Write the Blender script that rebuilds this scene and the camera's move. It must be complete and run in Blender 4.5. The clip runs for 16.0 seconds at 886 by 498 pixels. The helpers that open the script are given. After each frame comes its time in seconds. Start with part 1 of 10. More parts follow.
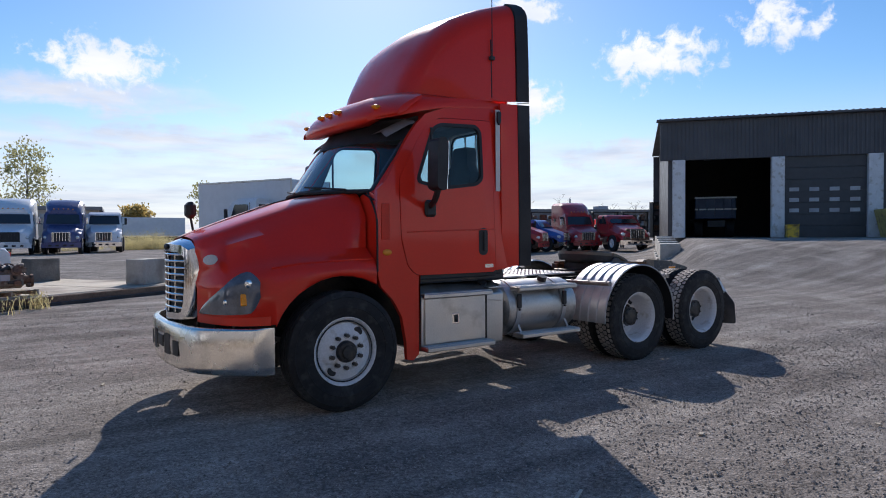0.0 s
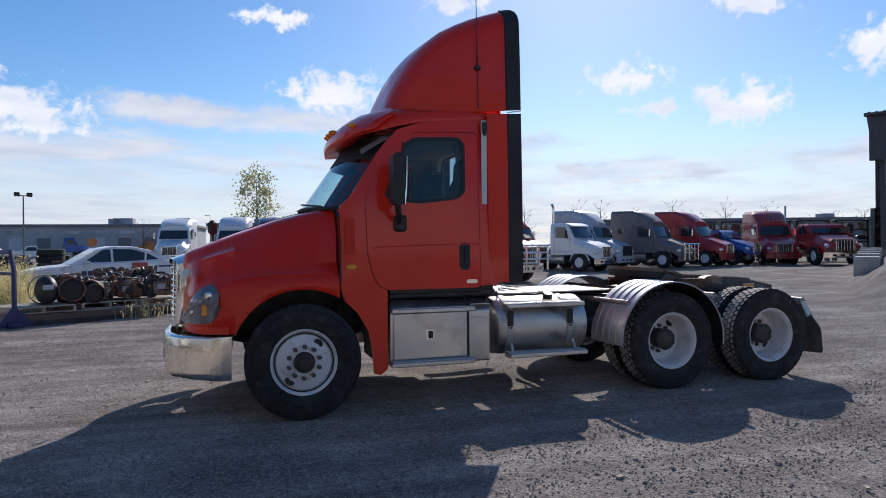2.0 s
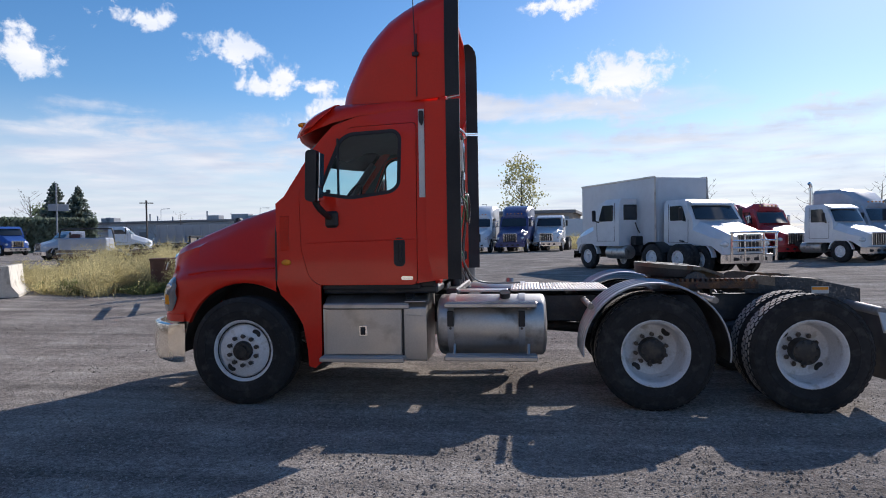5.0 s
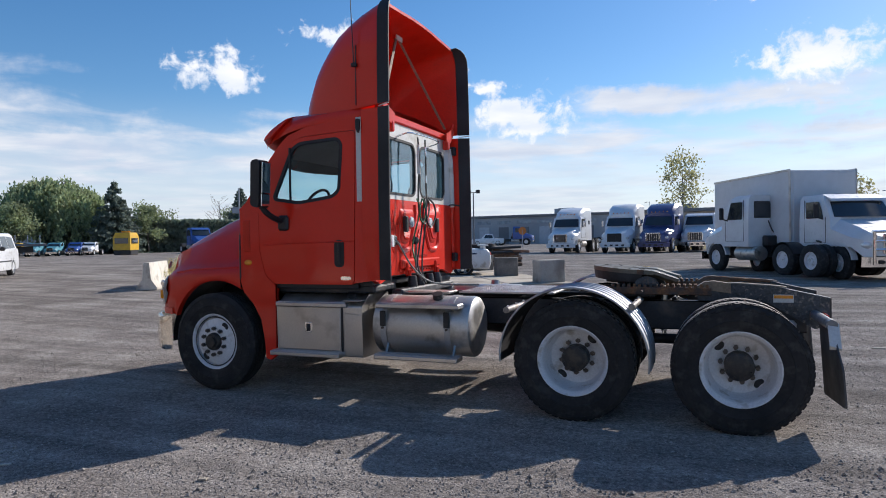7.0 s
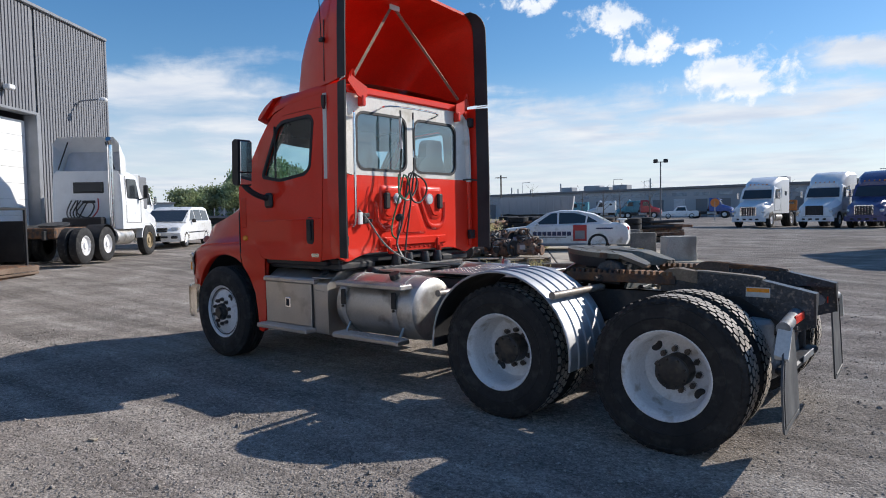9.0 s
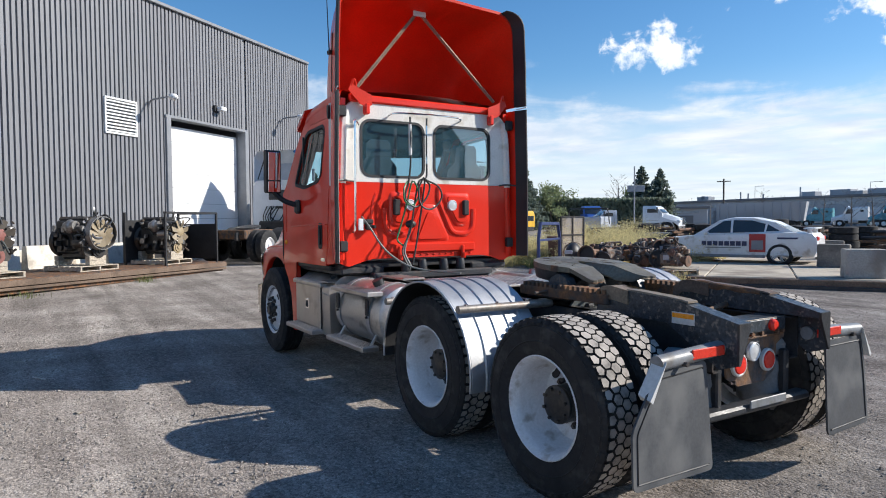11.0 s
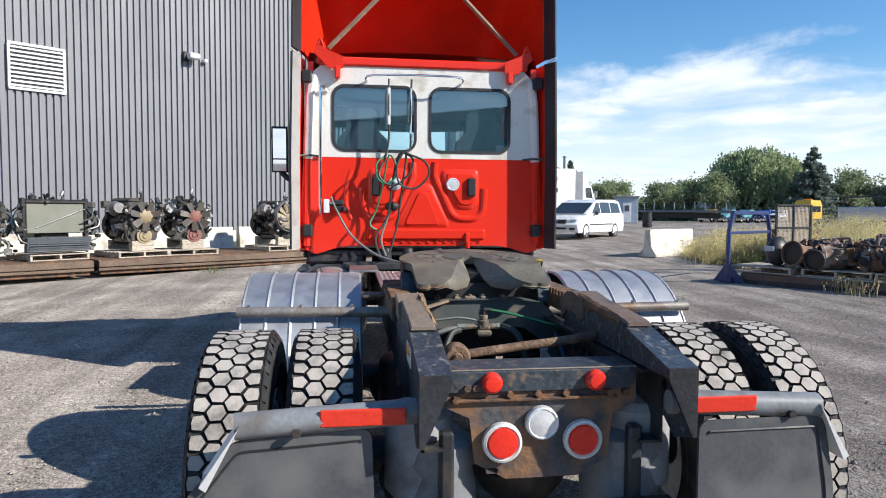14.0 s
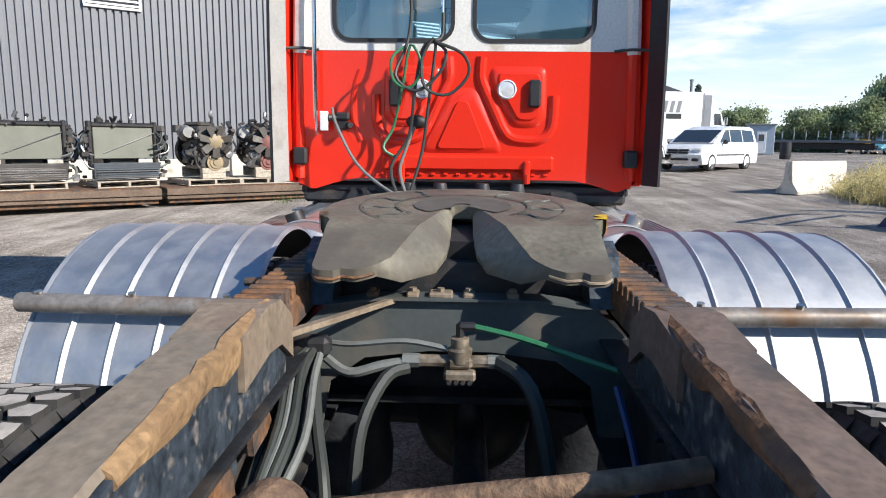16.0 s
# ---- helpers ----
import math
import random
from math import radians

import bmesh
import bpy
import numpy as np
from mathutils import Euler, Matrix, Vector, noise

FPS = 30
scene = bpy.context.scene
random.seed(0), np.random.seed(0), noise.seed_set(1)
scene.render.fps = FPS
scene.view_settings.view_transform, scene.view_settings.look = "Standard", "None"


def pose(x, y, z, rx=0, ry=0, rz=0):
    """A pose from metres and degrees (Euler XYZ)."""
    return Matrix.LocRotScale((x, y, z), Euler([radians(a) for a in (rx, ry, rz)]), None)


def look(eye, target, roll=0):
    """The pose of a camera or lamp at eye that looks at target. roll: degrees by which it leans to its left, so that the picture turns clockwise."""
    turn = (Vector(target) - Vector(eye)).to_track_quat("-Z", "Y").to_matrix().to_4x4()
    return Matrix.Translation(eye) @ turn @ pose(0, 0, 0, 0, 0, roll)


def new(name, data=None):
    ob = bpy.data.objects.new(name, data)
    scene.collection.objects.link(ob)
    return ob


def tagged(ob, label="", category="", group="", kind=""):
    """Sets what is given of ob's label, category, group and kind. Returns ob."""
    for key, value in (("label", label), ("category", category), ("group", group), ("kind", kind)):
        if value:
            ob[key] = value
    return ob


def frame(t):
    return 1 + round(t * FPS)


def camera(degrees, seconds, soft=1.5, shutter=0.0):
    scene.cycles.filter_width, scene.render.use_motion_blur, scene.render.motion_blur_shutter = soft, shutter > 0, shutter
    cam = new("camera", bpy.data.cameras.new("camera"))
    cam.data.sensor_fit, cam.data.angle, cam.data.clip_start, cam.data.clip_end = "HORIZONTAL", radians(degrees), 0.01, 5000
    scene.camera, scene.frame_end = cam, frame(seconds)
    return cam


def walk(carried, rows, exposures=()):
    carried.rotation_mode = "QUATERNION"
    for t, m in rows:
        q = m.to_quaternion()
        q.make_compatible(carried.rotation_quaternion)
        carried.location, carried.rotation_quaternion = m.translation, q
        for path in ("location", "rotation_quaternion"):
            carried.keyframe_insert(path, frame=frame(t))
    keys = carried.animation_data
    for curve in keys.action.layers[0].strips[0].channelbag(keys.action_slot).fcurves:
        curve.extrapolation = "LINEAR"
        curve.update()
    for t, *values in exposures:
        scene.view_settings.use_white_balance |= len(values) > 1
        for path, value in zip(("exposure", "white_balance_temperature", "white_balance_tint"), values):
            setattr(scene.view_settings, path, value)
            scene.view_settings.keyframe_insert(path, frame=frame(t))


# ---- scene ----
cam = camera(68.1, 16.0, 1.0)
# seconds, eye x y z, yaw, pitch, roll
ROWS = [
    (0.0, -2.599, -6.341, 1.54, -35.15, -1.31, -0.35),
    (0.5, -2.146, -6.621, 1.534, -29.77, -0.11, -0.54),
    (1.0, -1.64, -6.836, 1.537, -26.45, -0.08, -0.47),
    (1.5, -1.126, -7.006, 1.544, -21.87, 0.02, -0.56),
    (2.0, -0.573, -7.243, 1.548, -17.42, -0.11, -0.57),
    (2.5, -0.015, -7.329, 1.509, -14.02, -2.06, -0.75),
    (3.0, 0.544, -7.422, 1.524, -8.76, -2.75, -0.98),
    (3.5, 1.089, -7.404, 1.541, -3.34, -2.69, -1.01),
    (4.0, 1.639, -7.396, 1.566, 1.12, -2.41, -1.09),
    (4.5, 2.228, -7.373, 1.603, 4.11, -1.39, -0.99),
    (5.0, 2.773, -7.283, 1.592, 7.26, -0.99, -0.95),
    (7.5, 5.508, -6.63, 1.586, 26.85, -0.65, -0.89),
    (8.0, 5.979, -6.283, 1.589, 31.79, -0.81, -0.74),
    (8.5, 6.4, -5.848, 1.571, 34.13, -2.61, -0.76),
    (9.0, 6.802, -5.45, 1.603, 39.04, -2.99, -0.88),
    (9.5, 7.145, -5.018, 1.596, 45.1, -2.76, -0.76),
    (12.0, 8.565, -2.688, 1.594, 65.11, -2.62, -0.15),
    (12.5, 8.625, -2.149, 1.6, 69.3, -2.93, -0.03),
    (13.0, 8.502, -1.618, 1.574, 74.82, -2.95, -0.01),
    (13.5, 8.297, -1.069, 1.559, 78.94, -3.11, 0.14),
    (14.0, 7.958, -0.664, 1.534, 82.01, -3.25, 0.34),
    (14.5, 7.532, -0.331, 1.527, 84.46, -3.42, 0.36),
    (15.0, 7.048, -0.147, 1.517, 87.76, -3.5, 0.48),
    (15.5, 6.56, -0.051, 1.483, 88.74, -4.71, 0.45),
    (16.0, 6.201, 0.004, 1.468, 91.79, -9.42, 0.61),
]
walk(cam, [(t, pose(x, y, z, 0, 0, yaw) @ pose(0, 0, 0, 90 + pitch) @ pose(0, 0, 0, 0, 0, roll)) for t, x, y, z, yaw, pitch, roll in ROWS],
     exposures=[(0.0, 0.08, 6320, 15), (1.2, 0.04, 6320, 15), (2.5, -0.05, 6320, 15), (4.0, 0.0, 6320, 15), (5.0, 0.05, 6320, 15), (8.0, 0.08, 6400, 12), (9.7, 0.14, 6450, 11), (12.0, 0.44, 6450, 10), (13.5, 0.48, 6450, 10), (16.0, 0.55, 6500, 10)])

# ---- light ----
SUN_AZ, SUN_EL = 60.5, 31.5          # degrees from +x towards +y, and above the horizon
sun = new("sun", bpy.data.lights.new("sun", "SUN"))
sun.data.energy, sun.data.angle, sun.data.color = 5.0, radians(0.55), (1.0, 0.94, 0.85)
sun.matrix_world = look((40 * math.cos(radians(SUN_AZ)), 40 * math.sin(radians(SUN_AZ)), 40 * math.tan(radians(SUN_EL))), (0, 0, 0))
scene.view_settings.exposure = 0.0

world = bpy.data.worlds.new("sky")
scene.world = world
world.use_nodes = True
wn, wl = world.node_tree.nodes, world.node_tree.links
wn.clear()
w_out = wn.new("ShaderNodeOutputWorld")
w_bg = wn.new("ShaderNodeBackground")
w_sky = wn.new("ShaderNodeTexSky")
w_sky.sky_type = "NISHITA"
w_sky.sun_disc = False
w_sky.sun_elevation, w_sky.sun_rotation = radians(SUN_EL), radians(90 - SUN_AZ)
w_sky.air_density, w_sky.dust_density, w_sky.ozone_density = 1.0, 0.25, 3.0
w_bg.inputs["Strength"].default_value = 0.12


def wnode(kind, **sets):
    n = wn.new(kind)
    for key, value in sets.items():
        if key == "op":
            n.operation = value
        elif key == "a":
            n.inputs[0].default_value = value
        elif key == "b":
            n.inputs[1].default_value = value
    return n


# the clear sky, a little deeper in colour than the model gives it
w_hue = wn.new("ShaderNodeHueSaturation")
w_hue.inputs["Saturation"].default_value, w_hue.inputs["Value"].default_value = 1.26, 1.0
wl.new(w_sky.outputs[0], w_hue.inputs["Color"])
w_tc = wn.new("ShaderNodeTexCoord")
w_sep = wn.new("ShaderNodeSeparateXYZ")
wl.new(w_tc.outputs["Generated"], w_sep.inputs[0])
w_up = wnode("ShaderNodeMath", op="MAXIMUM", b=0.0)
wl.new(w_sep.outputs["Z"], w_up.inputs[0])


def cloud_plane(lift):
    """Places on a flat cloud layer; lift keeps the far end from shrinking to a line."""
    add = wnode("ShaderNodeMath", op="ADD", b=lift)
    wl.new(w_up.outputs[0], add.inputs[0])
    com = wn.new("ShaderNodeCombineXYZ")
    for k, axis in enumerate("XY"):
        div = wnode("ShaderNodeMath", op="DIVIDE")
        wl.new(w_sep.outputs[axis], div.inputs[0])
        wl.new(add.outputs[0], div.inputs[1])
        wl.new(div.outputs[0], com.inputs[k])
    return com.outputs[0]


def cloud_noise(vec, scale, detail, rough=0.55, twist=0.0, at=(0, 0, 0)):
    mp = wn.new("ShaderNodeMapping")
    mp.inputs["Location"].default_value = at
    wl.new(vec, mp.inputs["Vector"])
    t = wn.new("ShaderNodeTexNoise")
    t.inputs["Scale"].default_value, t.inputs["Detail"].default_value, t.inputs["Roughness"].default_value, t.inputs["Distortion"].default_value = scale, detail, rough, twist
    wl.new(mp.outputs[0], t.inputs["Vector"])
    return t.outputs["Fac"]


def w_range(sock, a0, a1, b0, b1, smooth=False):
    r = wn.new("ShaderNodeMapRange")
    if smooth:
        r.interpolation_type = "SMOOTHSTEP"
    for k, v in enumerate((a0, a1, b0, b1)):
        r.inputs[k + 1].default_value = v
    wl.new(sock, r.inputs[0])
    return r.outputs[0]


def w_sum(a, b, op="ADD"):
    n = wnode("ShaderNodeMath", op=op)
    wl.new(a, n.inputs[0])
    wl.new(b, n.inputs[1])
    return n.outputs[0]


def w_blend(fac, a, b):
    m = wn.new("ShaderNodeMix")
    m.data_type = "RGBA"
    wl.new(fac, m.inputs["Factor"])
    for key, v in (("A", a), ("B", b)):
        if isinstance(v, tuple):
            m.inputs[key].default_value = (*v, 1)
        else:
            wl.new(v, m.inputs[key])
    return m.outputs["Result"]


# bearing (degrees from the middle of the view) and height of a direction, roughened so that cloud edges fray
MID_AZ = 115.0
w_turn = wn.new("ShaderNodeVectorRotate")
w_turn.rotation_type = "Z_AXIS"
w_turn.inputs["Angle"].default_value = radians(-MID_AZ)
wl.new(w_tc.outputs["Generated"], w_turn.inputs["Vector"])
w_tsep = wn.new("ShaderNodeSeparateXYZ")
wl.new(w_turn.outputs[0], w_tsep.inputs[0])
w_az, w_el = wnode("ShaderNodeMath", op="ARCTAN2"), wnode("ShaderNodeMath", op="ARCSINE")
wl.new(w_tsep.outputs["Y"], w_az.inputs[0])
wl.new(w_tsep.outputs["X"], w_az.inputs[1])
wl.new(w_sep.outputs["Z"], w_el.inputs[0])
w_dir = wn.new("ShaderNodeCombineXYZ")
wl.new(w_az.outputs[0], w_dir.inputs[0])
wl.new(w_el.outputs[0], w_dir.inputs[1])
fray = wn.new("ShaderNodeTexNoise")
fray.inputs["Scale"].default_value, fray.inputs["Detail"].default_value, fray.inputs["Roughness"].default_value = 13.0, 9.0, 0.66
wl.new(w_dir.outputs[0], fray.inputs["Vector"])
w_shift = wn.new("ShaderNodeVectorMath")
w_shift.operation = "MULTIPLY_ADD"
w_shift.inputs[1].default_value, w_shift.inputs[2].default_value = (0.15, 0.075, 0), (-0.075, -0.0375, 0)
wl.new(fray.outputs["Color"], w_shift.inputs[0])
w_warp = wn.new("ShaderNodeVectorMath")
wl.new(w_dir.outputs[0], w_warp.inputs[0])
wl.new(w_shift.outputs[0], w_warp.inputs[1])


def cloud_field(rows):
    """How near a direction is to the nearest cloud of rows (bearing, height, half width, half height in degrees): 0 in its middle, 1 at its edge."""
    near = None
    for az, el, wide, high in rows:
        m = wn.new("ShaderNodeVectorMath")
        m.operation = "MULTIPLY_ADD"
        ka, ke = 1 / radians(wide), 1 / radians(high)
        m.inputs[1].default_value, m.inputs[2].default_value = (ka, ke, 0), (-radians(az - MID_AZ) * ka, -radians(el) * ke, 0)
        wl.new(w_warp.outputs[0], m.inputs[0])
        d = wn.new("ShaderNodeVectorMath")
        d.operation = "LENGTH"
        wl.new(m.outputs[0], d.inputs[0])
        near = d.outputs["Value"] if near is None else w_sum(near, d.outputs["Value"], "MINIMUM")
    return near


# crisp cumulus high up, long soft streaks below them, a pale layer towards the horizon
puffs = cloud_plane(0.10)
banks = cloud_plane(0.055)
heaps = cloud_field(((82, 13.2, 4.6, 1.9), (37, 14.3, 4.6, 2.2), (28, 16.0, 3.0, 1.5), (47, 18.4, 2.6, 1.2), (57, 14.0, 3.4, 1.3), (48, 11.4, 4.2, 1.6), (55, 11.1, 2.0, 0.8), (87, 18.8, 2.8, 0.8), (105, 10.6, 4.6, 1.8),
                     (130, 13.9, 3.8, 1.5), (121, 17.4, 2.8, 0.9), (114.5, 15.4, 3.0, 1.0), (111.5, 13.3, 2.3, 1.1), (107.5, 13.1, 2.2, 1.0), (71, 20.5, 3.0, 1.0)))
streaks = cloud_field(((82, 10.8, 11.0, 1.5), (79, 7.2, 14.0, 1.5), (66, 9.0, 5.0, 1.0), (95, 11.2, 7.0, 1.3), (104, 8.0, 14.0, 2.2), (122, 7.3, 13.0, 2.8), (57, 6.0, 13.0, 1.2), (150, 9.6, 9.5, 3.2), (140, 7.5, 12.0, 2.6), (163, 8.5, 9.0, 2.8), (178, 9.5, 12.0, 3.0), (42, 6.6, 9.0, 1.2)))
ragged = w_range(cloud_noise(w_dir.outputs[0], 34.0, 7.0, 0.62, 0.3, (4, 1, 0)), 0.30, 0.70, -0.65, 0.65)
cum = w_range(w_sum(heaps, ragged), 0.35, 1.15, 1, 0, True)
wisp = w_range(cloud_noise(banks, 0.9, 7.0, 0.6, 0.4, (0.7, 5.2, 0)), 0.34, 0.60, 0.30, 1, True)
drawn = w_range(cloud_noise(banks, 1.6, 6.0, 0.55, 0.5, (1, 7, 0)), 0.30, 0.70, -0.45, 0.45)
bank = w_sum(w_range(w_sum(streaks, drawn), 0.30, 1.25, 0.95, 0, True), wisp, "MULTIPLY")
layer = w_sum(w_range(w_up.outputs[0], 0.05, 0.17, 0.80, 0, True), w_range(cloud_noise(banks, 0.55, 7.0, 0.58, 0.35, (0.2, 1.2, 0)), 0.36, 0.62, 0.35, 1, True), "MULTIPLY")
other = w_range(cloud_noise(puffs, 1.3, 8.0, 0.56, 0.15, (3.1, 0.4, 0)), 0.60, 0.68, 0, 1, True)
behind = w_range(w_az.outputs[0], 1.75, 2.0, 0, 1)
ahead = w_range(w_az.outputs[0], -2.0, -1.75, 1, 0)
other = w_sum(other, w_sum(behind, ahead, "MAXIMUM"), "MULTIPLY")
shade = w_range(cloud_noise(banks, 1.7, 6.0, 0.5, 0.0, (2, 2, 0)), 0.36, 0.66, 0, 1)
sky_col = w_blend(w_range(w_up.outputs[0], 0.0, 0.22, 0.7, 0.0, True), w_hue.outputs[0], (5.9, 6.5, 7.3))
sky_col = w_blend(layer, sky_col, w_blend(shade, (5.0, 5.6, 6.4), (6.3, 6.6, 7.0)))
sky_col = w_blend(bank, sky_col, w_blend(shade, (5.0, 5.6, 6.5), (6.7, 6.95, 7.2)))
sky_col = w_blend(w_sum(cum, other, "MAXIMUM"), sky_col, w_blend(shade, (6.4, 7.0, 7.7), (8.3, 8.4, 8.5)))
wl.new(sky_col, w_bg.inputs["Color"])
wl.new(w_bg.outputs[0], w_out.inputs[0])


# ---- materials ----
def mat(name, color, rough=0.5, metal=0.0, var=0.12, scale=3.0, fine=0.08, fscale=60.0, bump=0.0, bscale=120.0, dirt=None, dirt_amt=0.0, dscale=4.0,
        coat=0.0, spec=0.5, stretch=(1, 1, 1), rvar=0.1, emit=0.0):
    m = bpy.data.materials.new(name)
    m.use_nodes = True
    nt = m.node_tree
    n, l = nt.nodes, nt.links
    b = n["Principled BSDF"]
    geo = n.new("ShaderNodeNewGeometry")
    mp = n.new("ShaderNodeMapping")
    mp.inputs["Scale"].default_value = stretch
    l.new(geo.outputs["Position"], mp.inputs["Vector"])

    def noisy(sc, detail=5.0):
        t = n.new("ShaderNodeTexNoise")
        t.inputs["Scale"].default_value, t.inputs["Detail"].default_value = sc, detail
        l.new(mp.outputs[0], t.inputs["Vector"])
        return t.outputs["Fac"]

    def ranged(sock, a0, a1, b0, b1):
        r = n.new("ShaderNodeMapRange")
        r.inputs[1].default_value, r.inputs[2].default_value, r.inputs[3].default_value, r.inputs[4].default_value = a0, a1, b0, b1
        l.new(sock, r.inputs[0])
        return r.outputs[0]

    big, small = noisy(scale), noisy(fscale, 3.0)
    val = n.new("ShaderNodeMath")
    val.operation = "MULTIPLY"
    l.new(ranged(big, 0.3, 0.7, 1 - var, 1 + var), val.inputs[0])
    l.new(ranged(small, 0.3, 0.7, 1 - fine, 1 + fine), val.inputs[1])
    hsv = n.new("ShaderNodeHueSaturation")
    hsv.inputs["Color"].default_value = (*color, 1)
    l.new(val.outputs[0], hsv.inputs["Value"])
    col = hsv.outputs[0]
    if dirt:
        mix = n.new("ShaderNodeMix")
        mix.data_type = "RGBA"
        l.new(ranged(noisy(dscale, 8.0), 0.62 - 0.25 * dirt_amt, 0.72 - 0.1 * dirt_amt, 0, 1), mix.inputs["Factor"])
        l.new(col, mix.inputs["A"])
        mix.inputs["B"].default_value = (*dirt, 1)
        col = mix.outputs["Result"]
    l.new(col, b.inputs["Base Color"])
    l.new(ranged(noisy(scale * 2.3), 0.3, 0.7, max(0.02, rough - rvar), min(1, rough + rvar)), b.inputs["Roughness"])
    b.inputs["Metallic"].default_value = metal
    b.inputs["Specular IOR Level"].default_value = spec
    b.inputs["Coat Weight"].default_value = coat
    b.inputs["Coat Roughness"].default_value = 0.06
    if bump:
        bp = n.new("ShaderNodeBump")
        bp.inputs["Strength"].default_value, bp.inputs["Distance"].default_value = bump, 0.02
        l.new(noisy(bscale, 6.0), bp.inputs["Height"])
        l.new(bp.outputs[0], b.inputs["Normal"])
    if emit:
        b.inputs["Emission Color"].default_value = (*color, 1)
        b.inputs["Emission Strength"].default_value = emit
    return m


def glass(name, color, rough=0.02, face=0.14, film=0.0):
    """A single thin pane: a tinted see-through sheet with a glossy face and a film of dust, reflected sky painted into
    its teal.
    """
    m = bpy.data.materials.new(name)
    m.use_nodes = True
    n, l = m.node_tree.nodes, m.node_tree.links
    n.clear()
    out, mix = n.new("ShaderNodeOutputMaterial"), n.new("ShaderNodeMixShader")
    tr, gl, lw = n.new("ShaderNodeBsdfTransparent"), n.new("ShaderNodeBsdfGlossy"), n.new("ShaderNodeLayerWeight")
    lw.inputs["Blend"].default_value = 0.5
    pw, ma = n.new("ShaderNodeMath"), n.new("ShaderNodeMath")
    pw.operation, ma.operation = "POWER", "MULTIPLY_ADD"
    pw.inputs[1].default_value, ma.inputs[1].default_value, ma.inputs[2].default_value = 4.5, 0.85, face
    tr.inputs["Color"].default_value = (*color, 1)
    gl.inputs["Roughness"].default_value = rough
    l.new(lw.outputs["Facing"], pw.inputs[0])
    l.new(pw.outputs[0], ma.inputs[0])
    l.new(ma.outputs[0], mix.inputs[0])
    l.new(tr.outputs[0], mix.inputs[1])
    l.new(gl.outputs[0], mix.inputs[2])
    dust, over = n.new("ShaderNodeBsdfDiffuse"), n.new("ShaderNodeMixShader")
    dust.inputs["Color"].default_value, over.inputs[0].default_value = (0.15, 0.36, 0.46, 1), film
    l.new(mix.outputs[0], over.inputs[1])
    l.new(dust.outputs[0], over.inputs[2])
    l.new(over.outputs[0], out.inputs[0])
    return m


RED = mat("red_paint", (0.72, 0.028, 0.011), 0.42, var=0.05, scale=1.2, fine=0.03, coat=0.55, spec=0.15, bump=0.012, bscale=6)
RED_IN = mat("red_inner", (0.64, 0.025, 0.007), 0.42, var=0.12, scale=2.0, coat=0.15, spec=0.25, bump=0.04, bscale=8)
WHITE_CAB = mat("cab_white", (0.72, 0.70, 0.65), 0.38, var=0.06, dirt=(0.5, 0.45, 0.36), dirt_amt=0.35, dscale=5, coat=0.2)
WHITE = mat("white_paint", (0.74, 0.75, 0.76), 0.35, var=0.06, dirt=(0.48, 0.46, 0.42), dirt_amt=0.2, coat=0.3)
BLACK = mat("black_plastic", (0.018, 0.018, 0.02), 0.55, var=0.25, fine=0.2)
BLACK_TRIM = mat("black_rubber_trim", (0.02, 0.021, 0.024), 0.65, var=0.3, scale=2, fine=0.15)
RUBBER = mat("tyre_rubber", (0.016, 0.016, 0.017), 0.8, var=0.25, fine=0.2, fscale=40, dirt=(0.045, 0.043, 0.041), dirt_amt=0.35, dscale=10, bump=0.1, bscale=90)
TREAD = mat("tread_rubber", (0.19, 0.175, 0.158), 0.9, var=0.35, fine=0.45, fscale=70, dirt=(0.42, 0.38, 0.335), dirt_amt=1.4, dscale=11, bump=0.2, bscale=80)
RIM = mat("white_steel_wheel", (0.74, 0.74, 0.75), 0.42, var=0.06, dirt=(0.45, 0.42, 0.38), dirt_amt=0.25, dscale=9, spec=0.5)
HUB = mat("oily_hub", (0.02, 0.02, 0.021), 0.45, var=0.4, fine=0.3, dirt=(0.06, 0.05, 0.04), dirt_amt=0.6, dscale=20)
NUT = mat("lug_nut_steel", (0.10, 0.09, 0.085), 0.45, metal=0.7, var=0.3)
CHROME = mat("chrome", (0.78, 0.78, 0.78), 0.12, metal=1.0, var=0.04, rvar=0.06)
BUMPER = mat("polished_bumper", (0.84, 0.80, 0.73), 0.24, metal=1.0, var=0.04, rvar=0.06)
ALU = mat("brushed_aluminium", (0.58, 0.55, 0.52), 0.44, metal=1.0, var=0.07, scale=2.0, fine=0.05, rvar=0.12, bump=0.015, bscale=5, dirt=(0.36, 0.33, 0.30), dirt_amt=0.3, dscale=3)
ALU_TANK = mat("tank_aluminium", (0.60, 0.58, 0.55), 0.5, metal=1.0, var=0.1, scale=2, fine=0.06, rvar=0.12, dirt=(0.30, 0.28, 0.25), dirt_amt=0.35, dscale=5)
STAINLESS = mat("stainless_fender", (0.50, 0.51, 0.525), 0.62, metal=1.0, var=0.10, scale=5, fine=0.05, rvar=0.08)
FRAME = mat("frame_black_steel", (0.026, 0.028, 0.032), 0.48, var=0.35, scale=4, fine=0.25, dirt=(0.075, 0.06, 0.05), dirt_amt=0.3, dscale=5, bump=0.15, bscale=40)
FRAME_DUST = mat("dusty_frame_steel", (0.040, 0.051, 0.062), 0.42, var=0.3, scale=9, fine=0.35, dirt=(0.16, 0.12, 0.09), dirt_amt=0.22, dscale=24, bump=0.2, bscale=40)
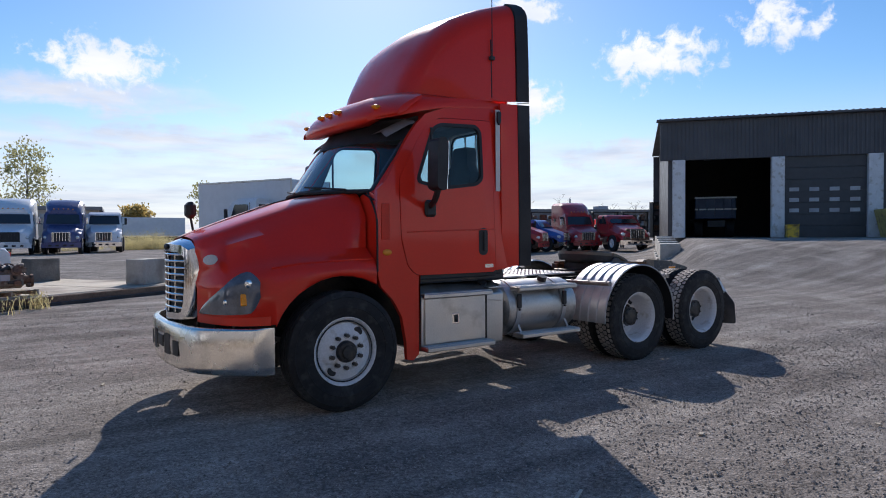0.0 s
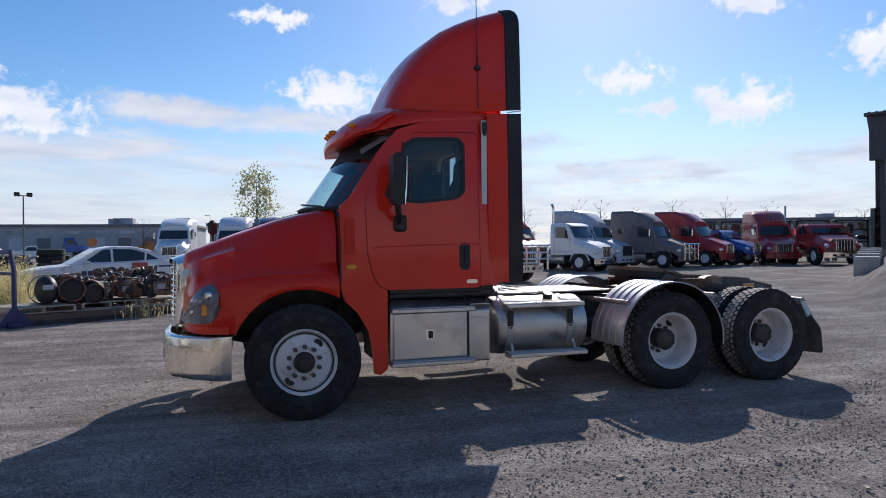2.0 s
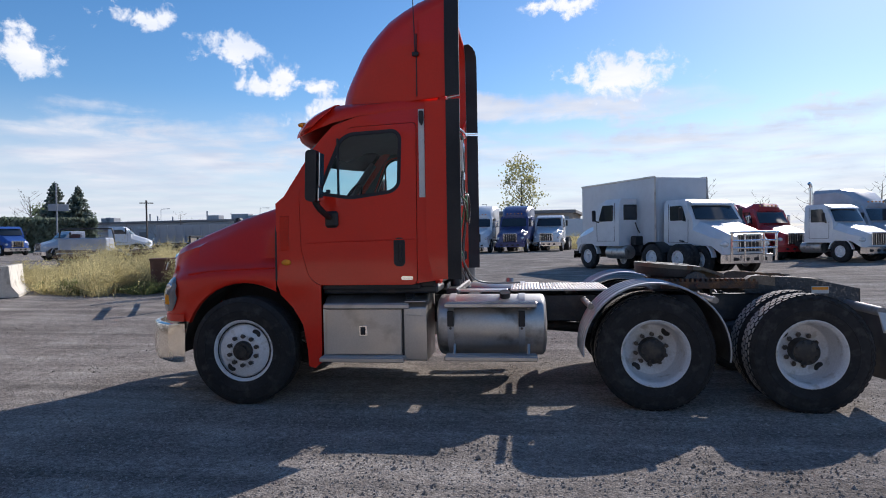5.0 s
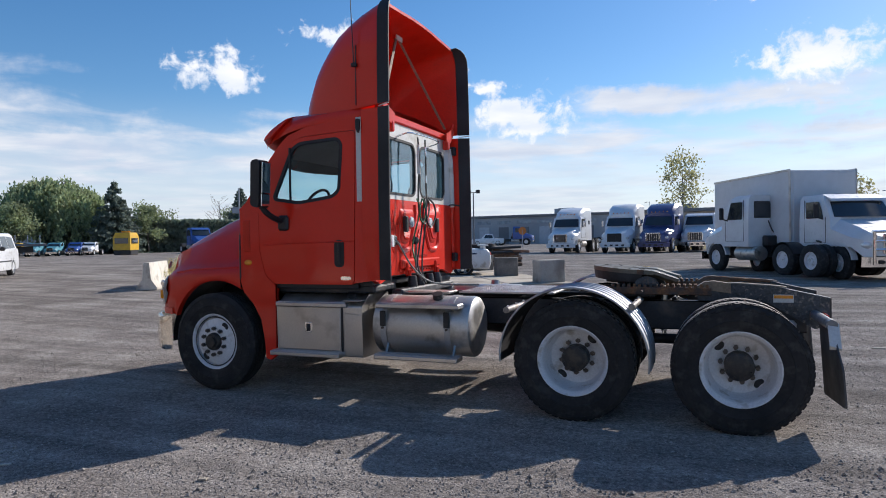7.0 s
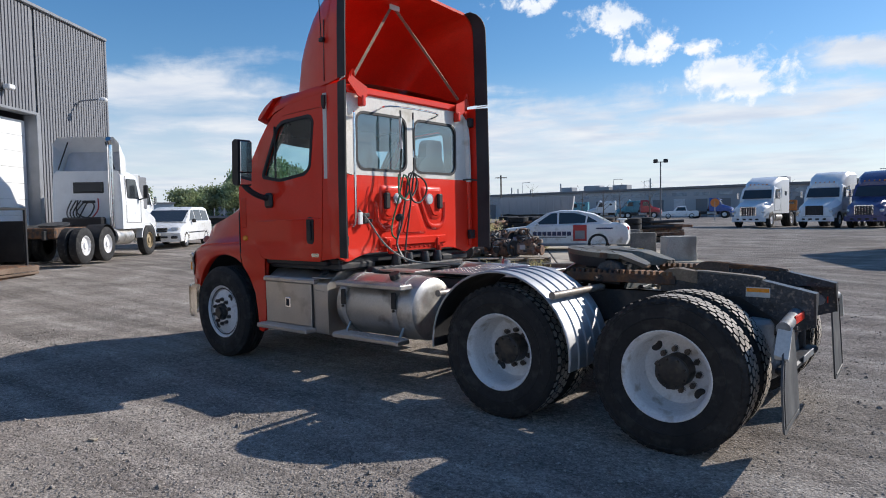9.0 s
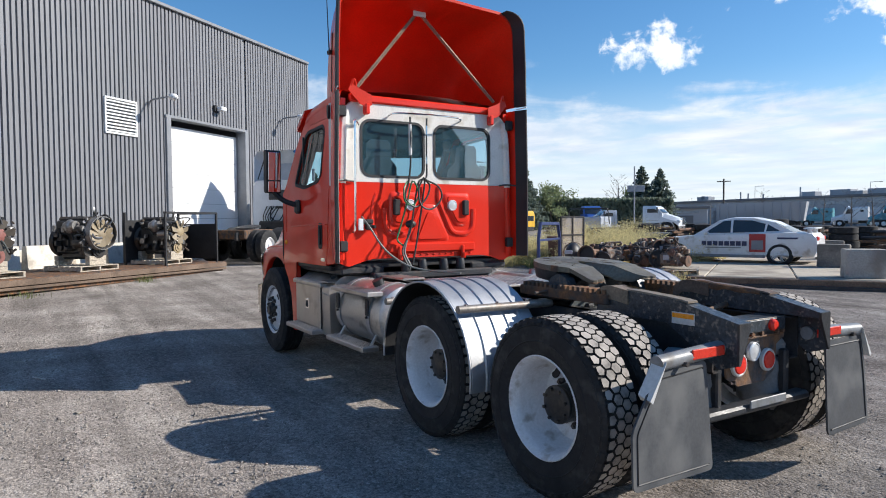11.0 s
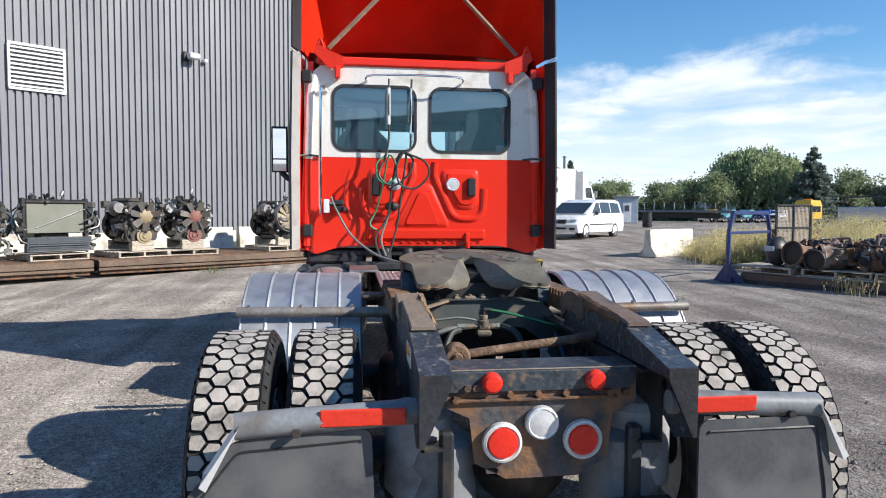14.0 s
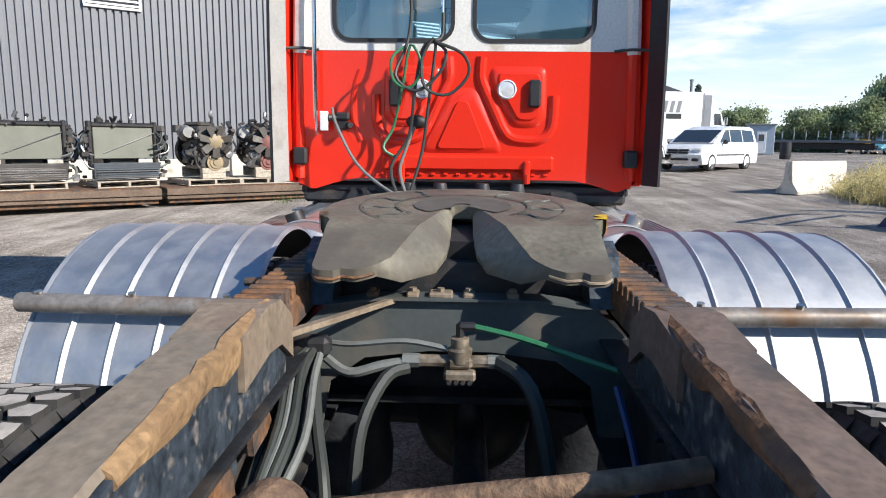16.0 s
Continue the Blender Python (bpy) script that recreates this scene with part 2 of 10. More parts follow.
RUST = mat("rusty_steel", (0.20, 0.095, 0.042), 0.8, var=0.35, scale=9, fine=0.3, dirt=(0.06, 0.05, 0.045), dirt_amt=0.9, dscale=10, bump=0.3, bscale=60)
AIR_TANK = mat("pale_grey_tank", (0.34, 0.35, 0.36), 0.5, var=0.12, dirt=(0.16, 0.15, 0.14), dirt_amt=0.4)
LINING = mat("sunlit_dusty_lining", (0.30, 0.30, 0.29), 0.7, var=0.12, dirt=(0.2, 0.19, 0.17), dirt_amt=0.4)
GREY_BAR = mat("grey_painted_tube", (0.20, 0.21, 0.22), 0.45, var=0.15, scale=6, fine=0.12, dirt=(0.13, 0.12, 0.11), dirt_amt=0.4, dscale=8)
WORN_TOP = mat("worn_tan_ramp_top", (0.21, 0.17, 0.125), 0.6, var=0.2, scale=5, fine=0.2, dirt=(0.17, 0.135, 0.10), dirt_amt=0.45, dscale=5, bump=0.15, bscale=30)
WORN_EDGE = mat("golden_rust_edge", (0.25, 0.155, 0.075), 0.7, var=0.35, scale=12, fine=0.3, dirt=(0.20, 0.12, 0.06), dirt_amt=0.6, dscale=14, bump=0.4, bscale=40)
BROWN_TOP = mat("brown_ramp_top", (0.15, 0.105, 0.08), 0.7, var=0.25, scale=5, fine=0.25, dirt=(0.08, 0.065, 0.055), dirt_amt=0.5, dscale=5, bump=0.15, bscale=30)
RAMP = mat("scraped_ramp_steel", (0.034, 0.044, 0.056), 0.40, var=0.35, scale=12, fine=0.45, dirt=(0.20, 0.18, 0.16), dirt_amt=0.22, dscale=34, bump=0.2, bscale=40)
HEAD_BLOCK = mat("scraped_brown_block", (0.22, 0.17, 0.12), 0.6, var=0.25, scale=8, fine=0.25, dirt=(0.19, 0.14, 0.10), dirt_amt=0.5, dscale=6, bump=0.15, bscale=40)
POLE = mat("rust_stained_pole", (0.26, 0.235, 0.21), 0.5, metal=0.4, var=0.25, scale=7, fine=0.2, dirt=(0.20, 0.115, 0.06), dirt_amt=0.5, dscale=6)
TORQUE = mat("pale_rusty_rod", (0.20, 0.125, 0.075), 0.8, var=0.35, scale=14, fine=0.35, dirt=(0.10, 0.06, 0.04), dirt_amt=0.8, dscale=16, bump=0.4, bscale=60)
VALVE = mat("weathered_valve", (0.24, 0.20, 0.15), 0.55, metal=0.3, var=0.4, scale=20, fine=0.3, dirt=(0.10, 0.08, 0.06), dirt_amt=0.6, dscale=25)
TOWER = mat("dull_teal_plate", (0.075, 0.087, 0.087), 0.55, var=0.2, scale=5, dirt=(0.17, 0.14, 0.11), dirt_amt=0.4)
CROSS_RUST = mat("scaly_cross_member", (0.062, 0.064, 0.07), 0.55, var=0.35, scale=5, fine=0.3, dirt=(0.24, 0.125, 0.06), dirt_amt=0.9, dscale=9, bump=0.25, bscale=45)
GREASE = mat("greasy_plate", (0.165, 0.15, 0.112), 0.5, var=0.22, scale=6, fine=0.22, dirt=(0.11, 0.095, 0.075), dirt_amt=0.7, dscale=4, metal=0.1, bump=0.12, bscale=25)
GREASE_DARK = mat("worn_dark_ring", (0.085, 0.08, 0.068), 0.65, var=0.3, scale=8)
AMBER = mat("amber_lens", (0.9, 0.32, 0.02), 0.25, var=0.1)
RED_LENS = mat("red_lens", (0.75, 0.035, 0.02), 0.25, var=0.1)
CLEAR_LENS = mat("clear_lens", (0.75, 0.76, 0.76), 0.12, var=0.1, metal=0.3)
LENS_DARK = mat("headlamp_depth", (0.11, 0.125, 0.15), 0.15, var=0.3, scale=12, coat=0.8)
REFLECT = mat("reflective_tape", (0.62, 0.62, 0.60), 0.4, var=0.06)
RED_TAPE = mat("red_reflector", (0.65, 0.04, 0.02), 0.3, var=0.12)
SEAT = mat("seat_fabric", (0.06, 0.065, 0.075), 0.85, var=0.2)
DASH = mat("grey_dashboard", (0.09, 0.09, 0.095), 0.6, var=0.15)
TRIM_IN = mat("cab_lining", (0.26, 0.265, 0.27), 0.8, var=0.1)
HOSE_GREEN = mat("green_airline", (0.03, 0.16, 0.07), 0.45, var=0.15)
HOSE_GREY = mat("grey_airline", (0.16, 0.17, 0.16), 0.5, var=0.15)
HOSE_BLACK = mat("black_hose", (0.035, 0.04, 0.036), 0.5, var=0.2)
HOSE_BLUE = mat("blue_airline", (0.03, 0.07, 0.2), 0.45, var=0.15)
YELLOW = mat("yellow_paint", (0.62, 0.40, 0.03), 0.5, dirt=(0.2, 0.13, 0.05), dirt_amt=0.5)
FLAP = mat("grey_mudflap", (0.060, 0.064, 0.070), 0.6, var=0.15, fine=0.15, dirt=(0.12, 0.122, 0.122), dirt_amt=0.6, dscale=3)
GLASS_SIDE = glass("tinted_side_glass", (0.66, 0.84, 0.88), face=0.05)
GLASS_REAR = glass("rear_window_glass", (0.62, 0.82, 0.92), face=0.26, film=0.13)
GLASS_WS = glass("windshield_glass", (0.66, 0.84, 0.88), face=0.08)
MIRROR = mat("mirror_glass", (0.85, 0.87, 0.9), 0.02, metal=1.0, var=0.0, fine=0.0, rvar=0.0)
CONCRETE = mat("concrete", (0.42, 0.40, 0.36), 0.9, var=0.15, scale=1.5, fine=0.12, fscale=30, bump=0.3, bscale=25, dirt=(0.24, 0.22, 0.19), dirt_amt=0.6, dscale=2)
CONCRETE_PALE = mat("pale_concrete", (0.62, 0.58, 0.50), 0.9, var=0.1, scale=1.5, fine=0.1, fscale=30, bump=0.2, bscale=25, dirt=(0.4, 0.36, 0.3), dirt_amt=0.4)
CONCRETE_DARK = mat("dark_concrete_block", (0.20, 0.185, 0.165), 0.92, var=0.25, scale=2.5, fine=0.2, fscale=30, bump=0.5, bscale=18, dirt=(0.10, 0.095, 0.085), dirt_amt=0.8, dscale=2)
WOOD = mat("pallet_wood", (0.44, 0.385, 0.31), 0.85, var=0.25, scale=3, fine=0.25, fscale=40, stretch=(1, 8, 8), bump=0.3, bscale=40)
WOOD_DARK = mat("weathered_timber", (0.15, 0.105, 0.075), 0.85, var=0.3, scale=2, fine=0.25, fscale=30, bump=0.3, bscale=30)


# ---- mesh tools ----
class Shape:
    """A list of points and faces that grows piece by piece."""

    def __init__(self):
        self.v, self.f = [], []

    def add(self, verts, faces, m=None):
        k = len(self.v)
        self.v += [tuple(m @ Vector(p)) for p in verts] if m else [tuple(p) for p in verts]
        self.f += [tuple(i + k for i in f) for f in faces]
        return self

    def box(self, c, s, ch=0.004, m=None):
        """A box at centre c of sizes s with chamfered edges."""
        h = [v / 2 for v in s]
        ch = min(ch, 0.45 * min(s))
        idx, verts = {}, []
        for sx in (-1, 1):
            for sy in (-1, 1):
                for sz in (-1, 1):
                    for a in range(3):
                        p = [c[i] + (sx, sy, sz)[i] * (h[i] if i == a else h[i] - ch) for i in range(3)]
                        idx[sx, sy, sz, a] = len(verts)
                        verts.append(p)
        faces = []
        for a in range(3):
            b, d = (a + 1) % 3, (a + 2) % 3
            for s1 in (-1, 1):
                q = []
                for sb, sd in ((-1, -1), (1, -1), (1, 1), (-1, 1)):
                    k = [0, 0, 0]
                    k[a], k[b], k[d] = s1, sb, sd
                    q.append(idx[(*k, a)])
                faces.append(q)
                for s2 in (-1, 1):
                    e = []
                    for sd, ax in ((-1, a), (-1, b), (1, b), (1, a)):
                        k = [0, 0, 0]
                        k[a], k[b], k[d] = s1, s2, sd
                        e.append(idx[(*k, ax)])
                    faces.append(e)
        for sx in (-1, 1):
            for sy in (-1, 1):
                for sz in (-1, 1):
                    faces.append([idx[sx, sy, sz, a] for a in range(3)])
        return self.add(verts, faces, m)

    def loft(self, rings, closed=True, caps=True, m=None):
        n = len(rings[0])
        verts = [p for r in rings for p in r]
        faces = []
        for i in range(len(rings) - 1):
            for j in range(n if closed else n - 1):
                k = (j + 1) % n
                faces.append((i * n + j, i * n + k, (i + 1) * n + k, (i + 1) * n + j))
        if caps and closed:
            faces.append(tuple(range(n)))
            faces.append(tuple((len(rings) - 1) * n + j for j in range(n)))
        return self.add(verts, faces, m)

    def lathe(self, profile, seg=40, axis="y", c=(0, 0, 0), m=None, a0=0.0, a1=360.0):
        """profile: (along the axis, radius)."""
        full = abs(a1 - a0) >= 360
        rings = []
        for k in range(seg if full else seg + 1):
            a = radians(a0 + (a1 - a0) * k / seg)
            ca, sa = math.cos(a), math.sin(a)
            ring = []
            for d, r in profile:
                p = (r * ca, d, r * sa) if axis == "y" else (d, r * ca, r * sa) if axis == "x" else (r * ca, r * sa, d)
                ring.append(tuple(p[i] + c[i] for i in range(3)))
            rings.append(ring)
        if full:
            rings.append(rings[0])
        return self.loft(rings, closed=False, caps=False, m=m)

    def rod(self, p0, p1, r, seg=10, r1=None, m=None):
        p0, p1 = Vector(p0), Vector(p1)
        q = (p1 - p0).to_track_quat("Z", "Y")
        r1 = r if r1 is None else r1
        rings = [[p + q @ Vector((rr * math.cos(2 * math.pi * k / seg), rr * math.sin(2 * math.pi * k / seg), 0)) for k in range(seg)] for p, rr in ((p0, r), (p1, r1))]
        return self.loft(rings, m=m)

    def tube(self, pts, r, seg=8, smooth=4, m=None):
        """A pipe along a smooth line through pts."""
        pts = [Vector(p) for p in pts]
        if smooth > 1 and len(pts) > 2:
            out = []
            for i in range(len(pts) - 1):
                a, b, c, d = pts[max(i - 1, 0)], pts[i], pts[i + 1], pts[min(i + 2, len(pts) - 1)]
                for k in range(smooth):
                    t = k / smooth
                    out.append(0.5 * (2 * b + (c - a) * t + (2 * a - 5 * b + 4 * c - d) * t * t + (3 * b - a - 3 * c + d) * t ** 3))
            pts = out + [pts[-1]]
        rings, up = [], Vector((0.13, 0.21, 1)).normalized()
        for i, p in enumerate(pts):
            d = (pts[min(i + 1, len(pts) - 1)] - pts[max(i - 1, 0)]).normalized()
            s = d.cross(up)
            s = s.normalized() if s.length > 1e-4 else Vector((1, 0, 0))
            up = s.cross(d).normalized()
            rings.append([p + r * (math.cos(2 * math.pi * k / seg) * s + math.sin(2 * math.pi * k / seg) * up) for k in range(seg)])
        return self.loft(rings, m=m)

    def prism(self, poly, a, b, axis="y", m=None):
        """A flat outline stretched from a to b along an axis. poly: the other two coordinates in x, y, z order."""
        def put(p, d):
            return (p[0], d, p[1]) if axis == "y" else (d, p[0], p[1]) if axis == "x" else (p[0], p[1], d)
        return self.loft([[put(p, a) for p in poly], [put(p, b) for p in poly]], m=m)

    def ball(self, c, r, seg=12, rings=7, m=None, s=(1, 1, 1)):
        pro = [[(c[0] + s[0] * r * math.sin(math.pi * i / rings) * math.cos(2 * math.pi * k / seg), c[1] + s[1] * r * math.sin(math.pi * i / rings) * math.sin(2 * math.pi * k / seg),
                 c[2] + s[2] * r * math.cos(math.pi * i / rings)) for k in range(seg)] for i in range(rings + 1)]
        return self.loft(pro, caps=False, m=m)

    def sheet(self, outer, holes, thick, place):
        """A plate with openings. outer, holes: outlines (u, v); place(u, v, w) gives the point at depth w."""
        bm = bmesh.new()
        edges = []
        for loop in [outer, *holes]:
            vs = [bm.verts.new((p[0], p[1], 0)) for p in loop]
            edges += [bm.edges.new((vs[i], vs[(i + 1) % len(vs)])) for i in range(len(vs))]
        bmesh.ops.triangle_fill(bm, use_beauty=True, use_dissolve=False, edges=edges)
        bm.verts.index_update()
        flat = [v.co.xy for v in bm.verts]
        tris = [[v.index for v in f.verts] for f in bm.faces]
        bm.free()
        n = len(flat)
        verts = [place(u, v, 0) for u, v in flat] + [place(u, v, thick) for u, v in flat]
        faces = tris + [[i + n for i in reversed(t)] for t in tris]
        k = 0
        for loop in [outer, *holes]:
            for i in range(len(loop)):
                j = (i + 1) % len(loop)
                faces.append((k + i, k + j, k + j + n, k + i + n))
            k += len(loop)
        return self.add(verts, faces)

    def mesh(self, name, material=None, sharp=35):
        me = bpy.data.meshes.new(name)
        me.from_pydata(self.v, [], self.f)
        bm = bmesh.new()
        bm.from_mesh(me)
        bmesh.ops.remove_doubles(bm, verts=bm.verts, dist=1e-5)
        bmesh.ops.recalc_face_normals(bm, faces=bm.faces)
        bm.to_mesh(me)
        bm.free()
        me.polygons.foreach_set("use_smooth", [True] * len(me.polygons))
        me.set_sharp_from_angle(angle=radians(sharp))
        if material:
            me.materials.append(material)
        return me


def part(name, shape, material, parent, label="", m=None, sharp=35):
    """ONE mesh object under a thing or under a part; shape: a Shape or a finished mesh."""
    me = shape.mesh(name, material, sharp) if isinstance(shape, Shape) else shape
    ob = new(name, me)
    ob.parent = parent
    if m:
        ob.matrix_basis = m
    if label:
        ob["label"] = label
    return ob


def thing(name, label, category, m=None, group="", kind=""):
    """An Empty at the base of a thing; parts hang from it."""
    ob = new(name)
    ob.empty_display_size = 0.2
    if m:
        ob.matrix_basis = m
    return tagged(ob, label, category, group, kind)


def solid(name, shape, material, label, category, m=None, group="", kind="", sharp=35):
    """A thing of one mesh."""
    ob = part(name, shape, material, None, "", m, sharp)
    return tagged(ob, label, category, group, kind)


def rounded(x0, z0, x1, z1, r, seg=5):
    """The outline of a rectangle with round corners."""
    out = []
    for cx, cz, a in ((x1 - r, z1 - r, 0), (x0 + r, z1 - r, 90), (x0 + r, z0 + r, 180), (x1 - r, z0 + r, 270)):
        out += [(cx + r * math.cos(radians(a + 90 * k / seg)), cz + r * math.sin(radians(a + 90 * k / seg))) for k in range(seg + 1)]
    return out


def soft_poly(pts, r, seg=4):
    """A polygon with its corners rounded by about r."""
    out, n = [], len(pts)
    for i in range(n):
        a, b, c = Vector(pts[i - 1]), Vector(pts[i]), Vector(pts[(i + 1) % n])
        ra = min(r, 0.45 * (a - b).length, 0.45 * (c - b).length)
        p, q = b + (a - b).normalized() * ra, b + (c - b).normalized() * ra
        for k in range(seg + 1):
            t = k / seg
            out.append(tuple((1 - t) ** 2 * p + 2 * t * (1 - t) * b + t * t * q))
    return out


SHED_P, SHED_D, SHED_N = Vector((28.6, 15.9)), Vector((0.62, -0.785)), Vector((0.785, 0.62))
WALL_P, WALL_D, WALL_N = Vector((-10.06, -7.84)), Vector((-0.602, 0.799)), Vector((0.799, 0.602))


def ease(t):
    t = max(0.0, min(1.0, t))
    return t * t * (3 - 2 * t)


def rise(x, y):
    """The yard's height: level round the truck, rising gently away from it, with a ramp up to the dark shed."""
    r = math.hypot(x - 3, y)
    g = 0.0 if r < 8 else 0.40 * (1 - math.exp(-((r - 8) / 18) ** 2))
    g += 0.14 * ease((-x - 4) / 8)
    g += 0.10 * ease((y - 4.2) / 3.2) * ease((16 - y) / 6) * ease((x + 9) / 2.5) * ease((7 - x) / 3)
    q = Vector((x, y)) - SHED_P
    return g + (1.25 - g) * ease((q.dot(SHED_N) + 20) / 11) * ease((q.dot(SHED_D) + 1.2) / 1.6)


def wall_at(s, n, z):
    """A place by the big grey building: s along its wall, n out from it."""
    p = WALL_P + s * WALL_D + n * WALL_N
    return (p.x, p.y, z)


WALL_M = Matrix.Translation((WALL_P.x, WALL_P.y, 0)) @ Matrix(((WALL_D.x, WALL_N.x, 0, 0), (WALL_D.y, WALL_N.y, 0, 0), (0, 0, 1, 0), (0, 0, 0, 1)))
SHED_M = Matrix.Translation((SHED_P.x, SHED_P.y, 0)) @ Matrix(((SHED_D.x, -SHED_N.x, 0, 0), (SHED_D.y, -SHED_N.y, 0, 0), (0, 0, 1, 0), (0, 0, 0, 1)))


# ---- the red day-cab truck: front towards -x, driver's side towards -y ----
truck = thing("semi_truck", "red day-cab semi truck tractor with a tall roof fairing", "truck")
SIDES = (("driver", -1), ("passenger", 1))


def smooth_x(table, x):
    """A value from rows (x, value), eased between them."""
    for (x0, v0), (x1, v1) in zip(table, table[1:]):
        if x <= x1:
            t = max(0.0, min(1.0, (x - x0) / (x1 - x0)))
            return v0 + (v1 - v0) * t
    return table[-1][1]


# wheels -----------------------------------------------------------------
TYRE_R = 0.527


def tyre_shape(width, r, grooves):
    w = width / 2
    pro = [(-w * 0.62, 0.287), (-w * 0.86, 0.30), (-w, 0.36), (-w * 1.015, 0.384), (-w * 1.02 - 0.004, 0.389), (-w * 1.02, 0.394), (-w * 1.02, 0.41), (-w * 0.98, 0.46), (-w * 0.955, 0.474), (-w * 0.95 - 0.005, 0.479), (-w * 0.935, 0.484), (-w * 0.9, r - 0.030), (-w * 0.84, r - 0.012)]
    if grooves:
        n = 5
        step = 1.64 * w / n
        for k in range(n):
            a = -0.82 * w + k * step
            pro += [(a + 0.006, r), (a + step - 0.006, r)]
            if k < n - 1:
                pro += [(a + step - 0.005, r - 0.012), (a + step + 0.005, r - 0.012)]
    else:
        pro += [(-w * 0.8, r - 0.016), (w * 0.8, r - 0.016)]
    pro += [(w * 0.84, r - 0.012), (w * 0.9, r - 0.030), (w * 0.935, 0.484), (w * 0.95 + 0.005, 0.479), (w * 0.955, 0.474), (w * 0.98, 0.46), (w * 1.02, 0.41), (w * 1.02, 0.394), (w * 1.02 + 0.004, 0.389), (w * 1.015, 0.384), (w, 0.36), (w * 0.86, 0.30), (w * 0.62, 0.287)]
    s = Shape().lathe(pro, 64)
    return s


TREAD_ROWS = 50


def tread_shape(r, tops):
    """Two interlocking columns of hexagon blocks between two of short shoulder blocks; tops: their dusty faces alone, else their dark flanks."""
    s, rg = Shape(), random.Random(77)
    pitch = 2 * math.pi / TREAD_ROWS
    hexagon = ((0.05, -0.0345), (0.438, -0.0155), (0.425, 0.0188), (-0.05, 0.0345), (-0.438, 0.0155), (-0.425, -0.0188))
    short = ((0.0, -0.0330), (0.41, -0.0145), (0.37, 0.0200), (0.02, 0.0235), (-0.34, 0.0200), (-0.41, -0.0145))
    for i in range(TREAD_ROWS):
        for k, y in enumerate((-0.0860, -0.0285, 0.0285, 0.0860)):
            a = (i + 0.5 * (k % 2)) * pitch
            flip = -1 if k == 0 else 1
            outline = [(px + rg.uniform(-0.018, 0.018), flip * py + rg.uniform(-0.0011, 0.0011)) for px, py in (hexagon if k in (1, 2) else short)]
            rings = []
            for rr, sh in ((r - 0.02, 1.02), (r - 0.002, 1.0), (r + (0.0 if abs(y) < 0.06 else -0.004), 0.96)):
                ring = []
                for px, py in outline:
                    t = a + px * sh * pitch
                    ring.append((rr * math.cos(t), y + py * sh, rr * math.sin(t)))
                rings.append(ring if flip > 0 else ring[::-1])
            if tops:
                s.add(rings[2], [(0, 1, 2, 3, 4, 5)])
            else:
                s.loft(rings, caps=False)
    return s


def shoulder_shape(width, r):
    """Lugs down the shoulders of a drive tyre."""
    s, rows = Shape(), TREAD_ROWS
    pitch = 2 * math.pi / rows
    for i in range(rows):
        for side in (-1, 1):
            a = (i + (0.0 if side < 0 else 0.5)) * pitch
            w = width / 2
            q = []
            for d in (-0.30, 0.30):
                t = a + d * pitch
                q.append([((r - 0.014) * math.cos(t), side * w * 0.86, (r - 0.014) * math.sin(t)), (0.495 * math.cos(t), side * w * 0.965, 0.495 * math.sin(t)),
                          (0.478 * math.cos(t), side * w * 0.94, 0.478 * math.sin(t))])
            s.loft(q, closed=False, caps=False)
    return s


# a convex front disc and a deep-dished drive disc, outer face towards -y
front_rim = Shape().lathe([(0.07, 0.287), (0.02, 0.275), (-0.095, 0.278), (-0.112, 0.302), (-0.118, 0.306), (-0.122, 0.300), (-0.112, 0.285), (-0.095, 0.276), (-0.045, 0.270), (-0.045, 0.259), (-0.082, 0.252), (-0.088, 0.235),
                           (-0.098, 0.205), (-0.112, 0.175), (-0.116, 0.12), (-0.116, 0.085), (-0.10, 0.083)], 56)
drive_rim = Shape().lathe([(0.13, 0.285), (0.05, 0.276), (-0.10, 0.278), (-0.118, 0.302), (-0.124, 0.306), (-0.128, 0.300), (-0.118, 0.287), (-0.10, 0.280), (-0.092, 0.272), (-0.06, 0.266), (0.03, 0.260), (0.085, 0.252), (0.118, 0.232),
                           (0.134, 0.195), (0.138, 0.10), (0.12, 0.085)], 56)
inner_rim = Shape().lathe([(0.118, 0.302), (0.10, 0.276), (-0.10, 0.276), (-0.118, 0.302), (-0.10, 0.27), (0.02, 0.25), (0.03, 0.1)], 40)
nut_s = Shape()
nut_s.prism([(0.023 * math.cos(radians(60 * k)), 0.019 * math.sin(radians(60 * k))) for k in range(6)], 0, -0.03)
nut_s.lathe([(-0.006, 0.026), (-0.001, 0.026)], 14).rod((0, -0.02, 0), (0, -0.042, 0), 0.011, 8)
hole_s = Shape().lathe([(0.0, 0.0), (-0.004, 0.034), (0.0, 0.04)], 18)
front_hub = Shape().lathe([(-0.05, 0.10), (-0.12, 0.098), (-0.15, 0.092), (-0.158, 0.085), (-0.16, 0.06), (-0.182, 0.055), (-0.186, 0.0)], 32)
for k in range(6):
    front_hub.rod((0.073 * math.cos(k * 1.047), -0.155, 0.073 * math.sin(k * 1.047)), (0.073 * math.cos(k * 1.047), -0.167, 0.073 * math.sin(k * 1.047)), 0.009, 6)
drive_hub = Shape().lathe([(0.15, 0.115), (0.06, 0.112), (0.025, 0.106), (0.012, 0.114), (-0.006, 0.114), (-0.014, 0.102), (-0.018, 0.06), (-0.024, 0.0)], 32)
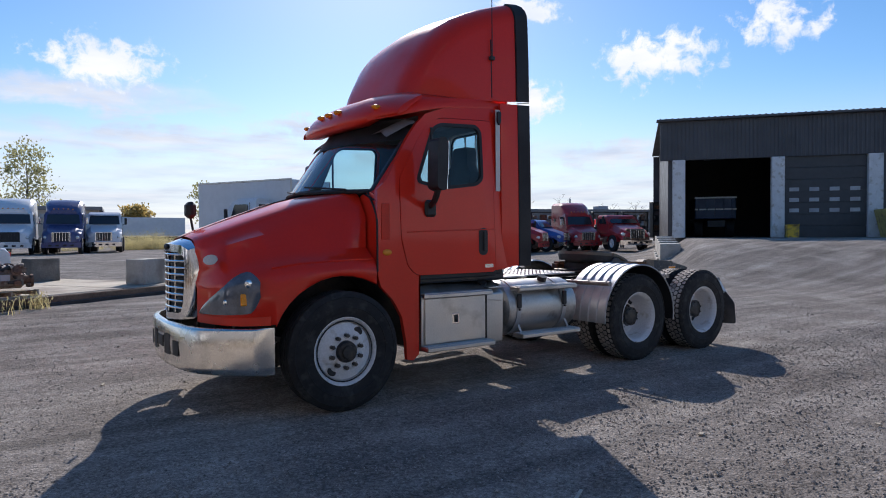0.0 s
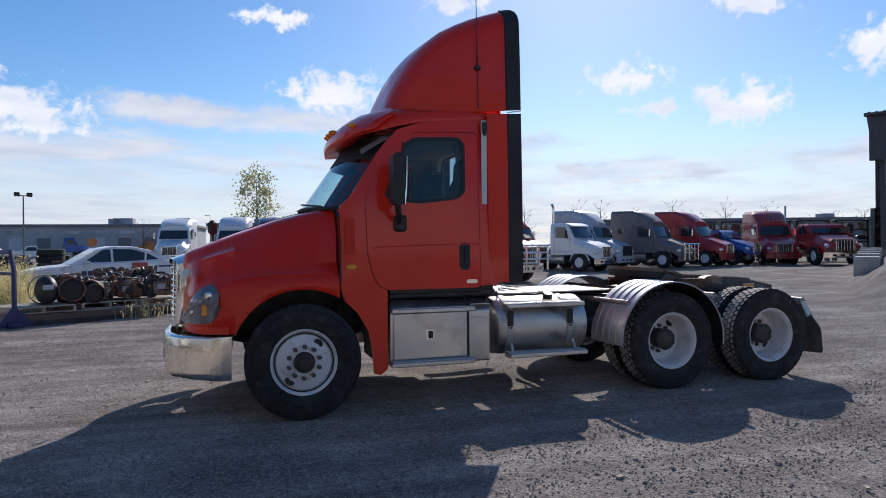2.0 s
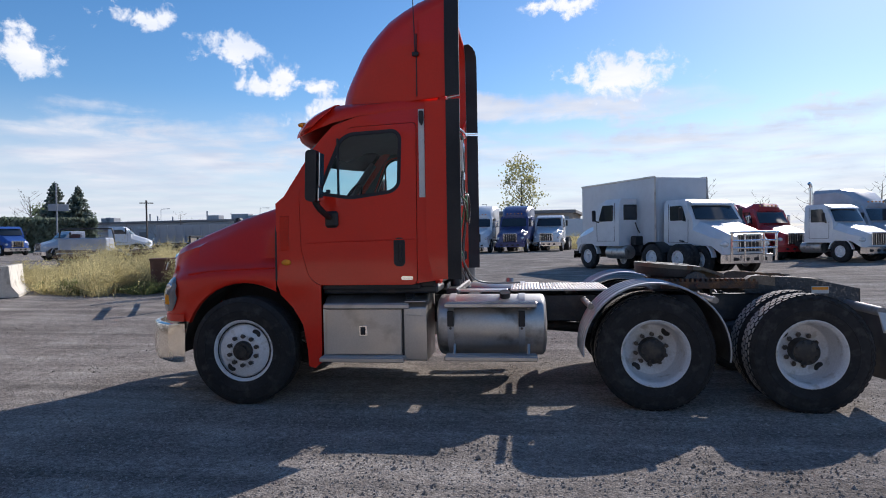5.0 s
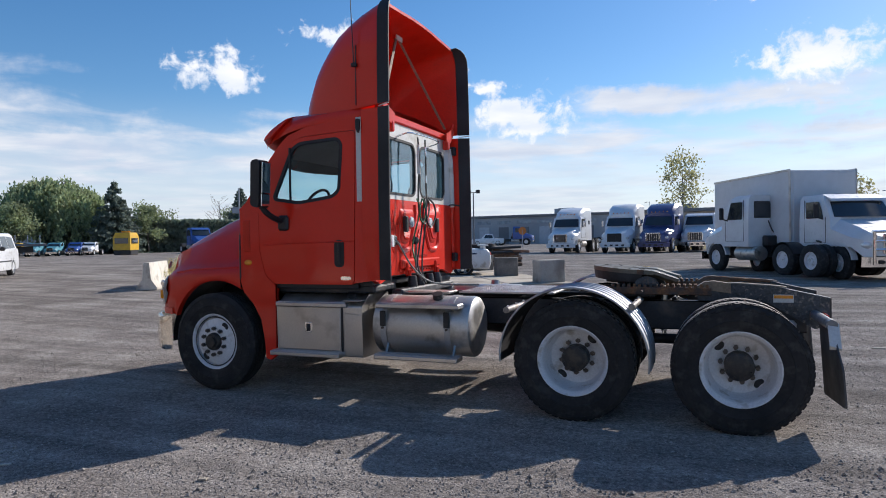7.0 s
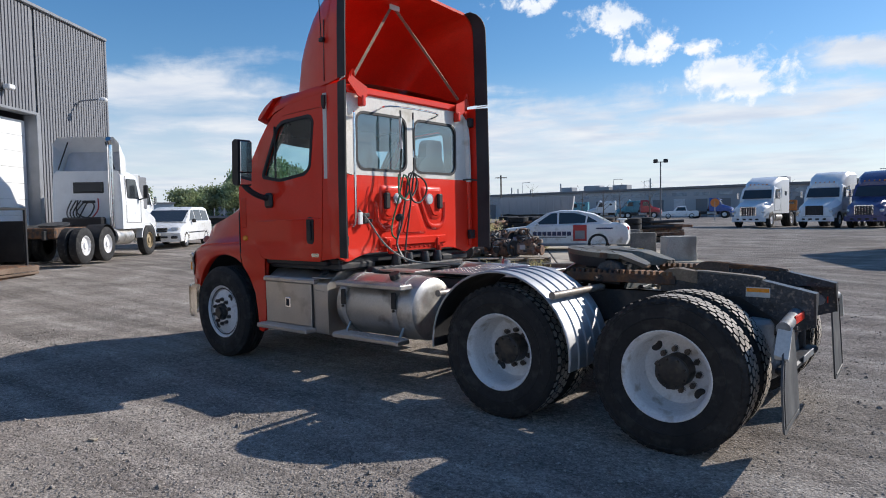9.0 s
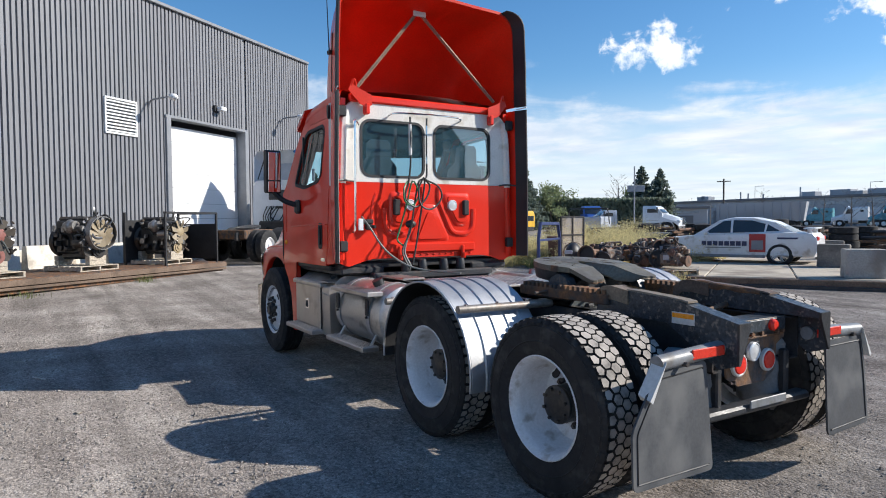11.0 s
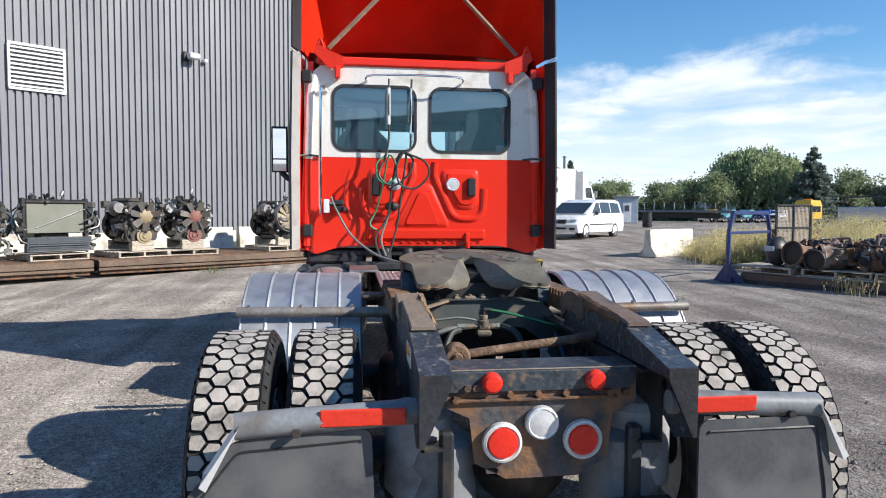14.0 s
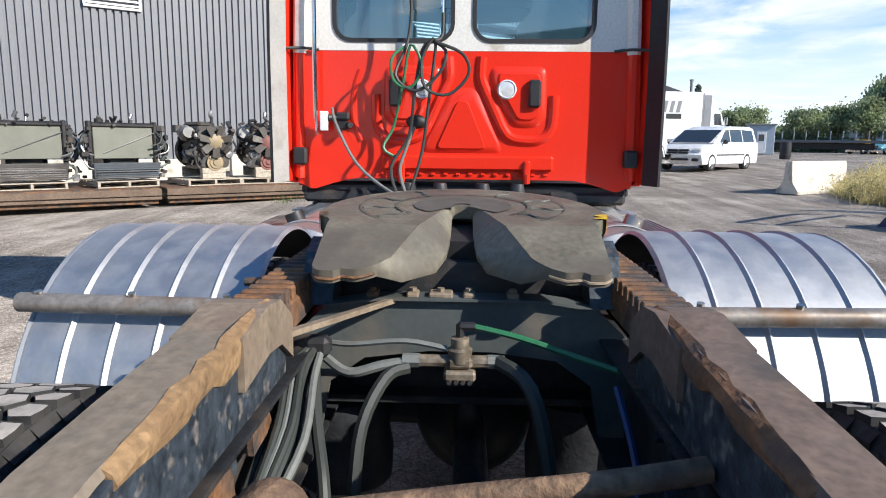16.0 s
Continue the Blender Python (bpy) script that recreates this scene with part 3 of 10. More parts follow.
for k in range(8):
    drive_hub.rod((0.094 * math.cos(k * .785), -0.01, 0.094 * math.sin(k * .785)), (0.094 * math.cos(k * .785), -0.030, 0.094 * math.sin(k * .785)), 0.011, 6)
drum_s = Shape().lathe([(0.16, 0.21), (0.165, 0.225), (0.24, 0.215), (0.26, 0.20), (0.27, 0.05)], 32)

M_FT = tyre_shape(0.275, TYRE_R, True).mesh("tyre", RUBBER)
M_DT = tyre_shape(0.270, TYRE_R, False).mesh("tyre", RUBBER)
M_TR = tread_shape(TYRE_R, True).mesh("tread", TREAD, 20)
M_TF = tread_shape(TYRE_R, False).mesh("tread_flank", RUBBER, 20)
M_SH = shoulder_shape(0.270, TYRE_R).mesh("shoulder_tread", RUBBER, 20)
M_FR, M_DR, M_IR = front_rim.mesh("rim", RIM), drive_rim.mesh("rim", RIM), inner_rim.mesh("rim", RIM)
# black ring laid across the gutter, painting the shade between lip and disc
M_RJ = Shape().lathe([(-0.0990, 0.261), (-0.1005, 0.266), (-0.1005, 0.270), (-0.0985, 0.2735)], 56).mesh("rim_gap_shade", BLACK)
M_NUT, M_HOLE = nut_s.mesh("lug_nut", NUT), hole_s.mesh("hand_hole", BLACK)
M_FH, M_DH, M_DRUM = front_hub.mesh("hub", HUB), drive_hub.mesh("hub", HUB), drum_s.mesh("brake_drum", FRAME)


def wheel(x, y, z, side, kind, turn):
    """side -1: the driver's side. The rim is the part; tyre, hub and nuts hang from it."""
    m = pose(x, y, z, 0, 0, 0 if side < 0 else 180) @ pose(0, 0, 0, 0, turn, 0)
    rim = part("wheel", {"front": M_FR, "drive": M_DR, "inner": M_IR}[kind], None, truck, "white painted steel wheel" if kind != "inner" else "", m)
    part("tyre", M_FT if kind == "front" else M_DT, None, rim)
    if kind != "front":
        tagged(part("tread", M_TR, None, rim, "dusty worn honeycomb tread", pose(0, 0, 0, 0, 4.7 if kind == "inner" else 0, 0)), kind="stuff")
    if kind != "front":
        tagged(part("shoulder_tread", M_SH, None, rim), kind="stuff")
        tagged(part("tread_flank", M_TF, None, rim, "", pose(0, 0, 0, 0, 4.7 if kind == "inner" else 0, 0)), kind="stuff")
    if kind == "inner":
        return rim
    part("hub", M_FH if kind == "front" else M_DH, None, rim)
    part("brake_drum", M_DRUM, None, rim)
    if kind == "front":
        part("rim_gap_shade", M_RJ, None, rim)
    face, ring = (-0.116, 0.1425) if kind == "front" else (0.137, 0.1425)
    for k in range(10):
        a = radians(36 * k)
        part("lug_nut", M_NUT, None, rim, "", pose(ring * math.cos(a), face, ring * math.sin(a)))
    for k in range(2):
        a = radians(72 + 180 * k)
        part("hand_hole", M_HOLE, None, rim, "", pose(0.212 * math.cos(a), (-0.094 if kind == "front" else 0.127) - 0.004, 0.212 * math.sin(a)) @ pose(0, 0, 0, 0, -72, 0) @ Matrix.Diagonal((0.85, 1, 1.15, 1)))
    return rim


F_X, R1_X, R2_X = 0.0, 3.912, 5.238
for _, sd in SIDES:
    wheel(F_X, sd * 1.045, TYRE_R - 0.012, sd, "front", 20)
    for k, ax in enumerate((R1_X, R2_X)):
        wheel(ax, sd * 1.095, TYRE_R - 0.010, sd, "drive", 22 + 95 * k)
        wheel(ax, sd * 0.765, TYRE_R - 0.010, sd, "inner", 3)

# hood and front fenders --------------------------------------------------
HOOD = {  # x: half width, height of the fender crown, half width and height of the top
    "w": ((-1.19, 0.30), (-1.12, 0.38), (-1.075, 0.46), (-1.04, 0.62), (-1.0, 0.76), (-0.95, 0.88), (-0.87, 0.98), (-0.78, 1.045), (-0.65, 1.085), (-0.3, 1.12), (0.34, 1.125)),
    "c": ((-1.19, 1.06), (-1.0, 1.12), (-0.75, 1.20), (-0.4, 1.25), (0.0, 1.27), (0.34, 1.28)),
    "t": ((-1.19, 0.22), (-1.1, 0.34), (-1.04, 0.44), (-0.9, 0.53), (-0.4, 0.62), (0.34, 0.76)),
    "z": ((-1.19, 1.42), (-1.13, 1.475), (-1.0, 1.535), (-0.6, 1.685), (-0.2, 1.825), (0.34, 1.965)),
}


def arch(x):
    """The lower edge of the fender over the front wheel."""
    return 0.53 + math.sqrt(max(0.0, 0.645 ** 2 - (x - 0.0) ** 2)) if -0.6 < x < 0.645 else 0.79


def hood_ring(x, sd):
    w, c, t, z = (smooth_x(HOOD[k], x) for k in "wctz")
    zb = min(arch(x), c - 0.03)
    return [(x, sd * y, h) for y, h in ((w - 0.015, zb), (w, zb + 0.012), (w + 0.005, (zb + c) / 2), (w, c - 0.03), (w - 0.03, c + 0.02), (w - 0.10, c + 0.07), (w - 0.16 - 0.04 * (x > -0.9), c + 0.14),
                                       ((w + t) / 2 - 0.02, (c + z) / 2 + 0.09), (t + 0.045, z - 0.085), (t + 0.01, z - 0.03), (t - 0.04, z), (t * 0.6, z + 0.018), (t * 0.3, z + 0.03), (0, z + 0.032))]


for nm, sd in SIDES:
    xs = [-1.075, -1.055, -1.04, -1.02, -1.0, -0.975, -0.95, -0.91, -0.87, -0.82, -0.78, -0.72, -0.66, -0.6001, -0.598, -0.55, -0.48, -0.4, -0.3, -0.2, -0.1, 0, 0.1, 0.2, 0.28, 0.335]
    s = Shape().loft([hood_ring(x, sd) for x in xs], closed=False, caps=False)
    # inner lip of the arch
    s.loft([[(x, sd * (smooth_x(HOOD["w"], x) - 0.015), arch(x)), (x, sd * (smooth_x(HOOD["w"], x) - 0.07), arch(x) + 0.01)] for x in xs if -0.6 <= x <= 0.34], closed=False, caps=False)
    hood_half = part("hood", s, RED, truck, "glossy red hood and fender", sharp=50)
    # wheel-well liner
    liner = Shape().lathe([(sd * 1.08, 0.655), (sd * 0.55, 0.665)], 24, "y", (0, 0, 0.53), a0=-4, a1=184)
    part("wheel_liner", liner, BLACK, truck)
    # raised crease from the lamp to the cowl
    part("hood_crease", Shape().tube([(x, sd * (smooth_x(HOOD["w"], x) - 0.055), smooth_x(HOOD["c"], x) + 0.043) for x in (-0.62, -0.4, -0.1, 0.1, 0.33)], 0.011, 6), RED, truck)
    # headlamp
    def lamp_at(u, v, w, sd=sd):
        x = -1.062 + 0.345 * u ** 1.25
        ww, c = smooth_x(HOOD["w"], x), smooth_x(HOOD["c"], x)
        z0 = 0.868 + 0.03 * u + 0.13 * max(0.0, (u - 0.78) / 0.22) ** 2
        z1 = 0.895 + 0.345 * (1 - (1 - min(1.0, u / 0.86)) ** 1.7) - 0.09 * max(0.0, (u - 0.82) / 0.18) ** 2
        z = z0 + (z1 - z0) * v
        lean = 0.0 if z < c - 0.03 else (z - c + 0.03) * 0.9
        return (x - 0.012 - w * 0.6, sd * (ww + 0.012 - lean + w), z)
    rings = [[lamp_at(u, v, 0.014 * math.sin(math.pi * min(1, max(0, v)))) for v in (0, 0.1, 0.3, 0.5, 0.7, 0.9, 1)] for u in (0, 0.06, 0.12, 0.18, 0.25, 0.32, 0.4, 0.48, 0.55, 0.63, 0.7, 0.76, 0.82, 0.87, 0.91, 0.94, 0.97, 1.0)]
    lamp = part("headlight", Shape().loft(rings, closed=False, caps=False), LENS_DARK, truck, "smoked clear headlight")
    for u, v, r, mt, nm2 in ((0.80, 0.72, 0.038, CHROME, "reflector"), (0.42, 0.42, 0.026, CHROME, "reflector")):
        p = lamp_at(u, v, 0.012)
        part(nm2, Shape().ball(p, r, 14, 8, s=(0.9, 0.3, 1.0)), mt, lamp)
    p = lamp_at(0.72, 0.36, 0.014)
    part("turn_signal", Shape().box(p, (0.055, 0.02, 0.10), 0.008), AMBER, lamp, "amber turn signal")
    # oval maker's badge, left blank
    badge = Shape().lathe([(0, 0.062), (-0.006, 0.06), (-0.009, 0.0)], 24)
    part("badge", badge, REFLECT, truck, "pale oval badge", pose(-1.03, sd * 0.72, 1.335, 0, 0, -58 if sd < 0 else 180 + 58) @ pose(0, 0, 0, -16, 0, 0) @ Matrix.Diagonal((1.25, 1, 0.72, 1)))

# black joint between hood and cab, and centre seam of the hood
part("hood_seam", Shape().tube([(-1.1, 0, 1.523), (-0.6, 0, 1.719), (-0.2, 0, 1.86), (0.33, 0, 1.998)], 0.006, 6), BLACK, truck)
# grille ------------------------------------------------------------------
sur = Shape()
outline = [(0.0, 1.475), (0.30, 1.465), (0.40, 1.42), (0.43, 1.30), (0.40, 0.95), (0.36, 0.83), (0.30, 0.80), (0.0, 0.785)]
inner = [(0.0, 1.40), (0.26, 1.392), (0.335, 1.355), (0.35, 1.26), (0.325, 0.95), (0.295, 0.87), (0.25, 0.855), (0.0, 0.845)]
def bow(y):
    return -1.215 + 0.13 * (y / 0.45) ** 2
for sd in (-1, 1):
    for q in ((outline, inner, 0.0), ):
        sur.loft([[(bow(y) + (0.17 if z > 1.3 else 0.09), sd * y * 1.0, z + (0.055 if z > 1.4 else 0.0)), (bow(y) + 0.06, sd * y * 1.01, z + (0.02 if z > 1.4 else 0.0)), (bow(y) + 0.01, sd * y, z), (bow(y) - 0.012, sd * (y * 0.97), z - 0.008 * (z > 1.1)), (bow(yi) - 0.012, sd * yi, zi), (bow(yi) + 0.03, sd * yi, zi)]
                  for (y, z), (yi, zi) in zip(outline, inner)], closed=False, caps=False)
grille = part("grille", sur, CHROME, truck, "chrome grille surround with horizontal bars")
part("grille_screen", Shape().loft([[(bow(y) + 0.05, y, z) for z in (0.82, 1.43)] for y in (-0.36, -0.2, 0, 0.2, 0.36)], closed=False, caps=False), BLACK, grille)
for k in range(9):
    z = 0.90 + 0.059 * k
    wy = 0.30 + 0.035 * min(1, k / 6)
    part("grille_bar", Shape().tube([(bow(y) + 0.005, y, z) for y in (-wy, -wy / 2, 0, wy / 2, wy)], 0.012, 8), CHROME, grille)
for y in (-0.17, 0.0, 0.17):
    part("grille_post", Shape().box((bow(y) + 0.012, y, 1.125), (0.02, 0.03, 0.54), 0.006), CHROME, grille)
part("grille_emblem", Shape().ball((bow(0) - 0.01, 0, 1.44), 0.045, 14, 8, s=(0.3, 1.3, 0.6)), BLACK, grille)

# bumper ------------------------------------------------------------------
def bump_x(y):
    return -1.27 + 0.05 * (y / 0.6) ** 2 + (0.30 * ((abs(y) - 0.6) / 0.52) ** 2 if abs(y) > 0.6 else 0)
ys = [-1.12, -1.115, -1.10, -1.07, -1.0, -0.9, -0.75, -0.55, -0.3, 0, 0.3, 0.55, 0.75, 0.9, 1.0, 1.07, 1.10, 1.115, 1.12]
def bring(x, y):
    return [(x + 0.05, y, 0.775), (x + 0.006, y, 0.772), (x - 0.008, y, 0.755), (x - 0.012, y, 0.60), (x - 0.004, y, 0.45), (x + 0.012, y, 0.395), (x + 0.05, y, 0.385)]
rings = [bring(bump_x(y), y) for y in ys]
rings = [[(-0.63, p[1] * 1.0, p[2]) for p in rings[0]]] + rings + [[(-0.63, p[1], p[2]) for p in rings[-1]]]
bumper = part("bumper", Shape().loft(rings, closed=False, caps=False), BUMPER, truck, "polished metal front bumper", sharp=60)
for y in (-0.44, 0.44):
    part("fog_lamp_recess", Shape().loft([[(bump_x(yy) - 0.0135, yy, z) for z in (0.51, 0.52, 0.63, 0.64)] for yy in (y - 0.07, y - 0.06, y, y + 0.06, y + 0.07)], closed=False, caps=False), BLACK, bumper)
for y in (-0.22, 0.22):
    part("tow_opening", Shape().loft([[(bump_x(yy) - 0.0135, yy, z) for z in (0.50, 0.52, 0.66, 0.68)] for yy in (y - 0.08, y - 0.06, y, y + 0.06, y + 0.08)], closed=False, caps=False), BLACK, bumper)
part("bumper_plate_slot", Shape().box((bump_x(0) - 0.010, 0, 0.6), (0.012, 0.2, 0.10), 0.004), BLACK, bumper)
for nm, sd in SIDES:
    part("lamp_valance", Shape().loft([[(x, sd * (smooth_x(HOOD["w"], x) + 0.008), 0.79), (x, sd * (smooth_x(HOOD["w"], x) + 0.012), 0.86), (x, sd * (smooth_x(HOOD["w"], x) - 0.02), 0.87)]
                                       for x in (-1.07, -1.04, -1.0, -0.95, -0.87, -0.8, -0.65)], closed=False, caps=False), RED, truck)

# fender-mounted mirror on the passenger side
part("hood_mirror", Shape().rod((-0.82, 0.62, 1.56), (-0.84, 0.66, 1.74), 0.012).box((-0.84, 0.66, 1.80), (0.10, 0.15, 0.17), 0.035), BLACK, truck, "black convex hood mirror")

# cab -----------------------------------------------------------------------
CAB_B = 1.95


def side_y(z):
    return 1.128 if z < 1.95 else 1.128 - 0.085 * (z - 1.95) / 0.9


A_LOW, A_TOP = (0.36, 1.93), (0.80, 2.60)      # the windscreen pillar's front edge
side_out = [(0.345, 1.17), (0.345, 1.95), (0.43, 2.02), (0.70, 2.45), (0.80, 2.58), (0.92, 2.70), (1.15, 2.78), (1.95, 2.86), (1.95, 1.19), (1.75, 1.165), (0.80, 1.165), (0.79, 1.16), (0.785, 0.40), (0.72, 0.345),
            (0.655, 0.36), (0.645, 0.53), (0.60, 0.77), (0.50, 0.94), (0.38, 1.06)]
door_out = soft_poly([(0.585, 2.06), (0.60, 1.50), (0.67, 1.24), (0.76, 1.155), (1.735, 1.155), (1.735, 2.70), (1.10, 2.675), (0.93, 2.60), (0.80, 2.42)], 0.05)
win_out = soft_poly([(0.775, 2.035), (1.10, 1.985), (1.50, 2.035), (1.575, 2.10), (1.585, 2.575), (1.53, 2.635), (1.08, 2.615), (0.985, 2.555)], 0.06)


def offset(poly, d):
    """The outline moved outwards by d."""
    out, n = [], len(poly)
    for i in range(n):
        a, b, c = Vector(poly[i - 1]), Vector(poly[i]), Vector(poly[(i + 1) % n])
        t = ((b - a).normalized() + (c - b).normalized())
        t = t.normalized() if t.length > 1e-6 else Vector((1, 0))
        out.append((b.x + d * t.y, b.y - d * t.x))
    return out


def area(poly):
    return sum(poly[i - 1][0] * poly[i][1] - poly[i][0] * poly[i - 1][1] for i in range(len(poly))) / 2


def grow(poly, d):
    return offset(poly, d if area(poly) > 0 else -d)


for nm, sd in SIDES:
    put = lambda u, v, w, sd=sd: (u, sd * (side_y(v) - w), v)
    part("cab_side", Shape().sheet(side_out, [grow(door_out, 0.006)], 0.05, put), RED, truck, "red cab side panel", sharp=60)
    # inset on the cowl behind the hood: a flush box, the recess's shade put into darker red
    part("cowl_recess", Shape().box((0.43, sd * 1.124, 1.66), (0.10, 0.02, 0.34), 0.008), RED_IN, truck)
    part("hood_gap", Shape().tube([(0.342, sd * 1.128, 1.20), (0.342, sd * 1.128, 1.5), (0.343, sd * 1.11, 1.72), (0.345, sd * 0.95, 1.93)], 0.010, 6), BLACK, truck)
    door = part("door", Shape().sheet(door_out, [win_out], 0.045, lambda u, v, w, sd=sd: (u, sd * (side_y(v) + 0.004 - w), v)), RED, truck, "red cab door", sharp=60)
    part("window_seal", Shape().sheet(grow(win_out, 0.012), [grow(win_out, -0.022)], 0.02, lambda u, v, w, sd=sd: (u, sd * (side_y(v) + 0.008 - w), v)), BLACK_TRIM, door)
    pane = part("side_window", Shape().add([(u, sd * (side_y(v) - 0.012), v) for u, v in grow(win_out, -0.004)], [tuple(range(len(win_out)))]), GLASS_SIDE, door, "tinted side window")
    pane.visible_shadow = False
    part("vent_bar", Shape().box((0.97, sd * (side_y(2.3) - 0.008), 2.28), (0.022, 0.018, 0.58), 0.004), BLACK, door)
    hd = part("door_handle", Shape().prism(rounded(1.515, 1.325, 1.625, 1.60, 0.045), sd * 1.120, sd * 1.137), BLACK, door, "black recessed door handle")
    part("handle_grip", Shape().box((1.578, sd * 1.146, 1.465), (0.032, 0.016, 0.20), 0.008), BLACK, door)
    part("door_emblem", Shape().prism(rounded(1.585, 1.195, 1.70, 1.232, 0.016), sd * 1.130, sd * 1.137), CHROME, door, "small chrome badge")
    # beltline swage
    part("door_swage", Shape().tube([(0.66, sd * 1.134, 1.56), (1.2, sd * 1.136, 1.575), (1.725, sd * 1.134, 1.585)], 0.006, 6), RED, door)
    # amber side marker
    part("side_marker", Shape().ball((0.445, sd * 1.130, 1.375), 0.05, 14, 8, s=(1, 0.3, 0.6)), AMBER, truck, "amber side marker lamp")
    # step kick-plates under the door
    part("rocker_panel", Shape().box((1.27, sd * 1.06, 1.13), (0.98, 0.09, 0.06), 0.015), BLACK, truck)
    part("cab_underside", Shape().box((1.30, sd * 0.80, 1.10), (1.25, 0.5, 0.08), 0.02), FRAME, truck)
    # inside lining
    part("door_lining", Shape().box((1.2, sd * 1.06, 1.6), (0.95, 0.03, 0.78), 0.01), DASH, door)
    # main mirror
    mir = part("door_mirror", Shape().prism(soft_poly([(0.765, 1.955), (0.865, 1.93), (0.883, 2.385), (0.86, 2.42), (0.78, 2.41)], 0.04), sd * 1.32, sd * 1.485), BLACK, truck, "tall black door mirror")
    part("mirror_glass", Shape().box((0.016, 0, 0), (0.008, 0.135, 0.31), 0.002), MIRROR, mir, "", pose(0.886, sd * 1.402, 2.235, 0, 2, 0))
    part("convex_glass", Shape().box((0.006, 0, 0), (0.008, 0.135, 0.12), 0.002), MIRROR, mir, "", pose(0.882, sd * 1.402, 2.01, 0, 2, 0))
    part("mirror_arm", Shape().tube([(0.83, sd * 1.40, 2.02), (0.835, sd * 1.385, 1.94), (0.87, sd * 1.28, 1.85), (0.91, sd * 1.14, 1.80)], 0.030, 8), BLACK, mir)
    part("mirror_base", Shape().box((0.915, sd * 1.145, 1.785), (0.13, 0.05, 0.16), 0.025), BLACK, mir)
    # pale reflective strip and a lamp on the rear pillar
    part("pillar_strip", Shape().box((1.795, sd * 1.098, 2.40), (0.058, 0.008, 0.84), 0.002, m=Matrix.Translation((0, 0, 0))), REFLECT, truck, "silver reflective strip", pose(0, 0, 0))
    part("pillar_lamp", Shape().prism(soft_poly([(1.775, 2.80), (1.82, 2.80), (1.82, 2.70), (1.80, 2.655), (1.775, 2.70)], 0.015), sd * 1.085, sd * 1.125), BLACK, truck)

# back wall: white above, red below, two windows
def back_place(u, v, w):
    return (CAB_B - w, u, v)
upper = [(-1.04, 2.02), (1.04, 2.02), (1.035, 2.60), (1.01, 2.76), (0.93, 2.83), (-0.93, 2.83), (-1.01, 2.76), (-1.035, 2.60)]
bw = [rounded(-0.83, 2.075, -0.075, 2.665, 0.11), rounded(0.045, 2.075, 0.80, 2.665, 0.11)]
part("upper_back_wall", Shape().sheet(upper, bw, 0.05, back_place), WHITE_CAB, truck, "white painted upper back wall", sharp=60)
for k in range(2):
    part("rear_window_seal", Shape().sheet(grow(bw[k], 0.006), [grow(bw[k], -0.020)], 0.02, lambda u, v, w: (CAB_B + 0.006 - w, u, v)), BLACK_TRIM, truck)
    g = part("rear_window", Shape().add([(CAB_B - 0.012, u, v) for u, v in grow(bw[k], -0.004)], [tuple(range(len(bw[k])))]), GLASS_REAR, truck, "tinted rear window")
    g.visible_shadow = False
lower = soft_poly([(-1.10, 1.20), (-0.98, 1.145), (-0.82, 1.195), (-0.70, 1.22), (0.70, 1.22), (0.82, 1.195), (0.98, 1.145), (1.10, 1.20), (1.05, 2.018), (-1.05, 2.018)], 0.03)
lw = part("lower_back_wall", Shape().sheet(lower, [], 0.05, back_place), RED, truck, "red pressed steel lower back wall", sharp=60)


def pressing(poly, depth, r=0.04, inset=0.035):
    """A raised pressed panel on the back wall."""
    o = soft_poly(poly, r, 4)
    i = soft_poly([tuple(Vector(p)) for p in poly], r, 4)
    c = Vector((sum(p[0] for p in poly) / len(poly), sum(p[1] for p in poly) / len(poly)))
    i = [tuple(c + (Vector(p) - c) * (1 - inset / max(0.08, (Vector(p) - c).length))) for p in o]
    m = [tuple((Vector(a) + Vector(b)) / 2) for a, b in zip(o, i)]
    s = Shape().loft([[(CAB_B - 0.002, *p) for p in o], [(CAB_B + depth * 0.75, *p) for p in m], [(CAB_B + depth, *p) for p in i]], caps=False)
    n = len(s.v)
    s.f.append(tuple(range(n - len(o), n)))
    return s


def bead(pts, r, sink=0.35):
    """A half-sunk rounded ridge along pts (y, z) on the back wall."""
    return Shape().tube([(CAB_B - sink * r, y, z) for y, z in pts], r, 10)


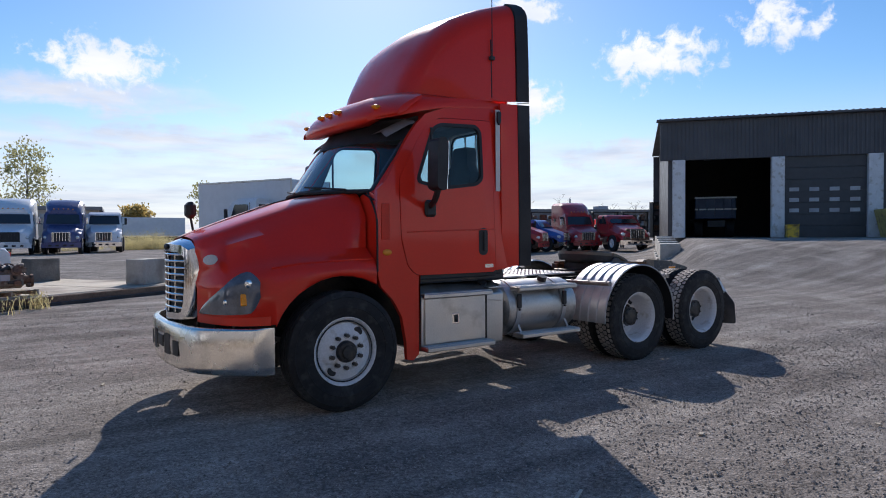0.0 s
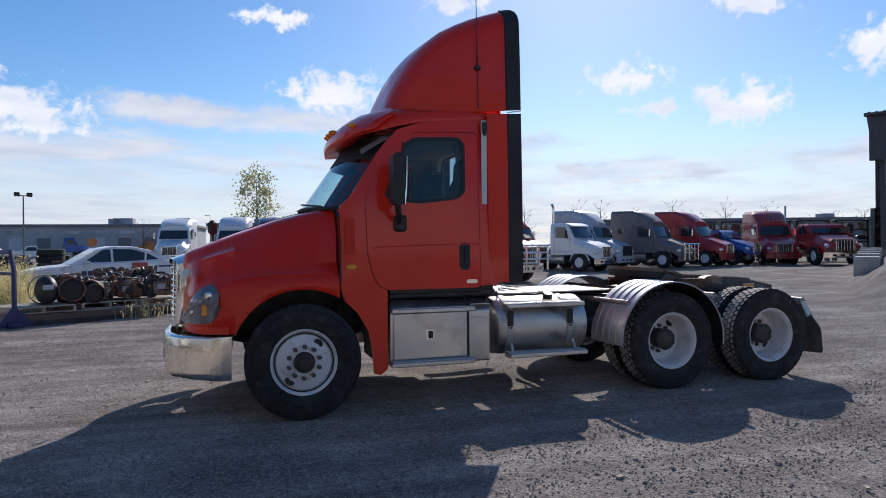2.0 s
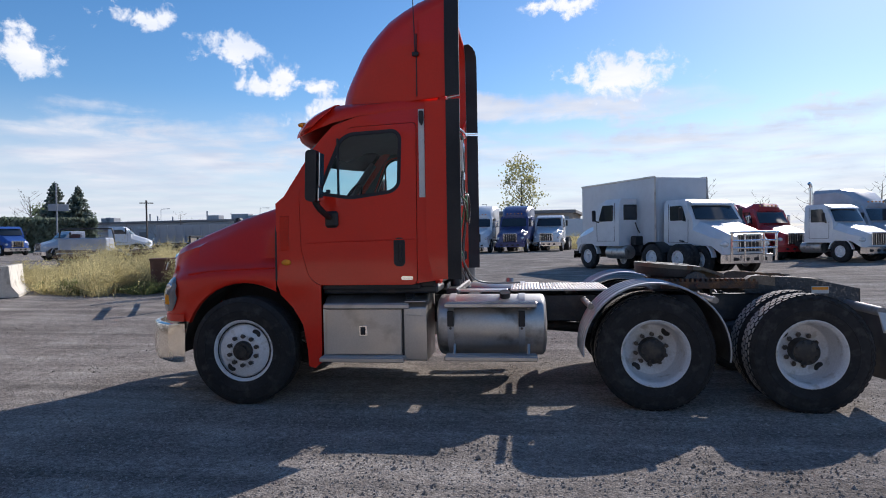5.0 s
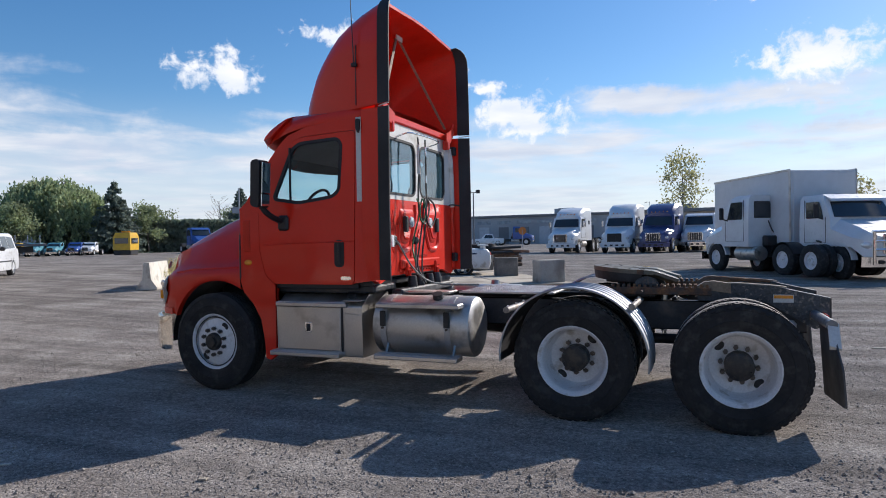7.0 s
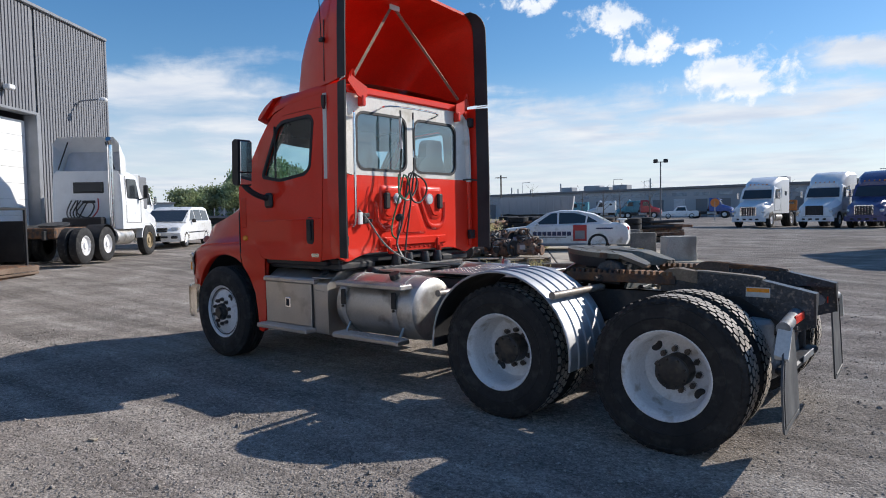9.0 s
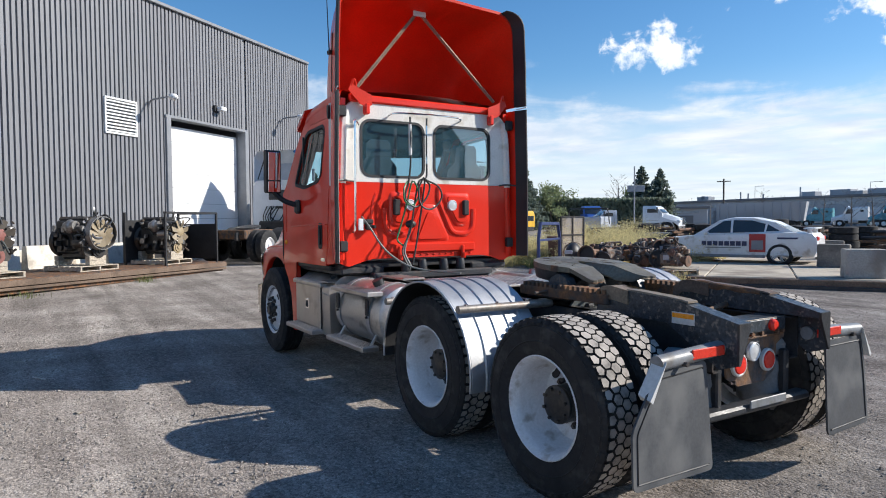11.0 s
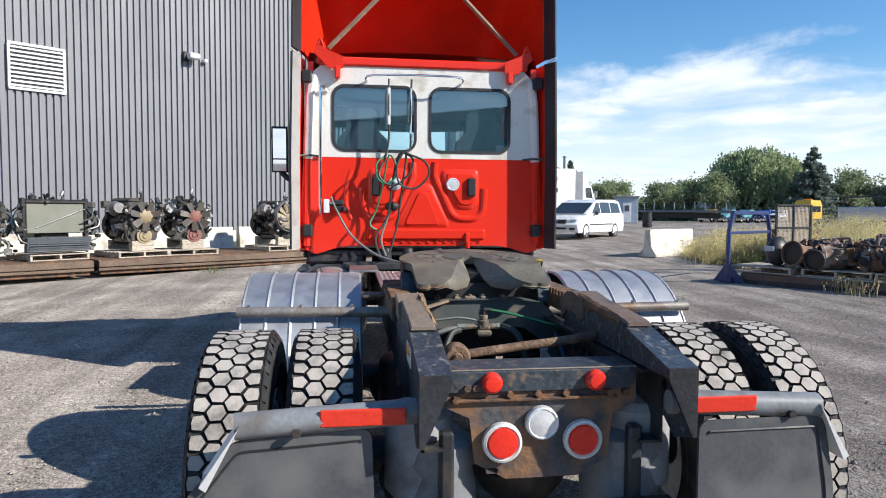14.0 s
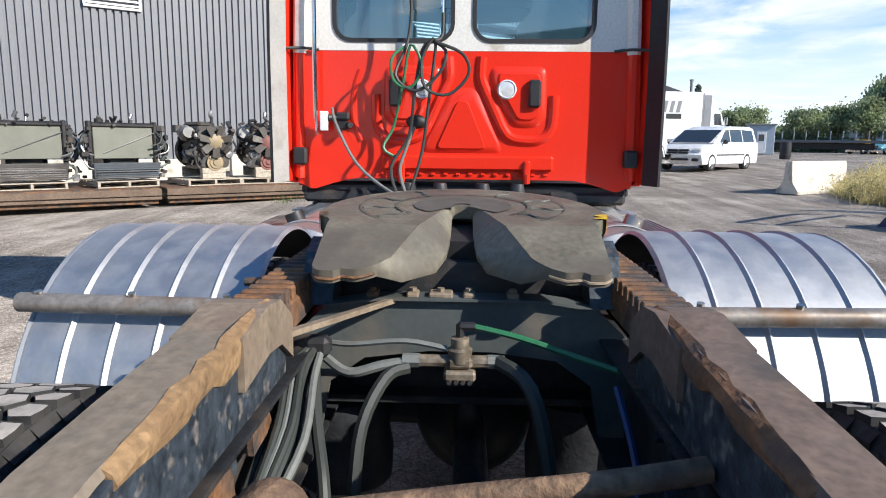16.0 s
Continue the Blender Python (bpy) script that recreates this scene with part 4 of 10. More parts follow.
part("pressed_panel", pressing([(-0.285, 1.385), (0.255, 1.385), (0.085, 1.77), (0.04, 1.80), (-0.07, 1.80), (-0.115, 1.77)], 0.016, 0.06, 0.05), RED, lw)
part("pressed_panel", pressing([(-0.185, 1.41), (0.145, 1.41), (0.02, 1.72), (-0.05, 1.72)], 0.026, 0.04, 0.012), RED, lw)
for sd in (-1, 1):
    part("pressed_panel", pressing([(sd * 0.155, 1.93), (sd * 0.51, 1.93), (sd * 0.52, 1.60), (sd * 0.45, 1.545), (sd * 0.31, 1.545), (sd * 0.155, 1.83)], 0.020, 0.05, 0.045), RED, lw)
    part("pressed_panel", pressing([(sd * 0.20, 1.895), (sd * 0.475, 1.895), (sd * 0.48, 1.63), (sd * 0.43, 1.585), (sd * 0.335, 1.585), (sd * 0.20, 1.82)], 0.030, 0.04, 0.018), RED, lw)
    part("pressed_rib", bead([(sd * 0.105, 1.985), (sd * 0.10, 1.92), (sd * 0.105, 1.84), (sd * 0.17, 1.70), (sd * 0.245, 1.54), (sd * 0.30, 1.485), (sd * 0.38, 1.47), (sd * 0.47, 1.475), (sd * 0.535, 1.52), (sd * 0.56, 1.60), (sd * 0.565, 1.75)], 0.036), RED, lw)
    if sd < 0:
        part("pressed_rib", bead([(sd * 0.66, 1.90), (sd * 0.70, 1.78), (sd * 0.71, 1.60), (sd * 0.66, 1.46)], 0.026, 0.6), RED, lw)
    part("hem_hinge", Shape().box((CAB_B + 0.03, sd * 0.40, 1.27), (0.04, 0.045, 0.15), 0.012).rod((CAB_B + 0.055, sd * 0.40, 1.20), (CAB_B + 0.055, sd * 0.40, 1.26), 0.022, 10), RED, lw)
    part("corner_post", Shape().tube([(CAB_B + 0.0, sd * 1.06, 1.22), (CAB_B + 0.0, sd * 1.045, 2.0)], 0.035, 8), RED, truck)
    part("corner_post", Shape().tube([(CAB_B - 0.005, sd * 1.045, 2.0), (CAB_B - 0.005, sd * 1.02, 2.55), (CAB_B - 0.02, sd * 0.985, 2.74)], 0.045, 8), WHITE_CAB, truck)
part("hem_rail", Shape().box((CAB_B + 0.012, 0.02, 1.325), (0.034, 1.10, 0.10), 0.016), RED, lw)
for k in range(14):
    part("hem_rivet", Shape().box((CAB_B + 0.006, -0.52 + 0.08 * k, 1.252), (0.014, 0.030, 0.018), 0.005), RED, lw)
for y in (-0.27, 0.262):
    part("work_lamp", Shape().lathe([(0.0, 0.062), (0.02, 0.060), (0.026, 0.052), (0.022, 0.046), (0.03, 0.0)], 24, "x", (CAB_B + 0.02, y, 1.785)), CLEAR_LENS, truck, "round clear work lamp")
for y in (-0.44, 0.435):
    part("cab_vent", Shape().box((CAB_B + 0.04, y, 1.76), (0.05, 0.075, 0.17), 0.012), BLACK, truck, "black cab vent")
# grab rail and the hose hanger bar
part("grab_rail", Shape().tube([(CAB_B + 0.01, -0.86, 2.60), (CAB_B + 0.07, -0.92, 2.63), (CAB_B + 0.08, -0.93, 2.5), (CAB_B + 0.08, -0.935, 1.6), (CAB_B + 0.01, -0.93, 1.52)], 0.014, 8), CHROME, truck, "bright vertical grab rail")
part("hose_bar", Shape().tube([(CAB_B + 0.0, -0.52, 2.70), (CAB_B + 0.14, -0.46, 2.73), (CAB_B + 0.15, 0.26, 2.735), (CAB_B + 0.0, 0.34, 2.70)], 0.010, 8), CHROME, truck)

# roof cap, visor, windscreen ------------------------------------------------
def roof_ring(x):
    t = (x - 0.40) / (CAB_B - 0.40)
    h = 2.60 + 0.34 * min(1, (x - 0.40) / 0.55) ** 0.6 if x < 0.95 else 2.94
    lo = max(2.46, smooth_x(((0.40, 2.62), (0.70, 2.68), (0.92, 2.735), (1.15, 2.785), (1.95, 2.855)), x))
    w = smooth_x(((0.40, 0.70), (0.52, 0.84), (0.70, 0.97), (0.92, 1.035), (1.95, 1.045)), x)
    return [(x, -w, lo), (x, -w - 0.004, lo + 0.02), (x, -w + 0.02, min(h, lo + 0.10)), (x, -w + 0.10, h - 0.015), (x, -w * 0.5, h + 0.02), (x, 0, h + 0.03), (x, w * 0.5, h + 0.02), (x, w - 0.10, h - 0.015),
            (x, w - 0.02, min(h, lo + 0.10)), (x, w + 0.004, lo + 0.02), (x, w, lo)]
roof = part("cab_roof", Shape().loft([roof_ring(x) for x in (0.45, 0.52, 0.6, 0.7, 0.8, 0.92, 1.05, 1.15, 1.5, 1.95)], closed=False, caps=False), RED, truck, "red cab roof", sharp=50)
part("roof_edge", Shape().box((1.955, 0, 2.87), (0.04, 1.92, 0.08), 0.015), RED, roof)
def vis(y, lift, d):
    """The visor's skin: its brow thins out and sweeps back into the door head at both ends."""
    q = max(0.0, (abs(y) - 0.55) / 0.49)
    d *= 1 - 0.30 * q
    lip = lift if lift > 0 else lift * (1 - 0.9 * q ** 1.5)
    x, z = 0.36 + 0.17 * y * y + d, 2.645 + 0.02 * y * y + lip
    z += (2.655 + 0.62 * d - z) * 0.62 * q
    k = 1.0 - 0.20 * q ** 2.6
    return (0.90 + (x - 0.90) * k, y, 2.735 + (z - 2.735) * k)
vr = []
for y in [1.04 * math.sin(radians(a)) for a in (-90, -82, -75, -68, -61, -54, -47, -40, -32, -24, -16, -8, 0, 8, 16, 24, 32, 40, 47, 54, 61, 68, 75, 82, 90)]:
    vr.append([vis(y, -0.035, 0.17), vis(y, -0.045, 0.05), vis(y, -0.03, 0.012), vis(y, 0.02, 0.0), vis(y, 0.085, 0.02), vis(y, 0.145, 0.065), vis(y, 0.21, 0.14), vis(y, 0.265, 0.24), vis(y, 0.305, 0.38), vis(y, 0.325, 0.50), vis(y, 0.25, 0.50), vis(y, 0.10, 0.28)])
visor = part("sun_visor", Shape().loft(vr), RED, truck, "red sun visor over the windscreen", sharp=70)
for y in (-0.80, -0.2, 0.0, 0.2, 0.80):
    p = vis(y, 0.145, 0.055)
    part("marker_light", Shape().ball(p, 0.042, 12, 8, s=(1.3, 0.9, 0.6)), AMBER, visor, "amber roof marker light")
def ws(u, v):
    """The windscreen: u across from -1 to 1, v up."""
    x = 0.08 + 0.30 * abs(u) ** 2.2 + (0.42 + 0.02 * abs(u)) * v
    return (x, u * (0.985 - 0.03 * v), 1.955 - 0.02 * abs(u) + 0.60 * v)
us = [-1, -0.9, -0.75, -0.5, -0.25, 0, 0.25, 0.5, 0.75, 0.9, 1]
wsm = Shape().loft([[ws(u, v) for v in (0.02, 0.25, 0.5, 0.75, 1.0, 1.2)] for u in us], closed=False, caps=False)
wsg = part("windshield", wsm, GLASS_WS, truck, "curved windscreen")
wsg.visible_shadow = False
part("shade_band", Shape().loft([[(ws(u, v)[0] - 0.005, ws(u, v)[1], ws(u, v)[2] + 0.003) for v in (0.80 + 0.06 * abs(u), 1.0, 1.2)] for u in us], closed=False, caps=False), BLACK_TRIM, wsg, "black band along the top of the windscreen")
part("windshield_frame", Shape().tube([ws(u, 0.01) for u in us] + [ws(1.0, v) for v in (0.3, 0.6, 0.95)] + [ws(u, 1.2) for u in reversed(us)] + [ws(-1.0, v) for v in (0.6, 0.3, 0.01)], 0.022, 6), BLACK_TRIM, truck)
for sd in (-1, 1):
    part("windshield_pillar", Shape().loft([[(ws(sd, v)[0] - 0.02, ws(sd, v)[1], ws(sd, v)[2]), (ws(sd, v)[0] + 0.05, sd * (side_y(ws(1, v)[2]) + 0.0), ws(sd, v)[2]), (ws(sd, v)[0] + 0.16, sd * (side_y(ws(1, v)[2]) - 0.004), ws(sd, v)[2] + 0.01),
                                             (ws(sd, v)[0] + 0.14, sd * 0.98, ws(sd, v)[2])] for v in (-0.06, 0.2, 0.5, 0.8, 1.06, 1.26)]), RED, truck)
part("cowl", Shape().loft([[(0.32, y, 1.97 - 0.35 * max(0, abs(y) - 0.75)), (ws(y / 0.99, 0)[0] + 0.02 if abs(y) < 0.9 else 0.40, y, 1.965 - 0.35 * max(0, abs(y) - 0.8)), (0.45, y, 1.80)] for y in (-1.1, -0.95, -0.75, -0.4, 0, 0.4, 0.75, 0.95, 1.1)], closed=False, caps=False), BLACK, truck)
for y0, y1 in ((-0.75, -0.1), (0.1, 0.75)):
    part("wiper", Shape().tube([(ws(y0, 0.0)[0] - 0.02, y0, 1.965), (ws(y1, 0.1)[0] - 0.035, y1, 2.02)], 0.010, 6), BLACK, truck)

part("firewall", Shape().sheet([(-1.12, 1.16), (1.12, 1.16), (1.118, 1.80), (1.08, 1.90), (0.95, 1.945), (-0.95, 1.945), (-1.08, 1.90), (-1.118, 1.80)], [], 0.02, lambda u, v, w: (0.352 + w, u, v)), RED, truck)

# inside the cab -------------------------------------------------------------
part("cab_floor", Shape().box((1.1, 0, 1.15), (1.6, 2.1, 0.06), 0.01), BLACK, truck)
part("dashboard", Shape().loft([[(0.42, y, 1.5), (0.42, y, 1.93), (0.62, y, 1.97), (0.80, y, 1.90), (0.86, y, 1.70), (0.80, y, 1.45)] for y in (-1.05, -0.3, 0.3, 1.05)]), DASH, truck)
part("headliner", Shape().loft([[(x, -w, z - 0.06), (x, -w + 0.1, z), (x, w - 0.1, z), (x, w, z - 0.06)] for x, w, z in ((0.60, 0.86, 2.535), (0.80, 0.95, 2.66), (1.0, 0.99, 2.72), (1.89, 1.0, 2.76))], closed=False, caps=False), TRIM_IN, truck)
for sd in (-1, 1):
    part("side_lining", Shape().sheet([(0.62, 1.30), (1.88, 1.30), (1.88, 2.70), (1.0, 2.66), (0.84, 2.53), (0.62, 2.16)], [grow(win_out, 0.012)], 0.012, lambda u, v, w, sd=sd: (u, sd * (side_y(v) - 0.062 - w), v)), DASH, truck)
    part("pillar_lining", Shape().tube([ws(sd * 0.97, v) for v in (0.0, 0.3, 0.6, 1.0)], 0.045, 8, m=pose(0.055, -sd * 0.02, 0)), DASH, truck)
part("rear_lining", Shape().sheet([(-1.0, 1.2), (1.0, 1.2), (1.0, 2.78), (-1.0, 2.78)], [grow(b, 0.01) for b in bw], 0.02, lambda u, v, w: (CAB_B - 0.055 - w, u, v)), TRIM_IN, truck)
for y in (-0.56, 0.56):
    seat = part("cab_seat", Shape().loft([[(1.15, y - 0.24, 1.62), (1.15, y + 0.24, 1.62), (1.15, y + 0.24, 1.75), (1.15, y - 0.24, 1.75)], [(1.68, y - 0.25, 1.58), (1.68, y + 0.25, 1.58), (1.68, y + 0.25, 1.73), (1.68, y - 0.25, 1.73)]]), SEAT, truck, "dark cloth seat")
    part("seat_back", Shape().loft([[(1.60 + d, y - w, z), (1.60 + d, y + w, z), (1.72 + d, y + w, z), (1.72 + d, y - w, z)] for d, w, z in ((0, 0.22, 1.68), (0.02, 0.25, 1.9), (0.07, 0.23, 2.2), (0.09, 0.15, 2.28), (0.10, 0.14, 2.44), (0.11, 0.10, 2.48))]), SEAT, seat)
    part("seat_base", Shape().box((1.42, y, 1.38), (0.4, 0.36, 0.45), 0.03), BLACK, seat)
sw = part("steering_wheel", Shape().tube([(0.95 + 0.10 * math.sin(a), -0.56 + 0.22 * math.cos(a), 1.98 + 0.18 * math.sin(a)) for a in [2 * math.pi * k / 24 for k in range(25)]], 0.016, 8, 1), BLACK, truck, "black steering wheel")
part("steering_column", Shape().rod((0.95, -0.56, 1.98), (0.75, -0.56, 1.75), 0.04).rod((0.95, -0.77, 1.98), (0.95, -0.35, 1.98), 0.016), BLACK, sw)

# roof fairing -----------------------------------------------------------------
FAIR = {"z": ((0.89, 2.93), (0.905, 3.05), (0.95, 3.20), (1.02, 3.37), (1.12, 3.54), (1.25, 3.69), (1.44, 3.84), (1.67, 3.945), (1.87, 4.0), (2.03, 4.035)),
        "w": ((0.89, 0.50), (0.905, 0.62), (0.955, 0.72), (1.03, 0.80), (1.13, 0.86), (1.28, 0.92), (1.5, 0.99), (1.68, 1.04), (2.03, 1.115))}
def fair_ring(x, d=0.0):
    z, w = smooth_x(FAIR["z"], x) - d, smooth_x(FAIR["w"], x) - d
    lo = smooth_x(((0.89, 2.86), (1.0, 2.88), (2.03, 2.93)), x)
    r = min(0.42 - 0.14 * (x - 0.89), (z - lo) * 0.75)
    half = [(w, lo), (w * 0.995, lo + (z - r - lo) * 0.5), (w * 0.98, z - r)]
    for k in range(1, 7):
        a = radians(15 * k)
        half.append((w * 0.98 - r * 0.9 * (1 - math.cos(a)), z - r + r * math.sin(a) * 0.86))
    half.append((w * 0.50, z - 0.022 * r / 0.25))
    half.append((w * 0.25, z - 0.006))
    return [(x, -y, h) for y, h in half] + [(x, 0, z)] + [(x, y, h) for y, h in reversed(half)]
fx = [0.89, 0.897, 0.905, 0.92, 0.95, 0.98, 1.03, 1.08, 1.14, 1.22, 1.32, 1.45, 1.6, 1.75, 1.9, 2.03]
fs = Shape().loft([fair_ring(x) for x in fx], closed=False, caps=False)
fairing = part("roof_fairing", fs, RED, truck, "tall red roof wind fairing, open behind", sharp=60)
fi = Shape().loft([fair_ring(x, 0.03) for x in fx[4:]], closed=False, caps=False)
fi.loft([[a, b] for a, b in zip(fair_ring(2.03), fair_ring(2.03, 0.03))], closed=False, caps=False)
fr0 = fair_ring(fx[4], 0.03)
fi.f.append(tuple(fi.v.index(p) for p in fr0))
part("fairing_inner", fi, RED_IN, fairing, "red fairing inside", sharp=60)
for sd in (-1, 1):
    part("fairing_strut", Shape().rod((1.72, sd * 0.04, 3.90), (1.95, sd * 0.86, 2.98), 0.020, 4), HEAD_BLOCK, fairing, "dull brown metal strut")
    br = part("fairing_bracket", Shape().prism([(sd * 0.96, 3.00), (sd * 0.99, 2.93), (sd * 0.86, 2.80), (sd * 0.78, 2.775), (sd * 0.73, 2.80), (sd * 0.73, 2.90), (sd * 0.84, 2.94)], CAB_B + 0.06, CAB_B + 0.075, "x"), RED_IN, fairing, "red bolted hinge bracket")
    part("bracket_foot", Shape().box((CAB_B + 0.045, sd * 0.78, 2.76), (0.08, 0.05, 0.11), 0.01), RED, fairing)
    part("bracket_hook", Shape().tube([(CAB_B + 0.06, sd * 0.90, 2.96), (CAB_B + 0.08, sd * 0.93, 3.04), (CAB_B + 0.06, sd * 0.96, 2.96)], 0.014, 6), RED, fairing)
    # side extender: a red panel and a black rubber edge, split at the roof
    def ext_y(z):
        return 1.135 - 0.02 * max(0, z - 2.0)
    zs = [1.20 + 1.69 * k / 8 for k in range(9)]
    ext = part("side_extender", Shape().loft([[(1.83, sd * (ext_y(z) - 0.02), z), (1.93, sd * ext_y(z), z), (2.035, sd * (ext_y(z) + 0.015), z), (2.035, sd * (ext_y(z) - 0.012), z), (1.93, sd * (ext_y(z) - 0.03), z), (1.83, sd * (ext_y(z) - 0.045), z)] for z in zs]), RED, truck, "red side extender panel")
    part("rubber_edge", Shape().loft([[(2.036, sd * (ext_y(z) + 0.024), z), (2.17, sd * (ext_y(z) + 0.055), z), (2.172, sd * (ext_y(z) + 0.040), z), (2.036, sd * (ext_y(z) - 0.02), z)] for z in zs]), BLACK_TRIM, ext, "black rubber edge strip")
    # pale sheet on the driver's side only: sunlight and dust painted onto black rubber
    if sd < 0:
        part("rubber_lining", Shape().loft([[(2.038, sd * (ext_y(z) - 0.024), z), (2.171, sd * (ext_y(z) + 0.036), z)] for z in zs], closed=False, caps=False), LINING, ext, "pale grey inner face of the rubber, dusty and sunlit")
    # the fairing's own rubber edge follows its rim round the upper corner
    rim_pts = [p for p in fair_ring(2.03)[:8]] if sd < 0 else [p for p in reversed(fair_ring(2.03)[-8:])]
    rub = []
    for k, (x, y, z) in enumerate(rim_pts):
        out = Vector((0, y, max(0.0, z - 3.62) * 1.4)).normalized()
        wide = 0.14 * (1.0, 1.0, 1.0, 1.0, 0.97, 0.88, 0.70, 0.42)[k]
        rub.append([(x + 0.002, y + out.y * 0.022, z + out.z * 0.022), (x + wide, y + out.y * (0.022 + 0.22 * wide), z + out.z * (0.022 + 0.22 * wide)), (x + wide + 0.002, y + out.y * (0.008 + 0.22 * wide), z + out.z * (0.008 + 0.22 * wide)), (x + 0.002, y - out.y * 0.020, z - out.z * 0.020)])
    part("rubber_edge", Shape().loft(rub), BLACK_TRIM, fairing, "black rubber edge strip")
    part("gap_strap", Shape().tube([(2.04, sd * 1.12, 2.905), (2.10, sd * 1.15, 2.912), (2.17, sd * 1.165, 2.92)], 0.006, 6), REFLECT, truck)
    for z in (1.36, 2.72):
        part("extender_hinge", Shape().box((1.985, sd * 1.05, z), (0.06, 0.09, 0.11), 0.012), BLACK, truck)
    part("extender_strap", Shape().tube([(1.97, sd * 0.92, 2.02), (1.98, sd * 1.02, 2.03), (2.03, sd * 1.13, 2.02)], 0.010, 6), HOSE_BLACK, truck)
    part("seam_line", Shape().tube([(1.752, sd * (smooth_x(FAIR["w"], 1.752) + 0.002), 2.95), (1.752, sd * (smooth_x(FAIR["w"], 1.752) - 0.012), 3.55)], 0.006, 6), BLACK, fairing)
part("strut_plate", Shape().box((1.74, 0, 3.91), (0.02, 0.16, 0.06), 0.006), REFLECT, fairing)
part("antenna", Shape().rod((1.745, -1.075, 3.33), (1.72, -1.10, 4.35), 0.006, 6, 0.003).box((1.745, -1.07, 3.35), (0.06, 0.04, 0.04), 0.006), BLACK, truck, "thin black whip antenna")


# tool box, fuel tanks, steps ---------------------------------------------------
for nm, sd in SIDES:
    tb = part("step_box", Shape().prism(soft_poly([(sd * 0.55, 0.42), (sd * 1.13, 0.42), (sd * 1.14, 0.93), (sd * 0.98, 1.045), (sd * 0.55, 1.045)], 0.02), 0.81, 1.82, "x"), ALU, truck, "brushed aluminium battery and tool box")
    part("box_door", Shape().box((1.21, sd * 1.145, 0.70), (0.74, 0.012, 0.44), 0.006), ALU, tb)
    part("box_latch", Shape().box((1.205, sd * 1.155, 0.71), (0.05, 0.012, 0.075), 0.008).ball((1.205, sd * 1.163, 0.705), 0.02, 10, 6, s=(0.8, 0.4, 1.2)), BLACK, tb, "black lever latch")
    part("latch_frame", Shape().box((1.205, sd * 1.150, 0.71), (0.085, 0.012, 0.11), 0.006), CHROME, tb)
    part("corner_plate", Shape().box((1.715, sd * 1.06, 0.99), (0.20, 0.20, 0.012), 0.003, m=Matrix.Identity(4)), ALU, tb)
    part("box_joint", Shape().box((1.595, sd * 1.143, 0.70), (0.02, 0.01, 0.50), 0.002), BLACK, tb)
    part("box_cap", Shape().rod((1.64, sd * 1.00, 1.03), (1.64, sd * 1.02, 1.055), 0.05, 16), BLACK, tb)
    for k in range(8):
        part("box_rivet", Shape().ball((1.63 + 0.022 * k, sd * 1.142, 0.865 - 0.002 * k), 0.006, 6, 4), ALU, tb)
    tank_pro = [(1.905, 0.0), (1.905, 0.20), (1.912, 0.255), (1.93, 0.285), (1.955, 0.295), (2.90, 0.295), (2.925, 0.285), (2.943, 0.255), (2.952, 0.20), (2.965, 0.0)]
    tank = part("fuel_tank", Shape().lathe(tank_pro, 48, "x", (0, sd * 0.835, 0.735)), ALU_TANK, truck, "round aluminium fuel tank")
    part("filler_cap", Shape().rod((2.56, sd * 0.93, 1.00), (2.56, sd * 0.955, 1.06), 0.052, 18), BLACK if sd < 0 else ALU, tank)
    for x in (2.05, 2.72):
        part("tank_strap", Shape().lathe([(x - 0.03, 0.299), (x - 0.03, 0.304), (x + 0.03, 0.304), (x + 0.03, 0.299)], 40, "x", (0, sd * 0.835, 0.735)), STAINLESS, tank, "stainless tank strap")
        part("strap_bracket", Shape().box((x, sd * 1.140, 0.825), (0.060, 0.02, 0.15), 0.006), BLACK, tank)
        part("strap_bolt", Shape().rod((x, sd * 1.135, 0.735), (x, sd * 1.158, 0.735), 0.012, 8), NUT, tank)
    for x0, x1, z, deep, yy in ((0.80, 1.62, 0.448, 0.17, 1.18), (0.82, 1.66, 0.945, 0.12, 1.12), (2.0, 2.86, 0.465, 0.17, 1.17), (2.0, 2.86, 0.955, 0.16, 1.12)):
        st = part("step", Shape().box(((x0 + x1) / 2, sd * yy, z), (x1 - x0, deep, 0.045), 0.008), ALU, truck, "ribbed aluminium step")
        for k in range(5):
            part("step_rib", Shape().box(((x0 + x1) / 2, sd * (yy - deep * 0.36 + deep * 0.18 * k), z + 0.025), (x1 - x0 - 0.02, 0.010, 0.008), 0.002), ALU, st)
        for x in (x0 + 0.08, x1 - 0.08):
            part("step_bracket", Shape().tube([(x, sd * (yy - 0.02), z - 0.01), (x, sd * (yy - 0.10), z + (0.12 if z < 0.6 else -0.10)), (x, sd * 1.05, z + (0.16 if z < 0.6 else -0.14))], 0.014, 6), ALU, st)

